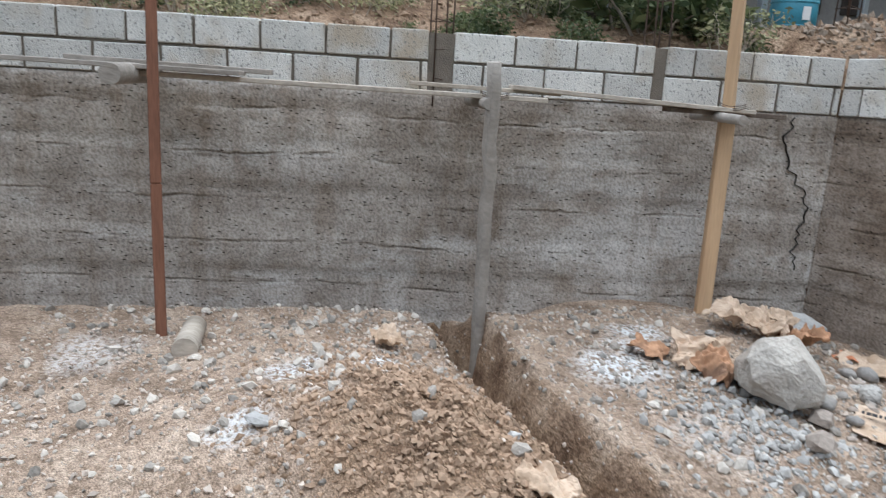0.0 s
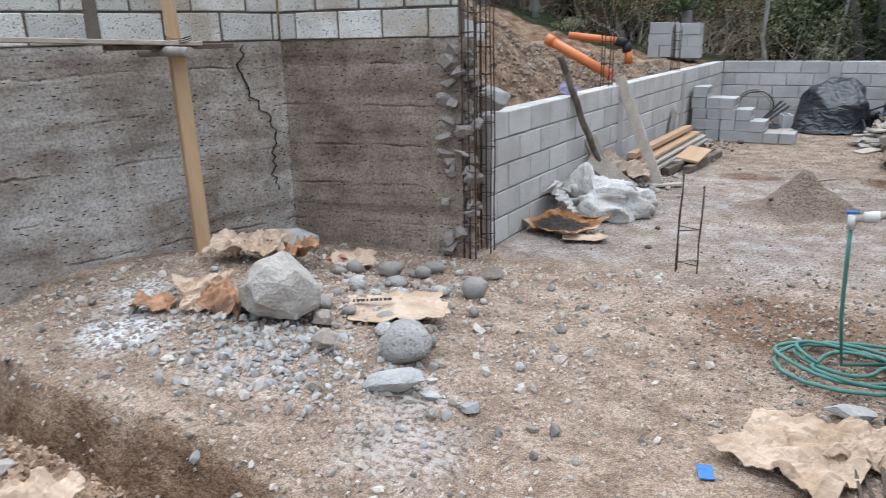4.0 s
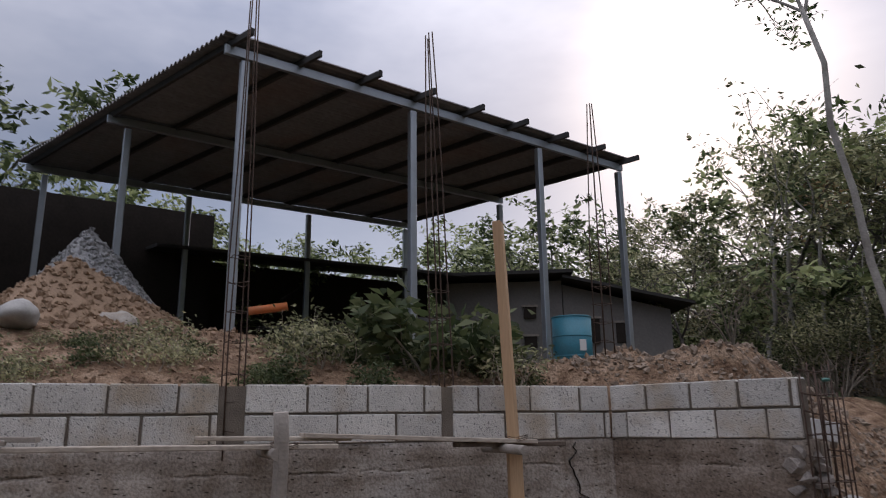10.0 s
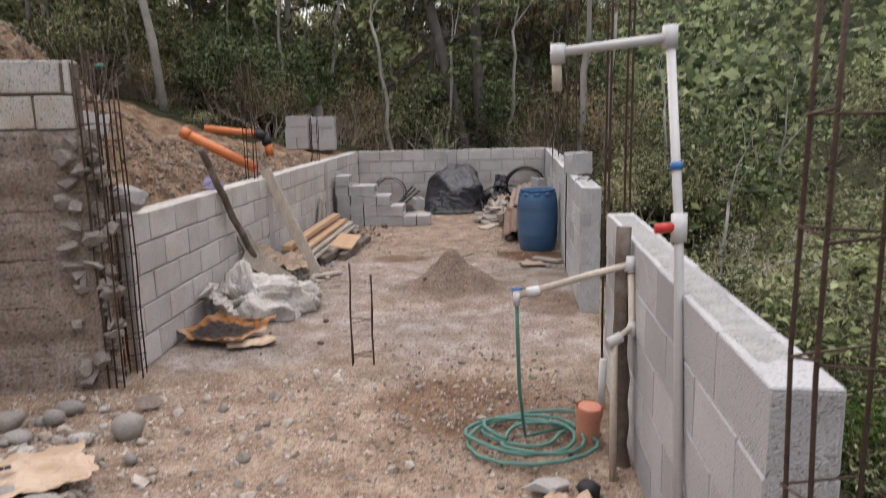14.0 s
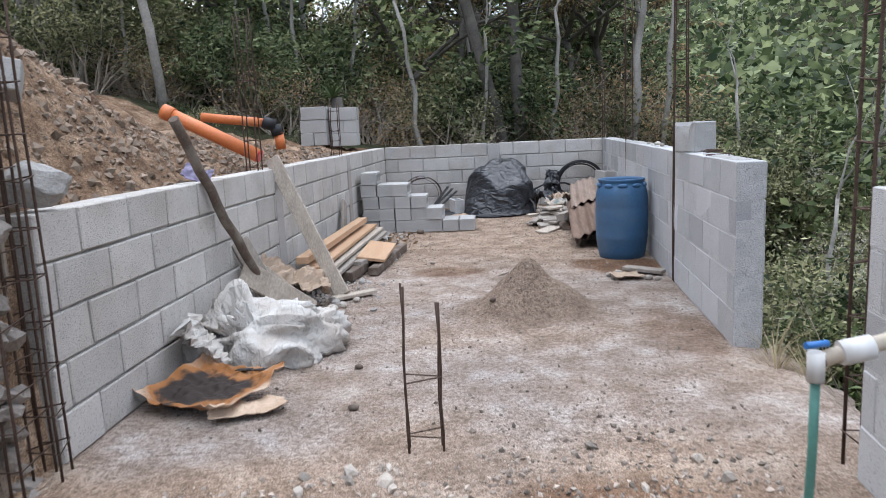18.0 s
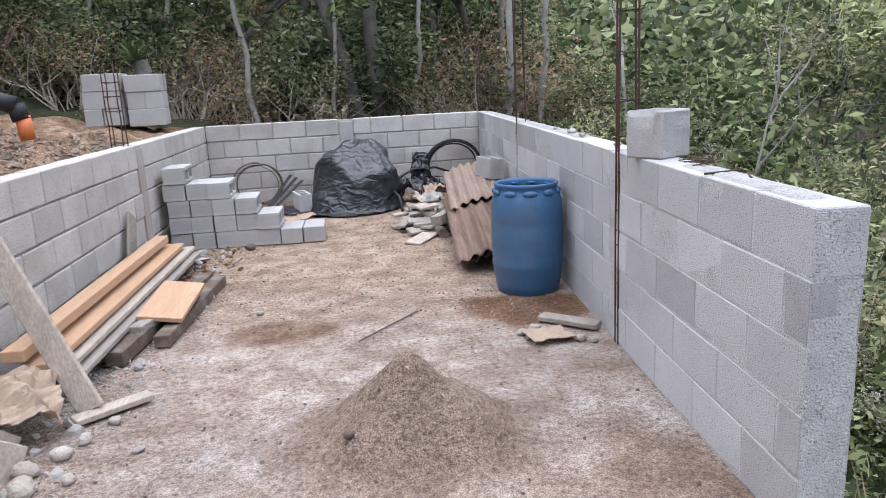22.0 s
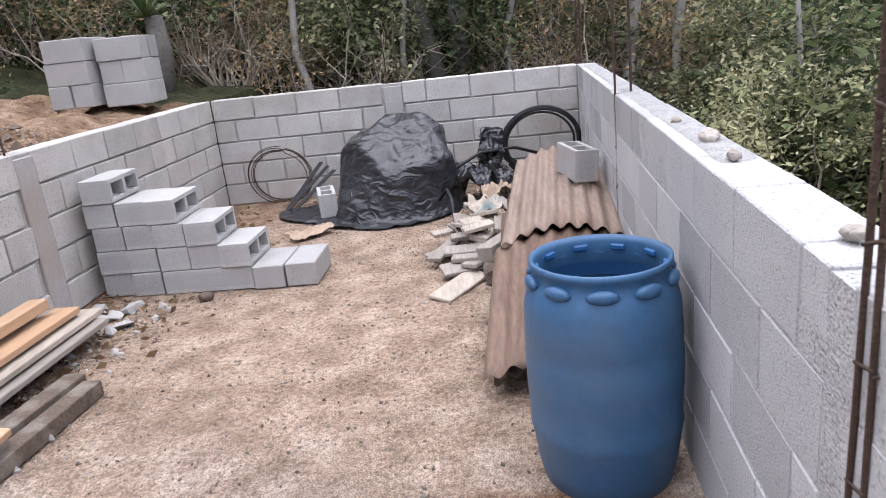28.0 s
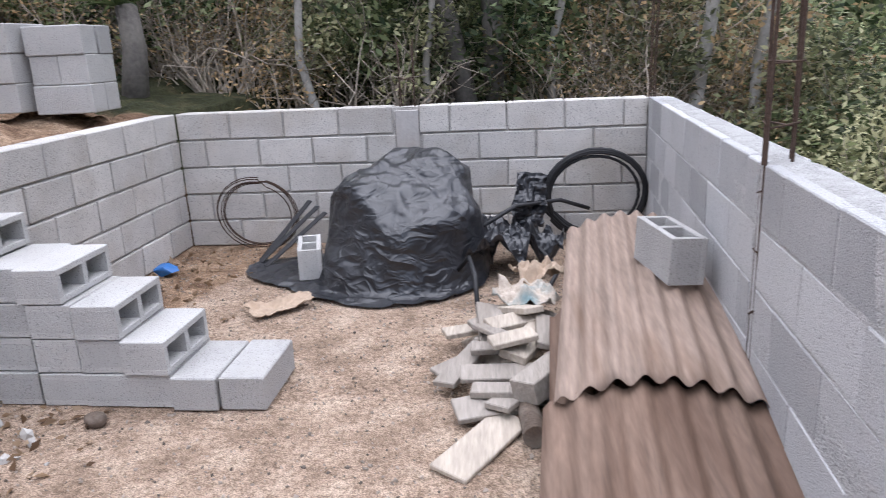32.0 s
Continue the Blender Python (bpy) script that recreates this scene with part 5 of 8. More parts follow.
hs = thing("house", "grey plastered house with a dark tin roof behind the shed", "house", (-10.05, -1.71, 2.1))
ho = Vector((-10.05, -1.71, 2.1))


def slab_between(a, b, z0, za, zb, deep, thick=None):
    """A wall or roof on the line from a to b, running back by deep; its top goes from za to zb."""
    a, b = Vector(a), Vector(b)
    d = (b - a).normalized()
    n = Vector((-d.y, d.x))
    bm = bmesh.new()
    low = (z0, z0) if thick is None else (za - thick, zb - thick)
    ring = [bm.verts.new((p.x - ho.x, p.y - ho.y, z - ho.z)) for p, z in ((a, low[0]), (b, low[1]), (b + n * deep, low[1]), (a + n * deep, low[0]), (a, za), (b, zb), (b + n * deep, zb), (a + n * deep, za))]
    for f in ((0, 1, 5, 4), (1, 2, 6, 5), (2, 3, 7, 6), (3, 0, 4, 7), (4, 5, 6, 7), (3, 2, 1, 0)):
        bm.faces.new([ring[i] for i in f])
    return bm


HA, HB_, HC = Vector((-11.75, -3.9)), Vector((-10.05, -1.71)), Vector((-8.75, 0.55))
part("wall", slab_between(HA, HB_, 2.0, 4.95, 4.95, 3.0), M_PLASTER, hs)
part("wing_wall", slab_between(HB_ + Vector((0.01, 0.02)), HC, 2.0, 4.85, 4.25, 3.0), M_PLASTER, hs, "lighter plastered wing wall")
hd = (HB_ - HA).normalized()
hn = Vector((hd.y, -hd.x))
part("roof", slab_between(HA - hd * 0.5 + hn * 0.45, HB_ + hd * 0.25 + hn * 0.45, 0, 5.12, 5.14, 4.0, 0.08), M_TIN, hs, "dark tin roof")
part("wing_roof", slab_between(HB_ + hn * 0.4, HC + hd * 0.5 + hn * 0.4, 0, 5.03, 4.38, 4.0, 0.07), M_TIN, hs, "sloping dark tin roof")
for p, z, w, h in ((HA.lerp(HB_, 0.72), 4.2, 0.30, 0.30), (HA.lerp(HB_, 0.72), 3.5, 0.30, 0.30), (HB_.lerp(HC, 0.25), 3.75, 0.42, 0.6), (HB_.lerp(HC, 0.55), 3.7, 0.35, 0.5), (HA.lerp(HB_, 0.25), 3.6, 0.5, 0.7)):
    ang = math.degrees(math.atan2(hd.y, hd.x))
    m = Matrix.Translation(Vector((p.x + hn.x * 0.01, p.y + hn.y * 0.01, z)) - ho) @ pose(0, 0, 0, 0, 0, ang)
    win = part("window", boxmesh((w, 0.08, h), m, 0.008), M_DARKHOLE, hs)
    part("frame", boxmesh((w + 0.08, 0.11, 0.05), m @ Matrix.Translation((0, 0, h / 2))), M_GREYWOOD, win)

# soil bank with weeds and heaps
def loose_heap(name, x, y, size, seed, material, grain_material, count, grain, label, category, turn=0.0):
    """A poured heap: a slumped cone with its grains lying on it."""
    rng = np.random.default_rng(seed)
    root = thing(name, label, category, (x, y, land(x, y) - 0.25), turn)

    def top(u, v):
        r = math.hypot(u, v) * (1 + 0.16 * nz3(u + seed, v, 0, 2.2))
        return size[2] * (max(0.0, 1 - r) ** 1.15 + 0.05 * nz3(u, v + seed, 3, 5.0) * max(0.0, 1 - r)) if r < 1 else 0.0

    n = 64
    co = [(u * size[0] / 2, v * size[1] / 2, top(u, v)) for v in np.linspace(-1.1, 1.1, n) for u in np.linspace(-1.1, 1.1, n)]
    me = bpy.data.meshes.new("mound")
    me.from_pydata(co, [], [(j * n + i, j * n + i + 1, (j + 1) * n + i + 1, (j + 1) * n + i) for j in range(n - 1) for i in range(n - 1)])
    me.materials.append(material)
    me.polygons.foreach_set("use_smooth", [True] * len(me.polygons))
    part("mound", me, None, root)
    vs = np.array(((1, 0, 0), (-1, 0, 0), (0, 1, 0), (0, -1, 0), (0, 0, 1), (0, 0, -1)), float)
    fs = np.array(((0, 2, 4), (2, 1, 4), (1, 3, 4), (3, 0, 4), (2, 0, 5), (1, 2, 5), (3, 1, 5), (0, 3, 5)))
    pts, tri = [], []
    for k in range(count):
        r, a = math.sqrt(rng.random()) * 0.98, rng.uniform(0, 2 * math.pi)
        u, v = r * math.cos(a), r * math.sin(a)
        g = rng.uniform(*grain) / 2
        shape = (vs * rng.uniform(0.7, 1.3, (6, 1)) * g) @ np.linalg.qr(rng.normal(size=(3, 3)))[0]
        pts.append(shape + np.array((u * size[0] / 2, v * size[1] / 2, top(u, v) + g * 0.3)))
        tri.append(fs + 6 * k)
    me = bpy.data.meshes.new("grains")
    me.from_pydata(np.concatenate(pts).tolist(), [], np.concatenate(tri).tolist())
    me.materials.append(grain_material)
    grains = part("grains", me, None, root)
    grains["kind"] = "stuff"
    return root


M_CRUSHED = mat("crushed_gravel", (0.33, 0.33, 0.33), 0.9, var=0.3, scale=9, fine=40, bump=0.8, dist=0.03, island=0.7)
loose_heap("gravel_heap", -8.5, -12.1, (4.2, 3.6, 2.15), 71, M_CRUSHED, M_CRUSHED, 5200, (0.03, 0.085), "grey heap of crushed gravel beside the shed", "gravel heap", 20)
loose_heap("sand_heap", -7.0, -12.4, (4.4, 3.6, 1.3), 72, M_LOOSE, M_LOOSE, 2600, (0.02, 0.10), "brown heap of dug sand before the gravel", "sand heap", 60)
rock("boulder", -5.95, -12.0, (0.55, 0.45, 0.38), 73, M_STONE, "pale boulder on the earth bank", 0.15)
rock("boulder", -4.5, -13.0, (0.50, 0.36, 0.26), 74, M_RUBBLE, "white boulder on the earth bank", 0.15)
pipe("orange_pipe", [(-6.61, -10.37, 3.10), (-6.44, -9.89, 3.18)], 0.055, M_ORANGE, "orange drain pipe lying beside the shed post")
pipe("orange_pipe", [(-0.86, -5.68, 1.475), (-0.13, -5.71, 1.10)], 0.052, M_ORANGE, "orange drain pipe sloping down the embankment", fittings=(("socket", (-0.82, -5.683, 1.455), (0.73, -0.03, -0.37), 0.06, 0.09, M_ORANGE), ("red_cap", (-0.13, -5.71, 1.10), (0.73, -0.03, -0.37), 0.05, 0.03, M_REDP)))
pipe("orange_pipe", [(-1.50, -3.38, 1.49), (-0.84, -3.25, 1.40)], 0.052, M_ORANGE, "orange drain pipe ending in a black elbow", fittings=(("black_elbow", (-0.79, -3.24, 1.385), (1, 0.2, -0.35), 0.068, 0.14, M_BLACK), ("elbow_leg", (-0.72, -3.22, 1.31), (0.25, 0, -1), 0.066, 0.12, M_BLACK), ("lower_tube", (-0.69, -3.22, 1.19), (0.1, 0, -1), 0.055, 0.18, M_ORANGE)))
crumpled("plastic_scrap", -0.16, -6.86, 0.17, 0.22, 0.05, 44, mat("purple_scrap", (0.20, 0.18, 0.27), 0.7, var=0.2), "purplish scrap of plastic on the wall's edge", "scrap", 20, z=1.0, tilt=(20, 25), freq=6)


# ---- things on the terrace ----
def stained_paper():
    """Kraft paper with a burnt black blot ringed with orange oil stain."""
    m = mat("stained_kraft", (0.47, 0.36, 0.27), 0.8, var=0.16, scale=9, fine=70, bump=0.2)
    nt = m.node_tree
    b = nt.nodes["Principled BSDF"]
    tc = nt.nodes.new("ShaderNodeTexCoord")
    ln = nt.nodes.new("ShaderNodeVectorMath")
    ln.operation = "LENGTH"
    nt.links.new(tc.outputs["Object"], ln.inputs[0])
    n = nt.nodes.new("ShaderNodeTexNoise")
    n.inputs["Scale"].default_value, n.inputs["Detail"].default_value = 6.0, 6.0
    nt.links.new(tc.outputs["Object"], n.inputs["Vector"])
    ad = nt.nodes.new("ShaderNodeMath")
    ad.operation = "MULTIPLY_ADD"
    ad.inputs[1].default_value = 0.55
    nt.links.new(n.outputs["Fac"], ad.inputs[0])
    nt.links.new(ln.outputs["Value"], ad.inputs[2])
    was = b.inputs["Base Color"].links[0].from_socket
    for lo, hi, c in ((0.56, 0.68, (0.30, 0.13, 0.045)), (0.47, 0.52, (0.035, 0.026, 0.022))):
        mr = nt.nodes.new("ShaderNodeMapRange")
        mr.inputs["From Min"].default_value, mr.inputs["From Max"].default_value = hi, lo
        nt.links.new(ad.outputs[0], mr.inputs["Value"])
        mx = nt.nodes.new("ShaderNodeMix")
        mx.data_type = "RGBA"
        nt.links.new(was, mx.inputs["A"])
        mx.inputs["B"].default_value = (*c, 1)
        nt.links.new(mr.outputs[0], mx.inputs["Factor"])
        was = mx.outputs["Result"]
    nt.links.new(was, b.inputs["Base Color"])
    return m


M_STAINED = stained_paper()
BARREL_AT = (2.835, -4.56, -0.01)
M_BARREL = mat("blue_barrel_plastic", (0.036, 0.108, 0.215), 0.5, var=0.16, scale=4, fine=40, bump=0.08, spec=0.5, stain=0.5, stain_col=(0.10, 0.135, 0.175))
M_BARRELIN = mat("blue_barrel_inside", (0.02, 0.10, 0.26), 0.4, var=0.1, bump=0.0, spec=0.5)
M_TARP = creased("black_plastic_tarp", (0.022, 0.023, 0.027), 0.32, 0.65, (2.6, 7.5), 0.022, stretch=(1.0, 0.6, 1.6))
M_SACKW = creased("woven_white_sack", (0.55, 0.525, 0.49), 0.75, 0.3, (11.0, 27.0), 0.012, stain=(0.42, 0.375, 0.33), stretch=(1.0, 0.35, 0.6))
M_RUST = mat("rusty_roofing", (0.175, 0.118, 0.088), 0.8, metal=0.1, var=0.34, scale=14, fine=70, bump=0.2, stain=0.7, stain_col=(0.105, 0.06, 0.04), stretch=(1, 0.10, 1))
M_RUSTG = mat("pale_rusty_roofing", (0.265, 0.198, 0.158), 0.75, metal=0.1, var=0.30, scale=14, fine=70, bump=0.2, stain=0.75, stain_col=(0.17, 0.105, 0.07), stretch=(1, 0.10, 1))
M_HOLLOW = mat("grey_hollow_block", (0.42, 0.41, 0.395), 0.93, var=0.12, scale=6, fine=170, bump=0.9, island=0.2, dist=0.006, pores=0.5, pore_size=150, stain=0.5, stain_col=(0.42, 0.40, 0.375))
M_WATER = bpy.data.materials.new("still_water")
M_WATER.use_nodes = True
wb = M_WATER.node_tree.nodes["Principled BSDF"]
wb.inputs["Base Color"].default_value, wb.inputs["Roughness"].default_value, wb.inputs["IOR"].default_value = (0.012, 0.03, 0.05, 1), 0.02, 1.333
wb.inputs["Specular IOR Level"].default_value = 1.0


def revolve(bm, prof, segs=48, cap_bottom=True):
    rings = [[bm.verts.new((r * math.cos(a), r * math.sin(a), z)) for a in (2 * math.pi * k / segs for k in range(segs))] for r, z in prof]
    for a, b in zip(rings, rings[1:]):
        for k in range(segs):
            bm.faces.new((a[k], a[(k + 1) % segs], b[(k + 1) % segs], b[k])).smooth = True
    if cap_bottom:
        bm.faces.new(rings[0][::-1])


brl = thing("plastic_barrel", "blue open plastic barrel half full of water by the parapet", "barrel", BARREL_AT)
brl.scale = (0.81, 0.81, 0.81)
bm = bmesh.new()
revolve(bm, [(0.225, 0.0), (0.245, 0.015), (0.265, 0.10), (0.284, 0.24), (0.289, 0.262), (0.284, 0.285), (0.291, 0.42), (0.292, 0.56), (0.286, 0.585), (0.290, 0.61), (0.283, 0.74), (0.265, 0.815), (0.248, 0.84), (0.246, 0.875), (0.256, 0.885), (0.256, 0.905), (0.244, 0.907), (0.236, 0.88), (0.238, 0.82), (0.272, 0.73)], 56)
part("body", bm, M_BARREL, brl)
for k in range(10):
    a = 2 * math.pi * (k + 0.3) / 10
    bm = bmesh.new()
    bmesh.ops.create_uvsphere(bm, u_segments=10, v_segments=6, radius=0.5)
    bmesh.ops.scale(bm, vec=(0.045, 0.115, 0.052), verts=bm.verts)
    lug = part("lug", bm, M_BARREL, brl, smooth=True)
    lug.matrix_local = pose(0.257 * math.cos(a), 0.257 * math.sin(a), 0.836, 0, 0, math.degrees(a))
    bm = bmesh.new()
    box(bm, (0.02, 0.055, 0.022), Matrix.Translation((0.232 * math.cos(a + 0.3), 0.232 * math.sin(a + 0.3), 0.862)) @ pose(0, 0, 0, 0, 0, math.degrees(a + 0.3)), 0.004)
    part("rim_notch", bm, M_BARRELIN, brl)
bm = bmesh.new()
revolve(bm, [(0.238, 0.80), (0.276, 0.70), (0.276, 0.50)], 40, False)
part("inner_wall", bm, M_BARRELIN, brl)
bm = bmesh.new()
bmesh.ops.create_circle(bm, cap_ends=True, segments=48, radius=0.275)
bmesh.ops.translate(bm, verts=bm.verts, vec=(0, 0, 0.735))
part("water", bm, M_WATER, brl, "still dark water surface")


def hollow_block(name="concrete_block", label="", at=None, group="", solid=False):
    """A two-cell block 0.40 x 0.15 x 0.20 with its cells along z, worn at the edges."""
    bm = bmesh.new()
    L, D, H, t = 0.39, 0.145, 0.19, 0.028
    for sy in (-1, 1):
        box(bm, (L, t, H), Matrix.Translation((0, sy * (D - t) / 2, 0)), 0.003)
    for x in (-L / 2 + t / 2, 0, L / 2 - t / 2):
        box(bm, (t * 1.15 if x == 0 else t, D - 2 * t + 0.004, H - 0.002), Matrix.Translation((x, 0, 0)))
    if solid:
        box(bm, (L - 0.01, D - 0.01, 0.02), Matrix.Translation((0, 0, -H / 2 + 0.012)))
    return bm


HB = mesh_of("hollow_block", hollow_block(), M_HOLLOW)
HBS = mesh_of("closed_block", boxmesh((0.39, 0.145, 0.19), bevel=0.006), M_HOLLOW)


def put_block(m, label, group="", mesh=None, name="concrete_block"):
    ob = new(name, mesh or HB)
    ob.matrix_world = m
    return tagged(ob, label, "block", group)


# stepped stack lying on their sides against the left wall: cells look along the terrace
rs = random.Random(8)
for c, (n, first) in enumerate(((7, 0.06), (5, 0.06), (4, 0.06), (3, 0.04), (1, 0.05))):
    for i in range(n):
        x = first + 0.10 + 0.197 * i
        last = i >= n - 1
        # each lies flat: 0.2 along x, 0.4 along y, 0.15 high
        closed = c == 0 and i >= 5
        m = pose(x + rs.uniform(-0.006, 0.006), -2.28 - 0.012 * i + rs.uniform(-0.012, 0.012), 0.077 + 0.150 * c, 90, 0, 90 + rs.uniform(-1.5, 1.5))
        put_block(m, "grey concrete block lying on its side in a stepped stack", "stepped block stack", HBS if closed else HB)
# six blocks on the embankment
WIDE = mesh_of("wide_block", boxmesh((0.39, 0.192, 0.188), bevel=0.006), M_HOLLOW)
for cx, cy, tn in ((-0.95, -0.36, -3), (-0.535, -0.26, 5)):
    base = max(land(cx + dx, cy + dy) for dx in (-0.2, 0, 0.2) for dy in (-0.15, 0.15)) + 0.003
    for c in range(3):
        for k in (-1, 1):
            across = (c + (cx < -0.8)) % 2
            m = pose(cx + rs.uniform(-0.012, 0.012), cy + rs.uniform(-0.012, 0.012), base + 0.095 + 0.19 * c, 0, 0, tn + 90 * across + rs.uniform(-1.2, 1.2)) @ Matrix.Translation((0, 0.0985 * k, 0))
            put_block(m, "grey concrete block stacked on the embankment", "blocks on the embankment", WIDE)
put_block(pose(-0.62, -8.05, land(-0.62, -8.05) + 0.07, 75, 12, 30), "grey block lying tilted on the soil heap", mesh=HBS)
put_block(pose(1.135, -0.755, 0.125, 0, 0, 105), "grey hollow block weighing down the tarp's edge", mesh=HB)
put_block(pose(3.07, -2.14, 0.540, 3, 0, 100), "grey hollow block weighing down the roofing sheets", mesh=HB)
# chipped block set on the parapet
bm = boxmesh((0.20, 0.20, 0.21), bevel=0.008)
bmesh.ops.subdivide_edges(bm, edges=bm.edges, cuts=9, use_grid_fill=True)
for v in bm.verts:
    u, w = v.co.x, v.co.y
    if v.co.z > 0.09:
        hollow = sm(0.076 - abs(u + 0.005), 0.0, 0.02) * sm(0.075 - w, 0.0, 0.02)
        v.co.z -= 0.105 * hollow * (1 + 0.3 * nz3(u, w, 1, 14))
    elif v.co.z > 0.02 and w < -0.09:
        v.co.y += 0.012 * sm(0.068 - abs(u + 0.01), 0.0, 0.03) * sm(v.co.z, 0.02, 0.08)
    v.co += 0.004 * Vector((nz3(*v.co, 20), nz3(*v.co, 23), nz3(v.co.y, v.co.z, v.co.x, 19)))
cb = part("chipped_block", bm, M_HOLLOW)
cb.matrix_world = pose(3.10, -5.96, 1.102, 0, 0, -62)
tagged(cb, "chipped grey half block with a broken cell on the parapet", "block")

# tarpaulin over a heap
def tarp():
    bm = bmesh.new()
    nr, na = 34, 150
    cx, cy = 1.70, -0.66
    rows = []
    for j in range(nr + 1):
        row = []
        for i in range(na):
            a = 2 * math.pi * i / na
            ca, sa = math.cos(a), math.sin(a)
            R = 0.58 + 0.14 * max(0, -sa) + 0.46 * max(0, -ca) ** 10 + 0.05 * nz3(ca, sa, 4, 2.2)
            heap = 0.47 + 0.11 * max(0, ca) + 0.12 * max(0, -sa)
            f = j / nr
            x, y = cx + R * f * ca + 0.06 * (1 - f), cy + R * f * sa
            prof = max(0.0, 1 - (R * f / heap) ** 3.0) ** 0.8
            z = 0.74 * prof
            # creased plastic: sharp ridges in every direction, loose hem on the ground
            r1 = 1 - 3.0 * abs(nz3(x * 1.2, y, z * 0.8 + 3, 2.1))
            r2 = 1 - 3.0 * abs(nz3(x, y * 1.3, z + 9, 4.8))
            r3 = 1 - 3.0 * abs(nz3(x + 5, y, z, 11))
            fold = (0.085 * r1 + 0.026 * r2 + 0.006 * r3) * min(1, 0.15 + 1.2 * prof)
            z = max(0.012 + 0.012 * abs(nz3(x, y, 2, 9)) + 0.02 * max(0, r2) * (f > 0.7), z + fold * 0.75)
            x += ca * fold * f
            y += sa * fold * f
            row.append(bm.verts.new((x, min(y, -0.03), z)))
        rows.append(row)
    for j in range(nr):
        for i in range(na):
            f = bm.faces.new((rows[j][i], rows[j][(i + 1) % na], rows[j + 1][(i + 1) % na], rows[j + 1][i])) if j else None
    bmesh.ops.contextual_create(bm, geom=rows[1])
    bmesh.ops.recalc_face_normals(bm, faces=bm.faces)
    for f in bm.faces:
        f.smooth = True
    return bm


tagged(part("tarpaulin", tarp(), M_TARP), "black plastic tarpaulin draped over a heap", "tarpaulin")
ob = part("tarp_fold", sheet_bm(0.75, 0.55, 0.24, 77, n=44, freq=4.5, torn=0.3), M_TARP, smooth=False)
ob.matrix_world = pose(2.32, -0.72, 0.02, 0, -4, 15)
tagged(ob, "loose crumpled end of black plastic sheet", "tarpaulin")
ob = part("tarp_peak", sheet_bm(0.22, 0.34, 0.10, 79, n=20, freq=5, torn=0.3), M_TARP)
ob.matrix_world = pose(2.52, -0.34, 0.38, 78, 10, 15)
tagged(ob, "upright corner of black plastic sheet", "tarpaulin")
for k, (a, b) in enumerate((((0.72, -0.55, 0.03), (1.05, -0.18, 0.33)), ((0.78, -0.62, 0.02), (1.12, -0.25, 0.30)), ((0.70, -0.48, 0.02), (0.98, -0.12, 0.36)))):
    board("metal_angle", a, b, 0.05, 0.012, M_BLACK, "dark metal strip propped behind the tarp", "strip")


def coil(name, cx, cz, r, turns, wire, material, label, y=-0.05, lean=8, squash=0.92, seed=0, tail=()):
    rg = random.Random(seed)
    pts = []
    n = turns * 28
    ph = rg.uniform(0, 6)
    for i in range(n):
        a = 2 * math.pi * i / 28 + ph
        t = i // 28
        rr2 = r * (1 - 0.035 * ((t * 7) % 5)) + 0.012 * math.sin(a * 0.5 + t)
        pts.append((rr2 * math.cos(a), 0.010 * math.sin(1.7 * t + a * 0.3), rr2 * squash * math.sin(a) + 0.008 * math.sin(t * 2.1)))
    ob = part(name, tubemesh(pts + [Vector(p) for p in tail], wire, 6), material)
    ob.matrix_world = pose(cx, y, cz, lean, 0, 0)
    return tagged(ob, label, "coil")


coil("wire_coil", 0.575, 0.262, 0.30, 5, 0.004, M_REBAR, "coil of thin dark wire against the back wall", y=-0.10, seed=3)
coil("hose_coil", 3.00, 0.36, 0.355, 7, 0.011, M_BLACK, "coil of black plastic hose hung against the wall", y=-0.13, seed=5)
for k, pts in enumerate((((2.20, -0.85, 0.30), (2.45, -0.55, 0.38), (2.75, -0.30, 0.36), (2.95, -0.22, 0.28)), ((2.05, -1.05, 0.05), (2.18, -1.15, 0.22), (2.22, -1.35, 0.18), (2.24, -1.5, 0.02)), ((2.30, -0.6, 0.22), (2.55, -0.75, 0.20), (2.70, -0.95, 0.08), (2.62, -1.2, 0.03)))):
    tagged(part("hose_piece", tubemesh([p for p in pts], 0.014, 8), M_BLACK), "loose piece of black plastic hose", "hose")

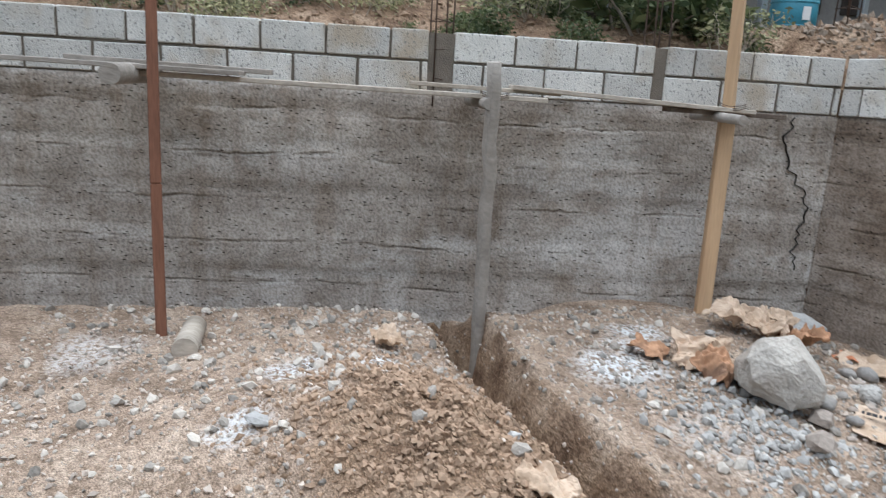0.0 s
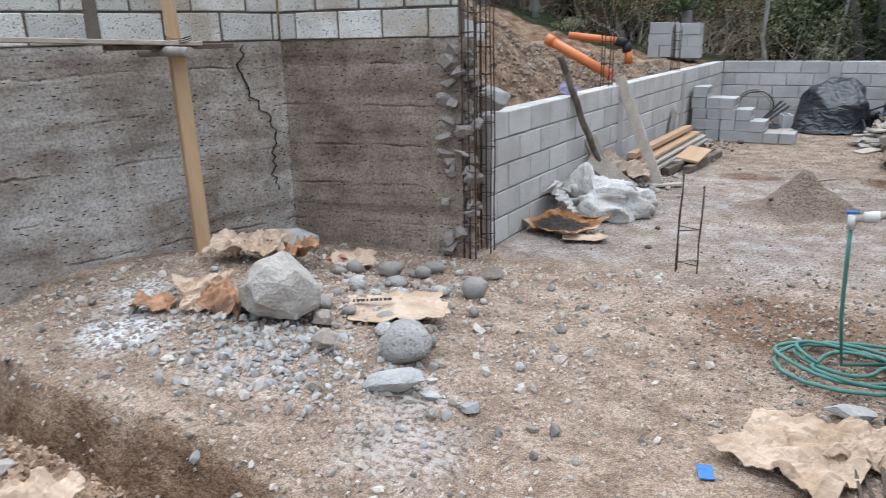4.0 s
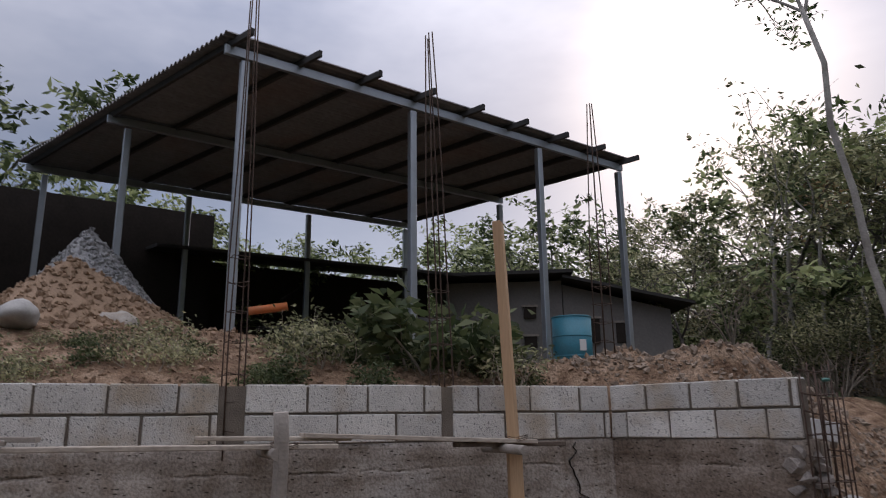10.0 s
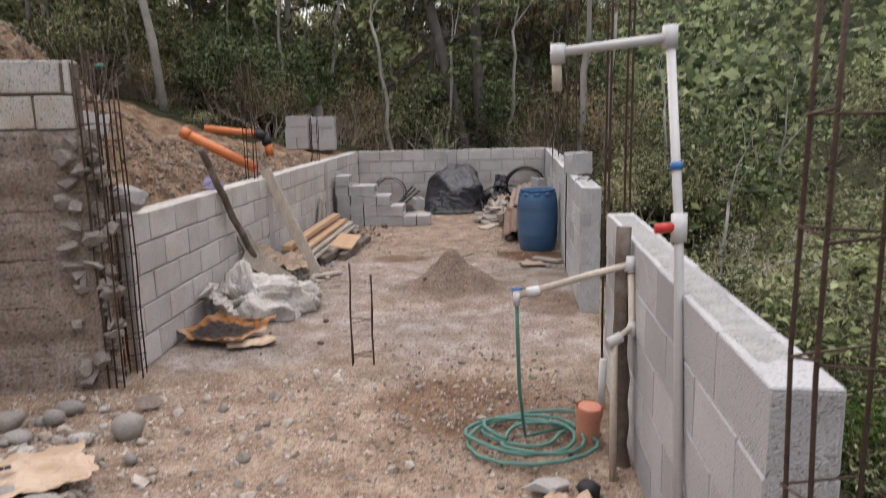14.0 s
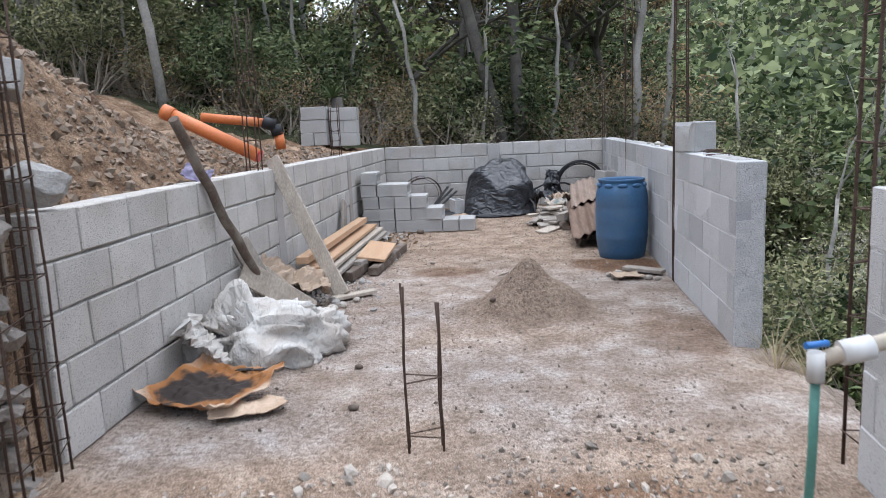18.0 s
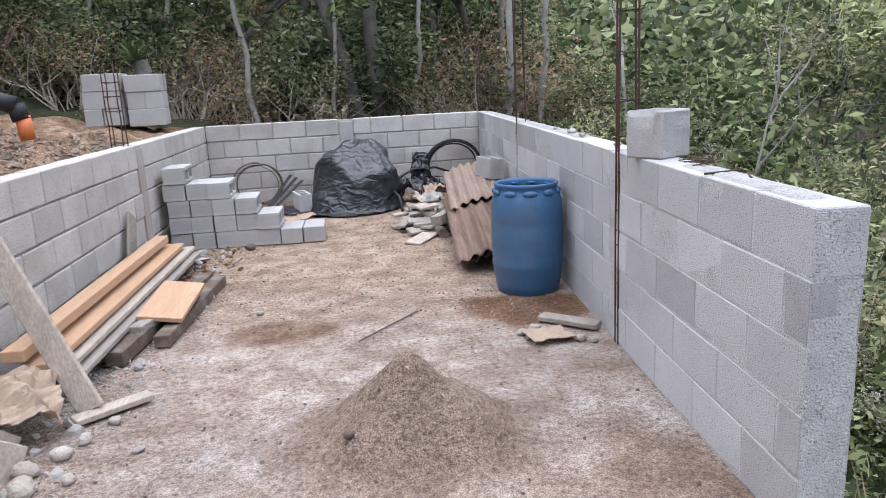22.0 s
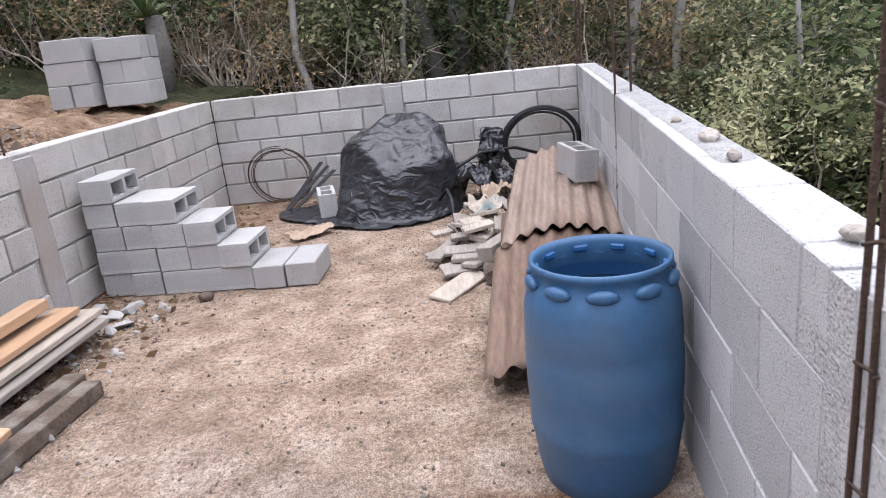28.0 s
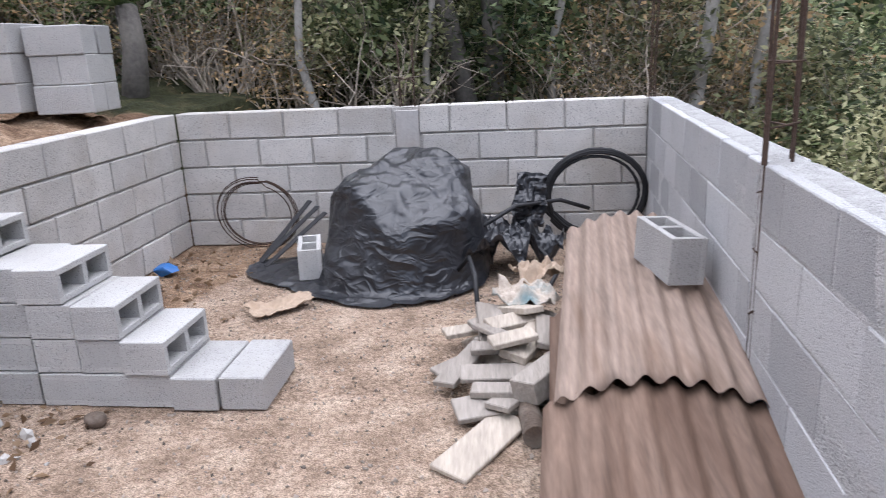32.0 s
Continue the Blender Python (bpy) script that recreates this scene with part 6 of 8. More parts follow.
# corrugated roofing sheets
def roofing(name, a, b, width, waves, material, label, amp=0.015, arch=0.105):
    """A corrugated sheet from the near edge's middle a to the far edge's middle b, with waves along it, sagging to both sides."""
    a, b = Vector(a), Vector(b)
    d = b - a
    side = Vector((d.y, -d.x, 0)).normalized()
    n, m2 = waves * 8, 14
    co, fs = [], []
    for lay in (0, 1):
        for j in range(m2 + 1):
            for i in range(n + 1):
                u = i / n - 0.5
                p = a + d * j / m2 + side * u * width
                e = 0.012 * nz3(u * 6, lay, 1, 1.0) if j in (0, m2) else 0
                p = p + d.normalized() * (e + 0.003 * math.sin(u * waves * 2 * math.pi) * (1 if j == 0 else 0))
                co.append((p.x, p.y, p.z + 0.025 - arch * (2 * u) ** 2 + amp * math.sin(u * waves * 2 * math.pi) + 0.012 * nz3(p.x, p.y, 3, 2) + 0.003 * lay))
    h = len(co) // 2
    for j in range(m2):
        for i in range(n):
            q = j * (n + 1) + i
            fs.append((q, q + n + 1, q + n + 2, q + 1))
            fs.append((h + q, h + q + 1, h + q + n + 2, h + q + n + 1))
    for i in range(n):
        fs.append((i, i + 1, h + i + 1, h + i))
    me = bpy.data.meshes.new(name)
    me.from_pydata(co, [], fs)
    me.materials.append(material)
    me.polygons.foreach_set("use_smooth", [True] * len(fs))
    return tagged(new(name, me), label, "roofing sheet", "roofing sheets")


roofing("roofing_sheet", (2.81, -4.12, 0.16), (2.888, -2.98, 0.324), 0.74, 8, M_RUST, "rusty brown corrugated sheet laid on timber")
roofing("roofing_sheet", (2.89, -3.02, 0.358), (3.06, -1.30, 0.47), 0.68, 8, M_RUSTG, "pale rusty corrugated sheet overlapping another")
roofing("roofing_sheet", (2.84, -4.05, 0.12), (2.94, -2.2, 0.34), 0.72, 9, M_RUST, "brown corrugated sheet underneath the stack")
for k, (a, b, w, t) in enumerate((((2.60, -3.6, 0.06), (3.10, -3.55, 0.06), 0.10, 0.10), ((2.62, -2.9, 0.13), (3.15, -2.85, 0.13), 0.10, 0.22), ((2.68, -2.2, 0.16), (3.18, -2.15, 0.16), 0.10, 0.30), ((2.74, -1.5, 0.19), (3.2, -1.45, 0.19), 0.10, 0.36))):
    board("timber_prop", a, b, w, t, M_DARKWOOD, "rough timber under the roofing sheets", "timber", group="timber props")
# scrap wood pile
rw = random.Random(21)
pieces = [((2.20, -2.98, 0.015), (2.42, -2.62, 0.03), 0.15, 0.02), ((2.14, -2.42, 0.06), (2.30, -2.05, 0.10), 0.10, 0.025), ((2.34, -2.25, 0.13), (2.30, -1.80, 0.17), 0.11, 0.03), ((2.42, -2.35, 0.15), (2.58, -2.0, 0.16), 0.12, 0.04), ((2.26, -2.52, 0.09), (2.60, -2.55, 0.10), 0.09, 0.03), ((2.20, -2.62, 0.05), (2.56, -2.50, 0.06), 0.13, 0.025), ((2.46, -2.62, 0.13), (2.62, -2.42, 0.16), 0.12, 0.09), ((2.36, -1.75, 0.14), (2.52, -2.05, 0.24), 0.10, 0.03), ((2.10, -2.25, 0.02), (2.34, -2.0, 0.03), 0.12, 0.02), ((2.28, -2.1, 0.19), (2.45, -2.32, 0.20), 0.10, 0.02)]
for k in range(12):
    x, y, z, a = rw.uniform(2.22, 2.56), rw.uniform(-2.55, -1.75), 0.03 + 0.016 * k, rw.uniform(0, math.pi)
    h = rw.uniform(0.09, 0.19)
    pieces.append(((x - h * math.cos(a), y - h * math.sin(a), z), (x + h * math.cos(a), y + h * math.sin(a), z + rw.uniform(-0.02, 0.03)), rw.uniform(0.06, 0.11), rw.uniform(0.02, 0.035)))
for a, b, w, t in pieces:
    board("wood_offcut", a, b, w, t, rw.choice((M_PALEWOOD, M_GREYWOOD, M_PALEWOOD, M_GREYWOOD)), "weathered wood offcut in the scrap pile", "board", rw.uniform(-14, 14), "wood offcuts")
bm = bmesh.new()
tube(bm, [(2.50, -2.80, 0.05), (2.46, -2.40, 0.055)], [0.045, 0.04], 12)
tagged(part("round_log", bm, M_DARKWOOD), "short round log under the scrap wood", "log")
crumpled("paper_scrap", 2.58, -1.62, 0.28, 0.22, 0.13, 91, M_PAPER, "crumpled brown paper behind the scrap wood", "paper", 20, z=0.18, freq=6, torn=0.4)
crumpled("cloth_scrap", 2.48, -1.80, 0.30, 0.16, 0.10, 92, mat("faded_rag", (0.42, 0.36, 0.30), 0.8, var=0.3, scale=9, stain=0.7, stain_col=(0.08, 0.25, 0.30)), "faded printed wrapper in the scrap pile", "wrapper", -20, z=0.16, freq=6, torn=0.4)
crumpled("paper_scrap", 2.62, -2.95, 0.16, 0.18, 0.07, 93, M_BURNT, "torn orange packaging under the sheets", "paper", 10, z=0.02, freq=6, torn=0.4)
crumpled("paper_scrap", 1.13, -1.40, 0.36, 0.17, 0.05, 94, M_PAPER, "crumpled paper before the tarp", "paper", 42, freq=6, torn=0.4)
ob = rock("blue_bag", -0.02 + 0.16, -0.72, (0.17, 0.14, 0.10), 95, M_BLUEP, "crumpled blue plastic bag by the stack", 0.05, angular=True)

# leaning boards, lumber and sacks along the left wall
board("leaning_plank", (-0.055, -5.62, 1.075), (0.50, -5.93, 0.03), 0.115, 0.03, M_PALEWOOD, "long grey plank leaning against the block wall", "plank", 62)
lp = scaffold_post("leaning_pole", [(0.16, -6.42, 0.02), (0.03, -6.92, 0.75), (-0.06, -7.30, 1.36)], 0.030, 0.030, M_DARKWOOD, "dark rough pole leaning against the block wall", True)
for a, b, w, m, lb in (((-0.0, -6.58, 0.44), (0.30, -6.24, 0.02), 0.12, M_PALEWOOD, "pale short plank leaning on the wall"), ((0.04, -6.74, 0.40), (0.38, -6.38, 0.02), 0.16, M_PALEWOOD, "pale wide plank leaning on the wall"), ((-0.005, -6.64, 0.58), (0.20, -6.50, 0.02), 0.13, M_GREYWOOD, "grey plank leaning on the wall")):
    board("leaning_plank", a, b, w, 0.028, m, lb, "plank", 78, "leaning planks")
crumpled("paper_sack", 0.16, -6.12, 0.50, 0.36, 0.13, 97, M_PAPER, "crumpled paper sack between the planks", "paper sack", 30, z=0.15, tilt=(15, 25), freq=4.5, torn=0.3)
for k, (a, b, w, t, m, lb) in enumerate((
    ((0.20, -5.90, 0.30), (0.20, -3.30, 0.28), 0.10, 0.055, M_PINE, "fresh orange pine beam on the lumber pile"),
    ((0.26, -5.85, 0.22), (0.27, -3.20, 0.20), 0.14, 0.035, M_PINE, "orange pine board in the lumber pile"),
    ((0.30, -5.75, 0.17), (0.33, -3.10, 0.15), 0.14, 0.03, M_PALEWOOD, "pale board in the lumber pile"),
    ((0.34, -5.70, 0.12), (0.38, -3.15, 0.11), 0.14, 0.03, M_GREYWOOD, "weathered board in the lumber pile"),
    ((0.14, -5.6, 0.20), (0.12, -3.2, 0.19), 0.16, 0.04, M_GREYWOOD, "weathered board in the lumber pile"),
    ((0.12, -5.9, 0.06), (0.12, -3.1, 0.06), 0.18, 0.10, M_DARKWOOD, "dark timber under the lumber pile"),
    ((0.42, -5.35, 0.05), (0.60, -3.75, 0.05), 0.10, 0.08, M_DARKWOOD, "dark beam on the ground beside the lumber"),
    ((0.60, -5.10, 0.04), (0.70, -3.80, 0.04), 0.09, 0.07, M_DARKWOOD, "dark beam on the ground beside the lumber"),
    ((0.45, -5.05, 0.10), (0.62, -4.30, 0.09), 0.08, 0.05, M_GREYWOOD, "grey offcut beside the lumber"),
)):
    board("timber", a, b, w, t, m, lb, "timber", 0, "lumber pile")
board("square_board", (0.55, -4.92, 0.115), (0.58, -4.34, 0.17), 0.26, 0.03, M_PINE, "square fresh pine board lying on the beams", "board", 8)
board("loose_plank", (0.45, -6.02, 0.025), (0.72, -5.80, 0.025), 0.08, 0.028, M_PALEWOOD, "short pale plank lying on the floor", "plank")
board("scrap_plank", (0.07, -3.75, 0.05), (0.03, -3.40, 0.50), 0.14, 0.025, M_GREYWOOD, "grey offcut leaning on the wall", "plank", 80)


def lumpy(name, x, y, size, seed, material, label, category, turn=0.0):
    """A slumped sack: a soft heap with sharp creases and hanging folds."""
    bm = bmesh.new()
    bmesh.ops.create_icosphere(bm, subdivisions=5, radius=1.0)
    for v in bm.verts:
        c = v.co.normalized()
        wx, wy = 0.35 * nz3(c.x, c.y, c.z + seed, 1.7), 0.35 * nz3(c.y, c.z, c.x + seed, 1.7)
        along, across = c.x * 0.8 - c.z * 0.6 + wx, c.y * 0.9 + c.z * 0.5 + c.x * 0.3 + wy
        f1 = abs(nz3(along * 0.7 + seed, across * 2.0, 0))
        f2 = abs(nz3(along * 1.3, across * 4.6 + seed, 3))
        f3 = abs(nz3(along * 3.0 + seed, across * 9.0, 7))
        k = 0.88 + 0.45 * nz3(seed, c.x, c.y + c.z, 0.9) + 0.24 * (1 - 3.4 * f1) + 0.15 * (1 - 3.4 * f2) + 0.06 * (1 - 3.2 * f3)
        p = Vector((c.x * size[0], c.y * size[1], max(c.z, -0.2) * size[2] * (0.75 if c.x > 0 else 1.0))) * 0.5 * k
        p.z = max(p.z, -0.10 * size[2])
        v.co = p
    for f in bm.faces:
        f.smooth = True
    ob = part(name, bm, material)
    ob.matrix_world = pose(x, y, land(x, y) + 0.10 * size[2], 0, 0, turn)
    return tagged(ob, label, category)


lumpy("woven_sack", 0.25, -7.26, (0.80, 0.64, 0.66), 12, M_SACKW, "slumped dirty white woven sack against the wall", "sack", 25)
lumpy("woven_sack", 0.50, -7.14, (0.46, 0.46, 0.48), 15, M_SACKW, "dirty folded end of a woven sack", "sack", 60)
ob = crumpled("clear_plastic", 0.03, -7.60, 0.30, 0.34, 0.12, 98, M_SACKW, "crumpled whitish plastic against the wall", "plastic", 20, z=0.12, tilt=(0, 52), freq=7, torn=0.35)
crumpled("stained_sack", 0.29, -7.98, 0.54, 0.46, 0.05, 99, M_STAINED, "kraft paper sack stained orange and black", "paper sack", -25, curl=0.045, freq=4.5, torn=0.6, n=48, tilt=(7, 0))
crumpled("torn_sack", 0.52, -8.16, 0.34, 0.15, 0.04, 101, M_KRAFT, "torn strip of kraft paper sack", "paper sack", 25, freq=4, torn=0.35)
bm = bmesh.new()
for k in range(8):
    box(bm, (0.014 + 0.006 * (k % 3), 0.036, 0.003), Matrix.Translation((0.026 * k, 0, 0)))
pb = part("printing", bm, M_BLACK)
pb.matrix_world = pose(0.36, -7.80, land(0.3, -7.8) + 0.095, 0, -8, -25)
tagged(pb, "dark printing on the stained sack", "print")
# floor scraps
board("dry_stick", (1.69, -5.31, 0.012), (2.06, -4.87, 0.014), 0.012, 0.010, M_DARKWOOD, "thin dry stick on the floor", "stick")
board("small_board", (2.74, -5.22, 0.03), (3.00, -5.47, 0.035), 0.08, 0.03, M_GREYWOOD, "grey offcut lying by the parapet", "board", 5)
crumpled("paper_scrap", 2.70, -5.52, 0.24, 0.18, 0.03, 103, M_PAPER, "pale torn paper on the floor", "paper", 10, torn=0.4, freq=5)
for k, (x, y, s) in enumerate(((2.58, -5.42, .06), (2.66, -5.38, .07), (2.86, -5.58, .06), (2.92, -5.62, .05), (2.6, -5.5, .04), (1.08, -4.62, .05))):
    rock("pebble", x, y, (s, s * 0.85, s * 0.7), 400 + k, M_STONE, "grey pebble on the floor", 0.1, 0, group="pebbles")
for k, (x, y, sx, sy) in enumerate(((0.20, -2.90, .22, .14), (0.42, -3.02, .20, .12), (0.36, -2.75, .18, .13), (0.14, -2.72, .16, .12), (0.30, -2.86, .13, .1))):
    rock("block_fragment", x, y, (sx, sy, 0.06), 420 + k, M_RUBBLE, "broken grey block fragment on the floor", 0.1, 40 * k, True, "block fragments")
rock("dry_clod", 0.78, -2.66, (0.10, 0.07, 0.06), 431, M_DARKWOOD, "dry brown husk on the floor", 0.1)
rock("dark_clod", 1.64, -6.60, (0.045, 0.04, 0.035), 432, M_DARKWOOD, "small dark clod on the cement floor", 0.1)
rock("dark_clod", 0.92, -7.55, (0.05, 0.04, 0.03), 433, M_DARKWOOD, "small dark clod on the cement floor", 0.1)
rock("dark_clod", 1.00, -8.12, (0.05, 0.045, 0.03), 434, M_DARKWOOD, "small dark clod on the cement floor", 0.1)
# nails, rods and stones on the parapet
for k in range(26):
    x, y = 3.10 + rs.uniform(-0.035, 0.035), -6.36 + rs.uniform(-0.05, 0.05)
    a = rs.uniform(0, 3.14)
    dx, dy = 0.036 * math.cos(a), 0.036 * math.sin(a)
    nail = part("nail", tubemesh([(x - dx, y - dy, 1.008 + 0.0006 * k), (x + dx, y + dy, 1.011 + 0.0006 * k)], 0.0022, 5), M_REBAR)
    tagged(nail, "rusty nail lying on the parapet", "nail", "nails on the parapet")
for a, b in (((2.98, -6.63, 1.004), (3.14, -6.60, 1.006)), ((3.06, -6.80, 1.004), (3.10, -6.70, 1.006))):
    tagged(part("steel_rod", tubemesh([a, b], 0.005, 6), M_REBAR), "short steel rod on the parapet", "rod")
for k, (x, y, s, m) in enumerate(((3.19, -4.42, .075, M_STONE), (3.17, -4.70, .06, M_STONED), (3.12, -5.42, .055, M_STONE), (3.20, -4.0, .05, M_STONE))):
    rock("stone", x, y, (s * 1.3, s * 0.8, s * 0.5), 440 + k, m, "grey stone lying on the parapet", 0.02, 80, z=0.998, angular=k == 1)


# ---- mortar smear on the parapet's top ----
def cap_smear(name, a, b, seed, label):
    d = (b - a).normalized()
    o = Vector((d.y, -d.x))
    bm = bmesh.new()
    n, m2 = int((b - a).length / 0.03), 6
    rows = []
    for i in range(n + 1):
        s = (b - a).length * i / n
        w = 0.069 + 0.004 * nz3(s, seed, 0, 5)
        row = []
        for j in range(m2 + 1):
            u = j / m2 * 2 - 1
            p = a + d * s - o * (0.072 + u * w)
            row.append(bm.verts.new((p.x, p.y, 0.984 + 0.022 * (1 - u ** 4) * min(1.0, 6 * s, 6 * ((b - a).length - s)) + 0.010 * nz3(p.x, p.y, seed, 12) * (1 - u * u))))
        rows.append(row)
    for i in range(n):
        for j in range(m2):
            bm.faces.new((rows[i][j], rows[i][j + 1], rows[i + 1][j + 1], rows[i + 1][j])).smooth = True
    bmesh.ops.recalc_face_normals(bm, faces=bm.faces)
    ob = part(name, bm, M_LIME, label=label)
    return ob


for w, a, b in ((wall_right, RW_B - Vector((0, 0.2)), Vector((3.105, -4.8))), (wall_right, Vector((3.03, -6.2)), RW_A + Vector((0.002, 0.04))), (wall_near, NW_B, NW_A + Vector((0.002, 0.04)))):
    sm_ = cap_smear("mortar_smear", a, b, a.y, "rough whitish mortar on the top")
    sm_.parent = w
for w, c, sx in ((wall_left, on_l := (LW_A + (LW_B - LW_A).normalized() * 3.02), 0), (wall_left, LW_A + (LW_B - LW_A).normalized() * 5.82, 0), (wall_back, Vector((1.70, 0.0)), 90)):
    col = part("concrete_column", boxmesh((0.022, 0.165, 0.97) if not sx else (0.165, 0.022, 0.97), Matrix.Translation((c.x + (-0.004 if not sx else 0), c.y + (0.004 if sx else 0), 0.48)), 0.004), M_CEMENT, w, "rough poured concrete column fill")

# ---- gravel and clods ----
def gravel(name, count, where, lo, hi, material, label, seed, sharp=False):
    rng = np.random.default_rng(seed)
    base = [Vector(p).normalized() for p in ((1, 0, 0), (-1, 0, 0), (0, 1, 0), (0, -1, 0), (0, 0, 1), (0, 0, -1))]
    tri = ((0, 2, 4), (2, 1, 4), (1, 3, 4), (3, 0, 4), (2, 0, 5), (1, 2, 5), (3, 1, 5), (0, 3, 5))
    vs, fs = np.array([p[:] for p in base]), np.array(tri)
    if sharp:
        ico = bmesh.new()
        bmesh.ops.create_icosphere(ico, subdivisions=1, radius=1.0)
        vs = np.array([v.co[:] for v in ico.verts])
        fs = np.array([[v.index for v in f.verts] for f in ico.faces])
        ico.free()
    co, fa, k = [], [], 0
    while k < count:
        x, y = where(rng)
        s = lo * (hi / lo) ** (rng.random() ** 2.2)
        sh = vs * (1 + rng.uniform(-0.28, 0.28, (len(vs), 1)) * (1.2 if sharp else 0.7)) * np.array((1, rng.uniform(0.6, 1), rng.uniform(0.45, 0.8))) * s / 2
        sh = sh @ np.linalg.qr(rng.normal(size=(3, 3)))[0]
        co.append(sh + np.array((x, y, land(x, y) + s * 0.13)))
        fa.append(fs + k * len(vs))
        k += 1
    me = bpy.data.meshes.new(name)
    me.from_pydata(np.concatenate(co).tolist(), [], np.concatenate(fa).tolist())
    me.materials.append(material)
    return tagged(new(name, me), label, "gravel", kind="stuff")


def in_yard(rng):
    while True:
        x, y = rng.uniform(-2.4, 2.6), rng.uniform(-14.2, -8.4)
        if math.hypot((x - 0.4) / 0.8, (y + 12.62) / 0.45) < 1 and rng.random() < 0.8:
            continue
        if edge_dist(x, y, W1_END, IC) < -0.1 and edge_dist(x, y, IC, WE) < -0.05 and x > -2.2 and (rng.random() < 0.35 + 0.65 * (x < 1.4)):
            return x, y


def on_terrace(rng):
    while True:
        y = rng.uniform(-8.4, -0.1)
        x = rng.uniform(0.05, 2.95)
        if rng.random() < (1.0 if y > -5 else 0.35) + (0.5 if x < 0.6 else 0):
            return x, y


def by_rubble(rng):
    return rng.normal(0.0, 0.40), rng.normal(-11.0, 0.22)


def by_hose(rng):
    return min(2.7, rng.normal(2.1, 0.35)), rng.normal(-9.3, 0.55)


def on_heap(rng):
    return rng.normal(0.35, 0.55), rng.normal(-12.62, 0.28)


def on_bank(rng):
    while True:
        x, y = rng.uniform(-3.2, -0.12), rng.uniform(-9.0, -2.0)
        if y > -8.75 or edge_dist(x, y, IC, WE) > 0.2:
            return x, y


def on_upper(rng):
    while True:
        x, y = rng.uniform(-5.5, -0.5), rng.uniform(-14, -8.4)
        if edge_dist(x, y, W1_END, IC) > 0.3 and (x < -1.5 or edge_dist(x, y, IC, WE) > 0.3):
            return x, y


M_PEB = mat("mixed_gravel", (0.37, 0.31, 0.26), 0.92, var=0.15, scale=20, fine=90, bump=0.3, island=0.8)
M_PEBS = mat("strewn_stones", (0.41, 0.365, 0.315), 0.92, var=0.2, scale=20, fine=90, bump=0.5, island=0.9)
M_PEBG = mat("grey_gravel_chips", (0.30, 0.285, 0.265), 0.92, var=0.15, scale=20, fine=90, bump=0.3, island=0.5)
M_BANK = mat("embankment_stones", (0.27, 0.21, 0.16), 0.95, var=0.2, scale=14, fine=60, bump=0.6, island=0.55)
M_CLOD = mat("earth_clods", (0.30, 0.205, 0.138), 0.95, var=0.2, scale=14, fine=60, bump=0.6, island=0.35)
gravel("yard_gravel", 22000, in_yard, 0.005, 0.038, M_PEB, "loose pebbles strewn over the bare yard", 1)
gravel("terrace_gravel", 15000, on_terrace, 0.005, 0.026, M_PEB, "fine pebbles and chips strewn over the terrace", 2)
gravel("yard_stones", 2600, in_yard, 0.018, 0.075, M_PEBS, "grey and tan stones strewn over the yard", 9, True)
gravel("gravel_chips", 900, by_rubble, 0.014, 0.065, M_PEBG, "grey crushed stone spilled by the boulders", 3, True)
gravel("hose_gravel", 2600, by_hose, 0.008, 0.04, M_PEB, "brown pebbles round the hose", 4)
gravel("spoil_clods", 14000, on_heap, 0.006, 0.048, M_CLOD, "crumbly clods of dug earth on the spoil heap", 5)
gravel("bank_clods", 22000, on_bank, 0.010, 0.09, M_BANK, "stones and clods on the embankment", 6)
gravel("upper_clods", 4000, on_upper, 0.02, 0.09, M_CLOD, "stones and clods on the earth bank", 7)

def by_planks(rng):
    return abs(rng.normal(0.0, 0.30)) + 0.08, rng.uniform(-6.9, -2.7)


gravel("wall_rubble", 700, by_planks, 0.012, 0.075, M_PEBG, "broken stone and chips along the block wall", 8, True)
for k, (x, y, s) in enumerate(((0.42, -6.42, .10), (0.50, -6.30, .09), (0.55, -6.18, .07), (0.60, -6.50, .06), (0.46, -6.56, .11), (0.62, -6.02, .06))):
    rock("stone", x, y, (s, s * 0.8, s * 0.7), 460 + k, M_STONE, "dusty rounded stone beside the leaning planks", 0.12, 30 * k, group="stones by the planks")


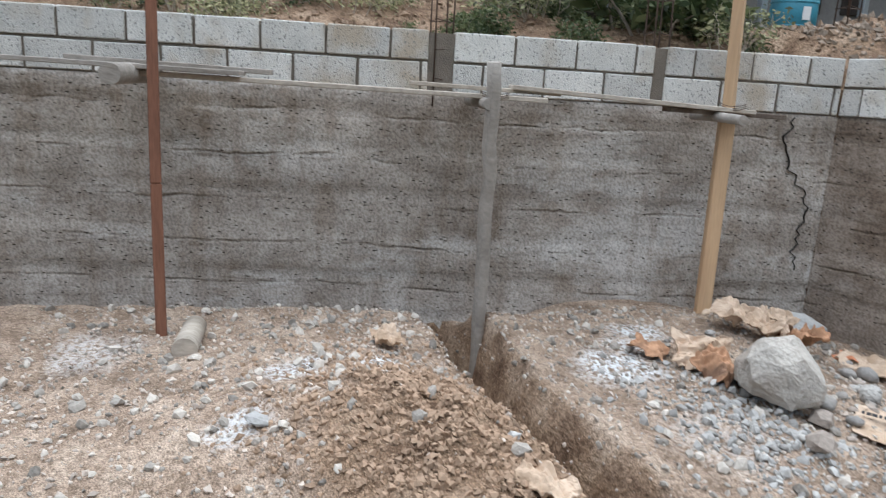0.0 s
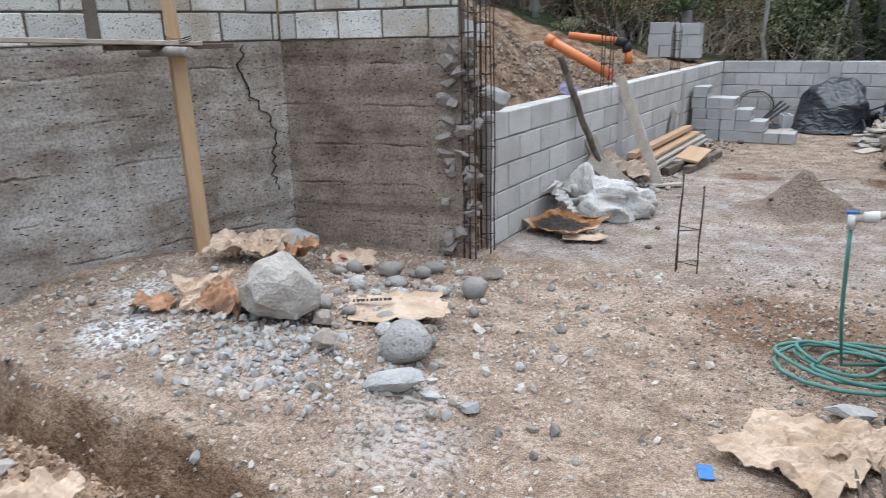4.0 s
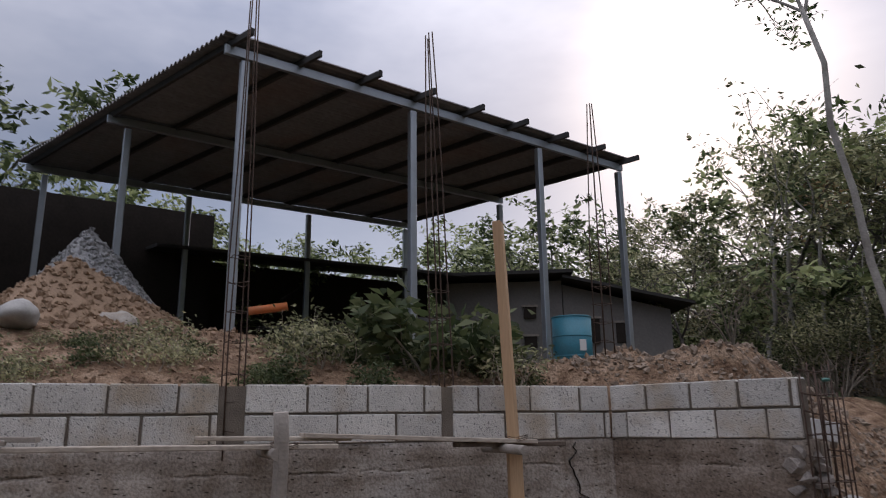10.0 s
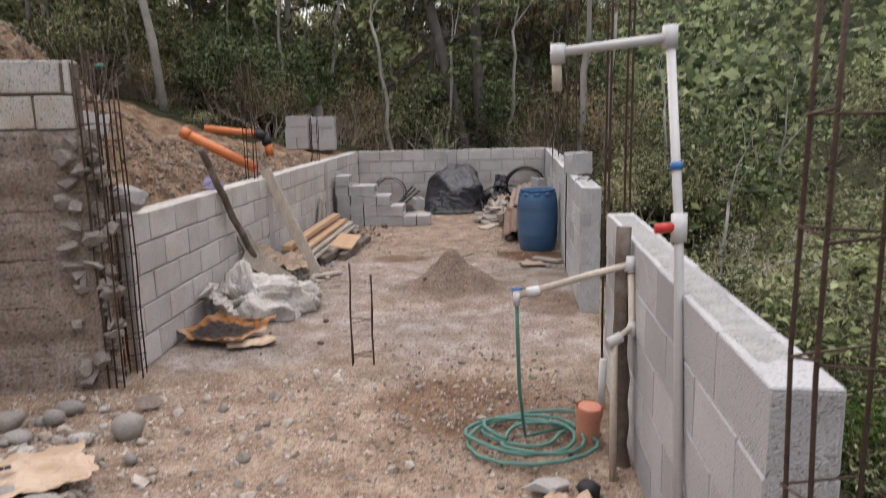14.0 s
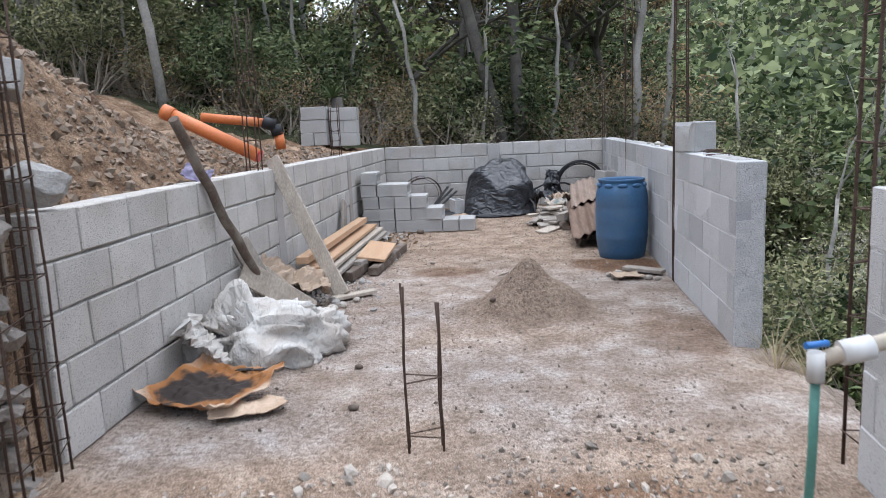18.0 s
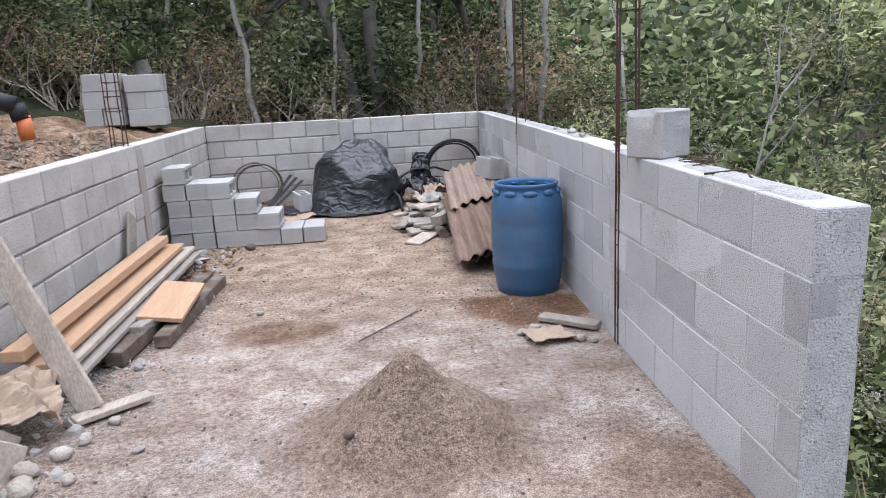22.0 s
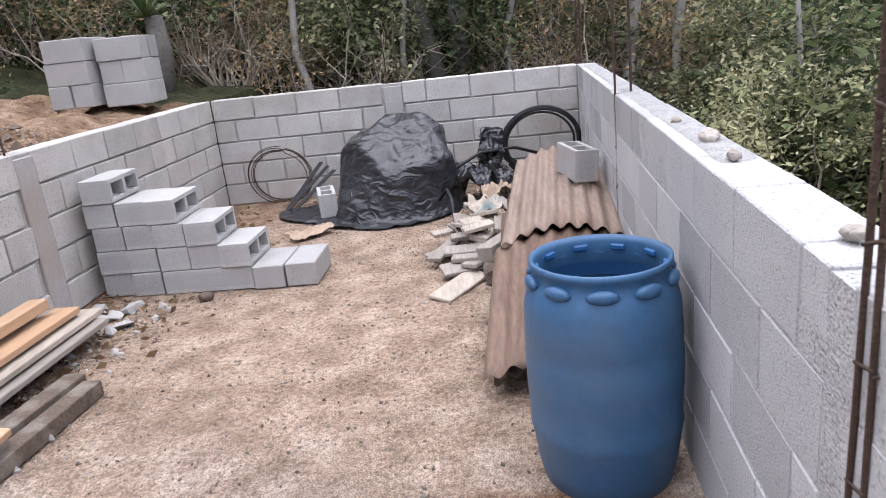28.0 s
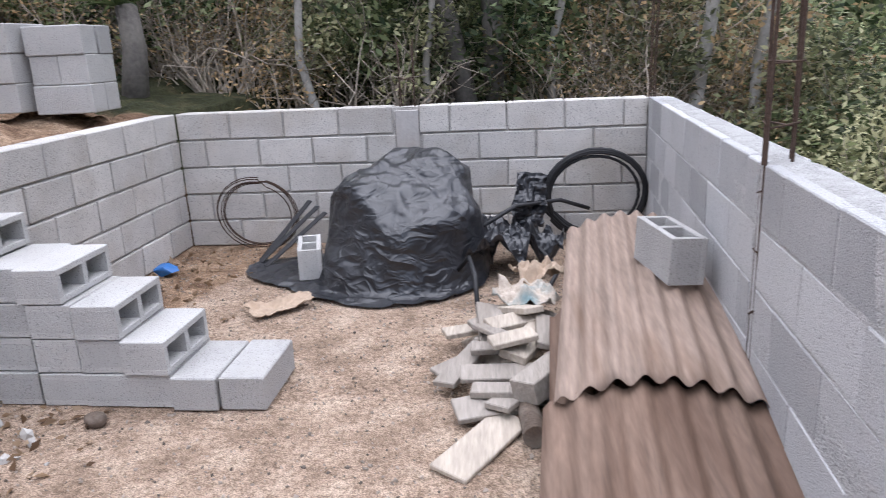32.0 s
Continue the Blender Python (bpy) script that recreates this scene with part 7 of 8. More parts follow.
# ---- trees and undergrowth ----
def leaf_mat(name, a, b, c, gloss=0.5):
    """Leaves: each takes its own shade between three colours, and lets some light through."""
    m = bpy.data.materials.new(name)
    m.use_nodes = True
    nt = m.node_tree
    bs = nt.nodes["Principled BSDF"]
    bs.inputs["Roughness"].default_value, bs.inputs["Specular IOR Level"].default_value = gloss, 0.25
    geo = nt.nodes.new("ShaderNodeNewGeometry")
    info = nt.nodes.new("ShaderNodeObjectInfo")
    nzn = nt.nodes.new("ShaderNodeTexNoise")
    nzn.inputs["Scale"].default_value = 0.7
    nt.links.new(geo.outputs["Position"], nzn.inputs["Vector"])
    mx = nt.nodes.new("ShaderNodeMath")
    mx.operation = "MULTIPLY_ADD"
    mx.inputs[1].default_value = 0.85
    nt.links.new(geo.outputs["Random Per Island"], mx.inputs[0])
    sub = nt.nodes.new("ShaderNodeMath")
    sub.operation = "MULTIPLY_ADD"
    sub.inputs[1].default_value, sub.inputs[2].default_value = 1.3, -0.68
    nt.links.new(nzn.outputs["Fac"], sub.inputs[0])
    ad = nt.nodes.new("ShaderNodeMath")
    ad.operation = "MULTIPLY_ADD"
    ad.inputs[1].default_value = 0.3
    nt.links.new(info.outputs["Random"], ad.inputs[0])
    nt.links.new(sub.outputs[0], ad.inputs[2])
    nt.links.new(ad.outputs[0], mx.inputs[2])
    rp = nt.nodes.new("ShaderNodeValToRGB")
    e = rp.color_ramp.elements
    e[0].position, e[0].color = 0.15, (*a, 1)
    e[1].position, e[1].color = 0.95, (*c, 1)
    mid = e.new(0.55)
    mid.color = (*b, 1)
    nt.links.new(mx.outputs[0], rp.inputs["Fac"])
    nt.links.new(rp.outputs[0], bs.inputs["Base Color"])
    tr = nt.nodes.new("ShaderNodeBsdfTranslucent")
    nt.links.new(rp.outputs[0], tr.inputs["Color"])
    ms = nt.nodes.new("ShaderNodeMixShader")
    ms.inputs["Fac"].default_value = 0.38
    out = nt.nodes["Material Output"]
    nt.links.new(bs.outputs[0], ms.inputs[1])
    nt.links.new(tr.outputs[0], ms.inputs[2])
    nt.links.new(ms.outputs[0], out.inputs[0])
    return m


L_GREEN = leaf_mat("green_leaves", (0.035, 0.053, 0.022), (0.144, 0.185, 0.077), (0.5, 0.55, 0.275))
L_DARK = leaf_mat("dark_leaves", (0.027, 0.045, 0.021), (0.11, 0.147, 0.065), (0.4, 0.45, 0.237))
L_OLIVE = leaf_mat("olive_leaves", (0.054, 0.062, 0.034), (0.198, 0.206, 0.102), (0.54, 0.516, 0.3))
L_RUST = leaf_mat("drying_leaves", (0.06, 0.05, 0.029), (0.228, 0.168, 0.09), (0.564, 0.384, 0.204))
L_BRIGHT = leaf_mat("bright_leaves", (0.06, 0.11, 0.025), (0.10, 0.18, 0.04), (0.20, 0.28, 0.08))
L_FLOWER = leaf_mat("pale_flower_heads", (0.34, 0.33, 0.27), (0.52, 0.50, 0.43), (0.70, 0.67, 0.60))
L_WEED = leaf_mat("weed_leaves", (0.035, 0.052, 0.022), (0.072, 0.098, 0.040), (0.16, 0.18, 0.085))
M_BARK = mat("grey_bark", (0.125, 0.112, 0.10), 0.9, var=0.4, scale=5, fine=30, bump=0.7, stain=0.5, stain_col=(0.23, 0.21, 0.18))
M_BARKP = mat("pale_bark", (0.33, 0.31, 0.28), 0.9, var=0.3, scale=4, fine=30, bump=0.5, stain=0.5, stain_col=(0.13, 0.11, 0.09))
M_TWIG = mat("dry_twigs", (0.38, 0.32, 0.26), 0.9, var=0.4, scale=6, fine=30, bump=0.3)


def leaves_mesh(name, centres, per, spread, size, material, rng, flat=0.6, slim=0.42):
    """One mesh of many small folded leaves round the given centres."""
    n = len(centres) * per
    c = np.repeat(np.array([tuple(p) for p in centres]), per, axis=0)
    g = rng.normal(size=(n, 3)).clip(-1.35, 1.35) * spread * np.array((1, 1, flat))
    p = c + g
    d = rng.normal(size=(n, 3)) * np.array((1, 1, 0.55)) - np.array((0, 0, 0.25))
    d /= np.linalg.norm(d, axis=1)[:, None]
    side = np.cross(d, rng.normal(size=(n, 3)))
    side /= np.linalg.norm(side, axis=1)[:, None]
    nrm = np.cross(d, side)
    ln = size * rng.uniform(0.6, 1.4, (n, 1))
    w = ln * slim
    fold = nrm * w * 0.25
    v = np.stack([p, p + d * ln * 0.5 + side * w * 0.5 + fold, p + d * ln, p + d * ln * 0.5 - side * w * 0.5 + fold], 1).reshape(-1, 3)
    me = bpy.data.meshes.new(name)
    me.vertices.add(4 * n)
    me.vertices.foreach_set("co", v.ravel())
    me.loops.add(4 * n)
    me.loops.foreach_set("vertex_index", np.arange(4 * n))
    me.polygons.add(n)
    me.polygons.foreach_set("loop_start", np.arange(0, 4 * n, 4))
    me.update(calc_edges=True)
    me.materials.append(material)
    return me


def grow(bm, rng, p, d, length, r, depth, tips, bend=0.35, split=3, droop=0.0, keep=0.62):
    """A limb and its smaller limbs; tips collects the twig ends."""
    pts, rs, q = [p], [r], p.copy()
    k = 4 if depth > 1 else 3
    for i in range(k):
        d = (d + Vector(rng.normal(size=3)) * bend * 0.35 + Vector((0, 0, 0.06 - droop))).normalized()
        q = q + d * length / k
        pts.append(q.copy())
        rs.append(r * lerp(1, keep, (i + 1) / k))
    tube(bm, pts, rs, 6 if depth > 2 else 4 if depth > 1 else 3, cap=depth == 0)
    if depth <= 1:
        tips.extend(pts[-2:])
    if depth:
        for j in range(split):
            nd = (d * 0.75 + Vector(rng.normal(size=3)) * 0.62 + Vector((0, 0, 0.12 - droop))).normalized()
            at = pts[-1] if j < 2 else pts[-2]
            grow(bm, rng, at, nd, length * rng.uniform(0.55, 0.85), rs[-1] * (0.85 if j == 0 else 0.65), depth - 1, tips, bend, split, droop, keep)


def tree(name, seed, height, radius, leaf, label, bark=None, depth=4, per=26, size=0.2, spread=0.42, lean=(0, 0), trunk=0.5, split=3, bend=0.35, drop=0.0, at=(0, 0, -60), slim=0.42, wide=1.0, flat=0.6, tall=1.0):
    """wide and tall stretch the crown about the trunk's top: a spreading crown is wide and low."""
    rng = np.random.default_rng(seed)
    root = thing(name, label, "tree", at)
    bm = bmesh.new()
    tips, pts, rs = [], [], []
    th = height * trunk
    for i in range(7):
        f = i / 6
        wob = Vector((rng.normal(), rng.normal(), 0)) * 0.035 * th * f
        pts.append(Vector((lean[0] * th * f, lean[1] * th * f, th * f)) + wob * 0.6 + Vector((0, 0, -0.5 if i == 0 else 0)))
        rs.append(radius * lerp(1.15, 0.7, f))
    tube(bm, pts, rs, 8)
    d0 = (pts[-1] - pts[-2]).normalized()
    for j in range(split):
        nd = (d0 * 0.8 + Vector(rng.normal(size=3)) * 0.45).normalized()
        nd.z = max(nd.z, 0.25)
        grow(bm, rng, pts[-1] - d0 * 0.1 * j, nd, height * (1 - trunk) * 0.45, rs[-1] * 0.75, depth - 1, tips, bend, split, drop)
    if wide != 1.0:
        top = pts[-1].copy()
        for v in [*[v.co for v in bm.verts if v.co.z > th * 0.98], *tips]:
            v.x, v.y, v.z = top.x + (v.x - top.x) * wide, top.y + (v.y - top.y) * wide, top.z + (v.z - top.z) * tall
    part("trunk", bm, bark or M_BARK, root)
    if leaf:
        keep = [t for t in tips if rng.random() < 0.9]
        part("crown", leaves_mesh("crown", keep, per, spread, size, leaf, rng, flat=flat, slim=slim), None, root)
    return root


def shrub(name, seed, height, leaf, label, per=22, size=0.11, stems=9, flower=None, spread=0.20, category="shrub"):
    rng = np.random.default_rng(seed)
    root = thing(name, label, category, (0, 0, -60))
    bm = bmesh.new()
    tips = []
    for s in range(stems):
        a = rng.uniform(0, 6.28)
        d = Vector((math.cos(a) * 0.5, math.sin(a) * 0.5, 1)).normalized()
        grow(bm, rng, Vector((0.15 * math.cos(a), 0.15 * math.sin(a), -0.2)), d, height * rng.uniform(0.38, 0.6), 0.018 * height ** 0.5, 2, tips, 0.5, 2)
    part("stem", bm, M_TWIG, root)
    if leaf:
        part("foliage", leaves_mesh("foliage", tips, per, spread * height ** 0.5, size, leaf, rng), None, root)
    if flower:
        top = sorted(tips, key=lambda v: -v.z)[: len(tips) // 4]
        part("blossom", leaves_mesh("blossom", top, 60, 0.085, 0.042, flower, rng), None, root, "dry whitish flower heads")
    return root


def stand(proto, x, y, turn, scale=1.0, sink=0.05, tilt=(0, 0)):
    ob = copy_thing(proto, pose(x, y, land(x, y) - sink, tilt[0], tilt[1], turn) @ Matrix.Scale(scale, 4))
    return ob


def put_first(proto, x, y, turn, scale=1.0):
    proto.matrix_world = pose(x, y, land(x, y) - 0.05, 0, 0, turn) @ Matrix.Scale(scale, 4)


# named trees in the view over the wall
pole = tree("slender_leaning_tree", 11, 12.4, 0.078, L_DARK, "tall slender pale trunk with a small tuft of leaves", M_BARKP, depth=3, per=12, size=0.17, spread=0.16, lean=(-0.125, -0.01), trunk=0.70, at=(-3.9, 1.07, 1.7))
big = tree("leaning_forest_tree", 23, 13.0, 0.115, L_DARK, "leaning grey forest tree with sparse crown", M_BARK, depth=5, per=2, size=0.12, spread=0.07, lean=(-0.27, 0.0), trunk=0.62, bend=0.6, at=(2.16, 3.25, 0.1))
fork = tree("bare_forest_tree", 29, 14.0, 0.115, L_DARK, "tall nearly bare tree with twisting limbs and hanging moss", M_BARK, depth=5, per=2, size=0.12, spread=0.07, lean=(-0.04, 0.0), trunk=0.55, bend=0.8, at=(2.30, 3.42, 0.1))
protos = [
    tree("forest_tree", 31, 9.0, 0.14, L_DARK, "spreading dark green forest tree with layered crown", depth=4, per=11, size=0.26, spread=0.15, trunk=0.50, slim=0.40, wide=1.5, tall=0.72, flat=0.4),
    tree("forest_tree", 37, 8.0, 0.12, L_GREEN, "leafy green forest tree among undergrowth", depth=4, per=16, size=0.25, spread=0.18, trunk=0.34, slim=0.38, wide=1.15, tall=0.95),
    tree("forest_tree", 41, 9.5, 0.15, L_RUST, "spreading forest tree with drying rust-brown leaves", depth=4, per=12, size=0.17, spread=0.15, trunk=0.52, wide=1.6, tall=0.7, flat=0.35),
    tree("forest_tree", 43, 8.5, 0.11, L_OLIVE, "thin olive-leaved forest tree", depth=4, per=15, size=0.19, spread=0.16, trunk=0.38, slim=0.36),
    tree("bare_tree", 47, 7.5, 0.10, L_RUST, "leafless tree with tangled brown twigs", M_TWIG, depth=4, per=2, size=0.08, spread=0.04, trunk=0.35, bend=0.6),
    tree("thin_trunk_tree", 53, 9.0, 0.085, L_GREEN, "thin pale-trunked tree with high leaves", M_BARKP, depth=3, per=30, size=0.17, spread=0.24, trunk=0.62),
]
bushes = [
    shrub("shrub", 61, 1.9, L_GREEN, "dense green shrub behind the wall", per=28, size=0.12, spread=0.15),
    shrub("shrub", 67, 2.2, L_DARK, "dark green shrub in undergrowth", per=28, size=0.12, spread=0.15),
    shrub("dry_shrub", 71, 2.0, L_RUST, "dry brown brush with few leaves", per=8, size=0.08, stems=14, spread=0.16),
    shrub("shrub", 73, 2.1, L_OLIVE, "olive shrub with small leaves on the slope", per=36, size=0.09, spread=0.14),
    shrub("flowering_shrub", 79, 2.6, L_OLIVE, "tall shrub with dry whitish flower heads", per=36, size=0.065, spread=0.14, flower=L_FLOWER, stems=8),
    shrub("dead_brush", 83, 1.8, None, "tangle of bare dead branches", stems=22),
    shrub("shrub", 89, 1.5, L_BRIGHT, "fresh light green bush", per=26, size=0.10, spread=0.14),
]
rt = random.Random(77)
used = set()


def scatter(pool, x, y, lo, hi, sink=0.1):
    i = rt.choice(pool)
    proto = (protos + bushes)[i]
    turn, sc = rt.uniform(0, 360), rt.uniform(lo, hi)
    if i not in used:
        used.add(i)
        put_first(proto, x, y, turn, sc)
    else:
        stand(proto, x, y, turn, sc, sink, (rt.uniform(-5, 5), rt.uniform(-5, 5)))


NP = len(protos)
# undergrowth right behind the back wall and along the valley side
for i in range(46):
    x = lerp(-6.5, 6.0, (i + rt.random()) / 46)
    if abs(x - 2.2) < 0.45 or i % 5 == 4:
        continue
    scatter([NP + k for k in (1, 2, 2, 5, 3, 5, 5, 2, 5, 2)], x, rt.uniform(1.8, 3.8), 0.6, 1.0)
for i in range(34):
    x = lerp(-8, 9, (i + rt.random()) / 34)
    scatter([NP + k for k in (1, 1, 2, 3, 0, 1)], x, rt.uniform(3.6, 8), 0.9, 1.5)
for i in range(40):
    y = lerp(-12.5, 3.5, (i + rt.random()) / 40)
    scatter([NP + k for k in (0, 3, 3, 4, 1, 2, 6, 3)], rt.uniform(5.3, 7.3), y, 0.62, 0.95)
for i in range(46):
    y = lerp(-11, 12, (i + rt.random()) / 46)
    scatter([NP + k for k in (0, 1, 3, 1, 2, 3)], rt.uniform(6.8, 13), y, 1.0, 1.6)
# the wood itself: higher towards the valley side
def wood_scale(x, y):
    b = math.degrees(math.atan2(x - 2.4, y + 13))
    return float(np.interp(b, (-60, -46, -41, -36, -28, -22, -14, -4, 8, 13), (0.46, 0.68, 0.84, 0.98, 0.96, 0.88, 0.80, 0.84, 0.74, 0.36)))


for i in range(30):
    x = lerp(-10, 8.5, (i + rt.random()) / 30)
    y = rt.uniform(4.5, 10)
    k = wood_scale(x, y)
    scatter([0, 0, 2, 3, 4, 0, 5, 1, 5, 2] if x > -4.5 else [1, 3, 4, 0, 1, 3, 4], x, y, 0.86 * k, 1.2 * k)
for i in range(6):
    b, d = radians(lerp(-40, -25, (i + rt.random()) / 6)), rt.uniform(19, 22)
    scatter([3, 4, 4], 2.4 + d * math.sin(b), -13 + d * math.cos(b), 0.55, 0.7)
for i in range(24):
    x = lerp(-18, 12, (i + rt.random()) / 24)
    y = rt.uniform(9, 19)
    k = wood_scale(x, y)
    scatter([0, 1, 2, 3, 5], x, y, 0.5 * k, 0.82 * k)
for i in range(18):
    x = lerp(-16, 8, (i + rt.random()) / 18)
    scatter([NP + 1, NP + 1, NP + 2, NP + 3], x, rt.uniform(7, 14), 1.5, 2.5)
for i in range(22):
    b, d = radians(rt.uniform(22, 62)), rt.uniform(22, 46)
    scatter([0, 1, 2, 3], 2.4 + d * math.sin(b), -13 + d * math.cos(b), 0.8, 1.3)
for i in range(30):
    b, d = radians(rt.uniform(-60, -28)), rt.uniform(22, 36)
    scatter([0, 1, 2, 3, 4], 2.4 + d * math.sin(b), -13 + d * math.cos(b), 0.62, 1.0)
for i in range(8):
    b, d = radians(rt.uniform(-85, -60)), rt.uniform(22, 28)
    scatter([0, 1, 5], 2.4 + d * math.sin(b), -13 + d * math.cos(b), 0.5, 0.75)


for x, y, sc in ((5.9, -1.5, 1.25), (6.5, -1.9, 1.3), (5.8, -4.5, 1.1), (5.9, -2.7, 1.1), (6.8, -6.5, 1.2), (6.3, -8.3, 1.0), (7.2, 0.5, 1.4)):
    stand(bushes[4], x, y, rt.uniform(0, 360), sc)


# thin trunks and vines that fill the wood
sapling = tree("sapling", 127, 6.0, 0.045, L_OLIVE, "thin bare-stemmed sapling in the wood", M_BARKP, depth=3, per=2, size=0.14, spread=0.3, trunk=0.55, split=2, bend=0.5)
put_first(sapling, -2.2, 3.4, 0, 1.0)
for i in range(24):
    x = lerp(-9.5, 5.2, (i + rt.random()) / 24)
    stand(sapling, x, rt.uniform(2.4, 9.0), rt.uniform(0, 360), rt.uniform(0.6, 1.5), 0.1, (rt.uniform(-9, 9), rt.uniform(-9, 9)))
for i in range(8):
    stand(sapling, rt.uniform(5.2, 9.0), rt.uniform(-9, 3), rt.uniform(0, 360), rt.uniform(0.5, 0.9), 0.1, (rt.uniform(-9, 9), rt.uniform(-9, 9)))
# a further row closes the wood
for i in range(22):
    b, d = radians(lerp(-44, 9, (i + rt.random()) / 22)), rt.uniform(31, 44)
    k = float(np.interp(math.degrees(b), (-44, -36, 4, 9), (0.8, 1.0, 1.05, 0.55)))
    scatter([1, 1, 3, 1], 2.4 + d * math.sin(b), -13 + d * math.cos(b), 0.55 * k, 0.8 * k)


# weeds and leafy plants on the earth bank
weeds = [
    shrub("leafy_plant", 101, 0.75, L_WEED, "leafy green plant on the earth bank", per=9, size=0.10, stems=9, spread=0.13, category="plant"),
    shrub("broadleaf_plant", 103, 0.8, L_WEED, "broad-leaved green plant on the bank", per=8, size=0.15, stems=8, spread=0.13, category="plant"),
    shrub("dry_weed", 107, 0.7, L_OLIVE, "dry olive weeds on the earth bank", per=5, size=0.07, stems=12, spread=0.12, category="plant"),
]
fresh = set()
for i in range(58):
    s = lerp(0.2, 5.6, (i + rt.random()) / 58)
    x, y = on_w1(s, -rt.uniform(0.6, 1.9))
    if abs(s - 3.155) < 0.15 or abs(s - 4.6) < 0.12 or (s < 2.9 and rt.random() < 0.45):
        continue
    k = 1 if 4.5 < s < 5.4 and rt.random() < 0.5 else rt.choice((0, 0, 2) if s > 2.6 else (2, 0, 2))
    proto, sc, turn = weeds[k], rt.uniform(0.6, 1.05) if 3.4 < s < 5.45 else rt.uniform(0.4, 0.8), rt.uniform(0, 360)
    if k not in fresh:
        fresh.add(k)
        put_first(proto, x, y, turn, sc)
    else:
        stand(proto, x, y, turn, sc, 0.06, (rt.uniform(-8, 8), rt.uniform(-8, 8)))
for x, y, sc in ((-3.7, 1.0, 0.9), (-3.2, 0.9, 0.7), (-1.5, 0.8, 0.6), (-2.3, 0.6, 0.6), (3.5, -7.6, 0.5), (3.7, -8.2, 0.6), (3.75, -7.9, 0.5)):
    stand(weeds[rt.choice((0, 1, 2))], x, y, rt.uniform(0, 360), sc)


def spiky(name, x, y, z, n, length, width, label, category, stem=0.0, droop=0.5, seed=1):
    """A rosette of long arching leaves, with a stem for a palm."""
    rng = np.random.default_rng(seed)
    root = thing(name, label, category, (x, y, z))
    if stem:
        part("stem", tubemesh([(0, 0, -0.3), (0.1, 0, stem * 0.5), (0.05, 0.05, stem)], [0.14, 0.11, 0.10], 10), M_BARK, root)
    for k in range(n):
        a, up = rng.uniform(0, 6.28), rng.uniform(0.15, 1.3)
        bm = bmesh.new()
        prev = None
        for i in range(8):
            f = i / 7
            r = length * f * math.cos(up)
            zz = stem + length * f * math.sin(up) - droop * length * f * f
            w = width * (1 - f) ** 0.6 * min(1, 0.4 + 3 * f)
            c, s = math.cos(a), math.sin(a)
            l_, r_ = bm.verts.new((r * c - s * w, r * s + c * w, zz)), bm.verts.new((r * c + s * w, r * s - c * w, zz))
            m_ = bm.verts.new((r * c, r * s, zz - w * 0.5))
            if prev:
                bm.faces.new((prev[0], prev[1], m_, l_))
                bm.faces.new((prev[1], prev[2], r_, m_))
            prev = (l_, m_, r_)
        part("frond" if stem else "leaf", bm, L_GREEN, root)
    return root


spiky("yucca", -1.06, 1.4, land(-1.06, 1.4), 30, 0.55, 0.028, "spiky green yucca behind the wall", "plant", 0.75, 0.35, 3)
spiky("palm_tree", -15.3, 2.9, 3.2, 22, 1.9, 0.10, "small palm with arching fronds beside the house", "palm", 2.9, 0.75, 4)
def grass_tuft(x, y, seed, height):
    """Dry grass: thin bent blades from one root."""
    rng = np.random.default_rng(seed)
    bm = bmesh.new()
    for k in range(26):
        a, up, h = rng.uniform(0, 6.28), rng.uniform(0.9, 1.5), height * rng.uniform(0.5, 1.1)
        c, s = math.cos(a), math.sin(a)
        r0 = rng.uniform(0, 0.06)
        prev = None
        for i in range(4):
            f = i / 3
            r, z, w = r0 + h * f * math.cos(up) + 0.25 * h * f * f, h * f * math.sin(up) * (1 - 0.25 * f), 0.0045 * (1 - 0.85 * f)
            pair = (bm.verts.new((r * c - s * w, r * s + c * w, z)), bm.verts.new((r * c + s * w, r * s - c * w, z)))
            if prev:
                bm.faces.new((prev[0], prev[1], pair[1], pair[0]))
            prev = pair
    ob = part("grass_tuft", bm, L_STRAW)
    ob.matrix_world = pose(x, y, land(x, y) - 0.02, 0, 0, 0)
    return tagged(ob, "tuft of dry straw-coloured grass beside the wall", "grass", "grass tufts")


L_STRAW = leaf_mat("dry_grass", (0.20, 0.16, 0.09), (0.32, 0.26, 0.15), (0.44, 0.37, 0.23))
for k, (x, y, h) in enumerate(((3.12, -7.42, 0.34), (3.20, -7.25, 0.40), (3.25, -7.55, 0.30), (3.05, -7.62, 0.22), (3.30, -7.05, 0.42), (3.18, -7.75, 0.26), (3.10, -8.9, 0.3), (3.05, -9.6, 0.4))):
    grass_tuft(x, y, 300 + k, h)
for x, y, sc in ((-15.2, -11.6, 0.52), (-15.8, -9.2, 0.5), (-15.5, -6.6, 0.45), (-16.5, -4.2, 0.5), (-14.5, -13.6, 0.5), (-18.0, -1.2, 0.42), (-14.2, -8.0, 0.5), (-17.5, -13, 0.8), (-18, -10.5, 0.8), (-18, -8, 0.75), (-17.5, -5.5, 0.7), (-19, -3, 0.65), (-13.5, -15.5, 0.6)):
    stand(rt.choice(protos[:2]), x, y, rt.uniform(0, 360), sc)
stand(protos[2], -18.3, 2.4, 40, 0.55)
stand(protos[0], -21.5, -12.4, 10, 1.15)
stand(protos[1], -23.0, -15.5, 80, 1.3)


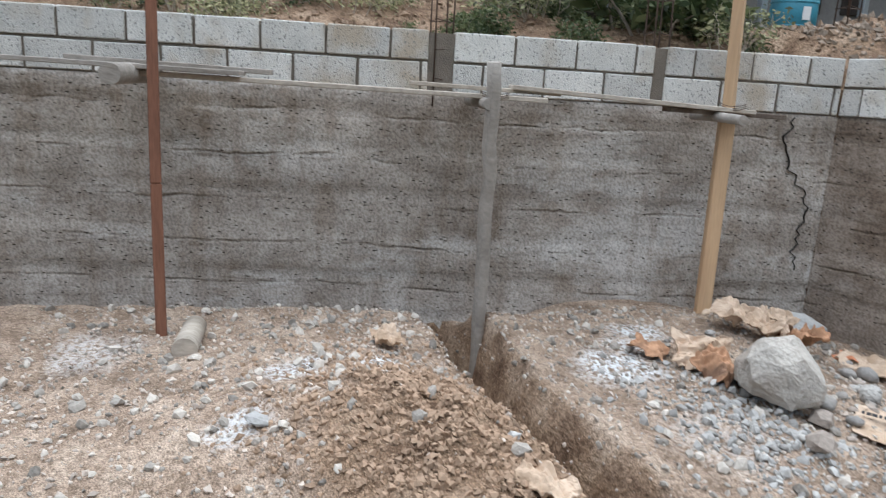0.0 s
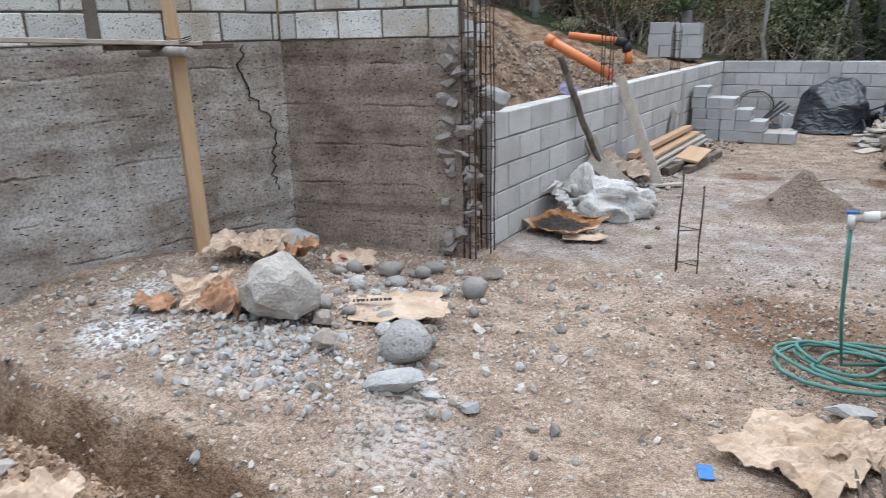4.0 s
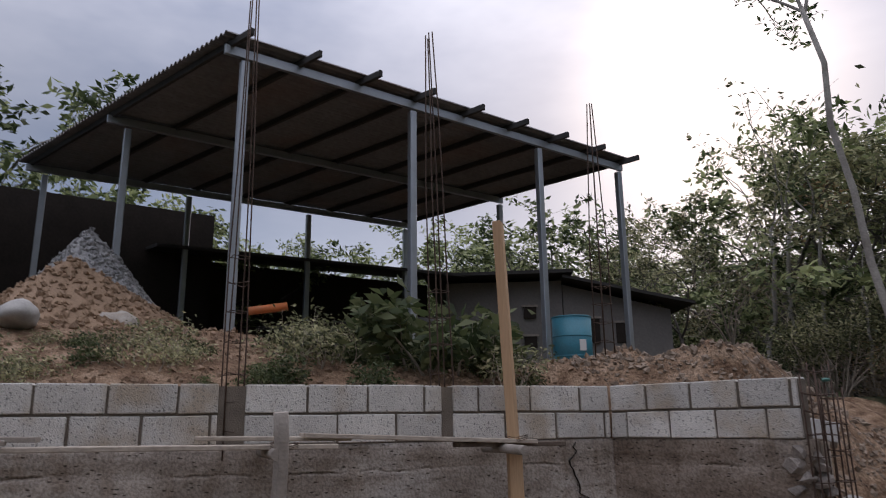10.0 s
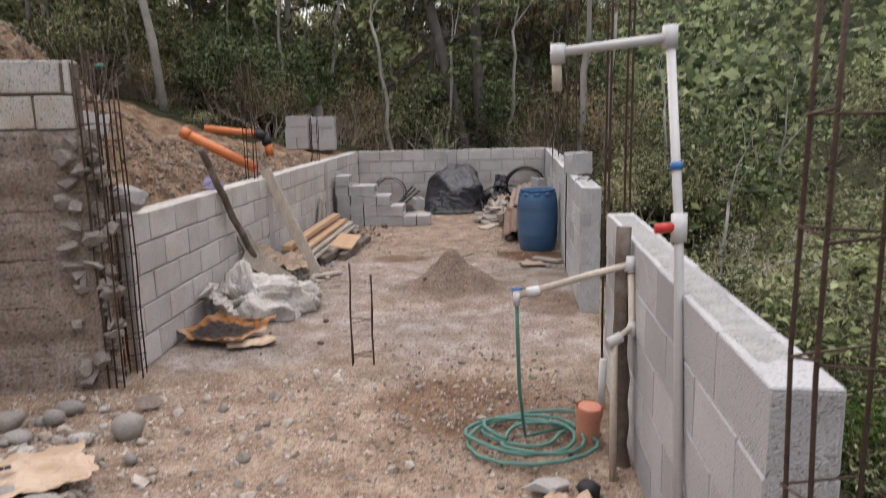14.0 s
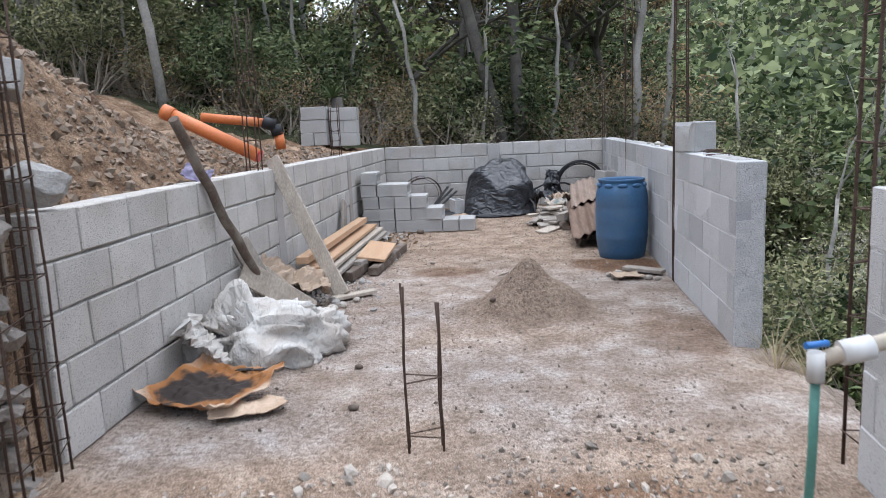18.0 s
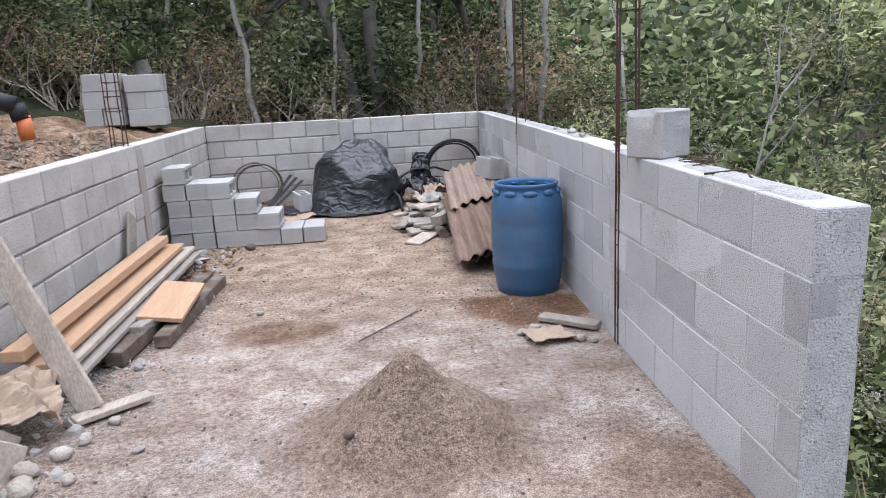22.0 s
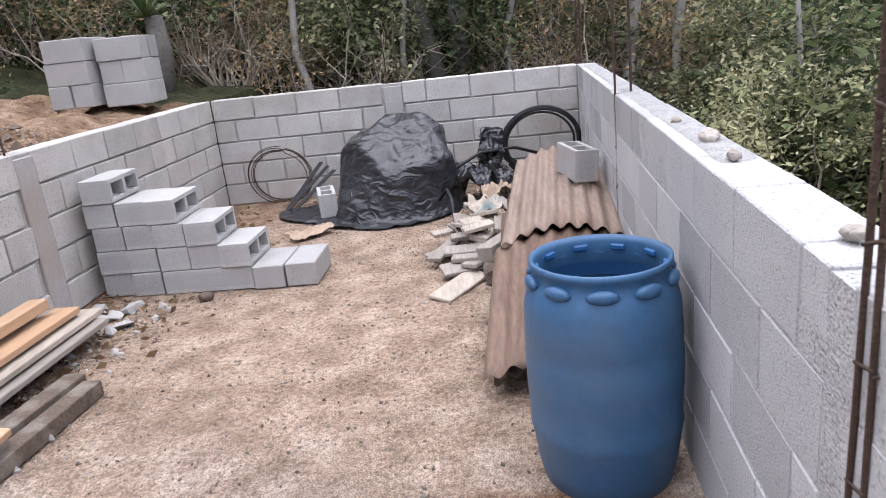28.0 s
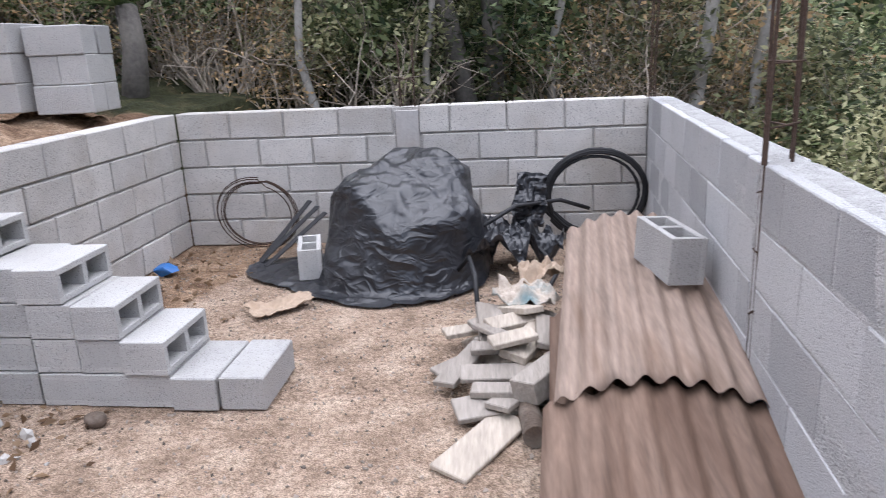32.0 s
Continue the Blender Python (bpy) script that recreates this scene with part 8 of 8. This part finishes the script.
def far_woods():
    rng = np.random.default_rng(5)
    cs = []
    for _ in range(4200):
        b, d = radians(rng.uniform(-75, 85)), rng.uniform(40, 170) ** 1.0
        x, y = 2.4 + d * math.sin(b), -13 + d * math.cos(b)
        cs.append((x, y, land(x, y) + rng.uniform(0.5, 4.5)))
    me = leaves_mesh("far_woods", cs, 28, 1.1, 0.7, L_DARK, rng, flat=0.8, slim=0.7)
    return tagged(new("far_woods", me), "dense dark woods covering the far hillside", "woods", kind="stuff")


far_woods()


def litter():
    """Dry leaves and shreds lying along the block wall."""
    rng = np.random.default_rng(17)
    cs = []
    for _ in range(520):
        x, y = abs(rng.normal(0, 0.32)) + 0.06, rng.uniform(-3.9, -2.35) if rng.random() < 0.7 else rng.uniform(-1.6, -0.2)
        cs.append((x, y, land(x, y) + 0.012))
    me = leaves_mesh("leaf_litter", cs, 1, 0.01, 0.055, L_LITTER, rng, flat=0.2, slim=0.5)
    return tagged(new("leaf_litter", me), "dry brown leaves and shreds on the floor", "leaf litter", kind="stuff")


L_LITTER = leaf_mat("fallen_leaves", (0.12, 0.07, 0.04), (0.26, 0.17, 0.10), (0.42, 0.31, 0.21))
litter()


# ---- blocks, piece by piece ----
block_run(wall_left, LW_A, LW_B, 0.0, 5, M_BLOCKL, skip=((2.95, 3.10), (5.75, 5.90)), shift=0.1, gap=0.013, rng=random.Random(1), proud=0.0038)
block_run(wall_back, LW_B, RW_B, 0.0, 5, M_BLOCKL, skip=((1.62, 1.78),), shift=0.0, gap=0.013, rng=random.Random(2), proud=0.0038)
block_run(wall_right, RW_B - Vector((0, 0.01)), RW_A, 0.0, 5, M_BLOCK, skip=((2.74, 2.80), (5.52, 5.60)), shift=0.2, gap=0.008, rng=random.Random(3), proud=0.002)
block_run(wall_near, NW_B, NW_A, 0.0, 5, M_BLOCK, shift=0.1, gap=0.008, rng=random.Random(4), proud=0.002)
block_run(wall_upper_long, W1_END, IC, CAP, 2, M_BLOCKN, skip=((3.08, 3.23), (4.56, 4.63)), course=COURSE, shift=0.17, gap=0.016, rng=random.Random(6))
block_run(wall_upper_short, IC, WE, CAP, 2, M_BLOCKN, course=COURSE, length=0.335, shift=0.2, gap=0.016, rng=random.Random(7))
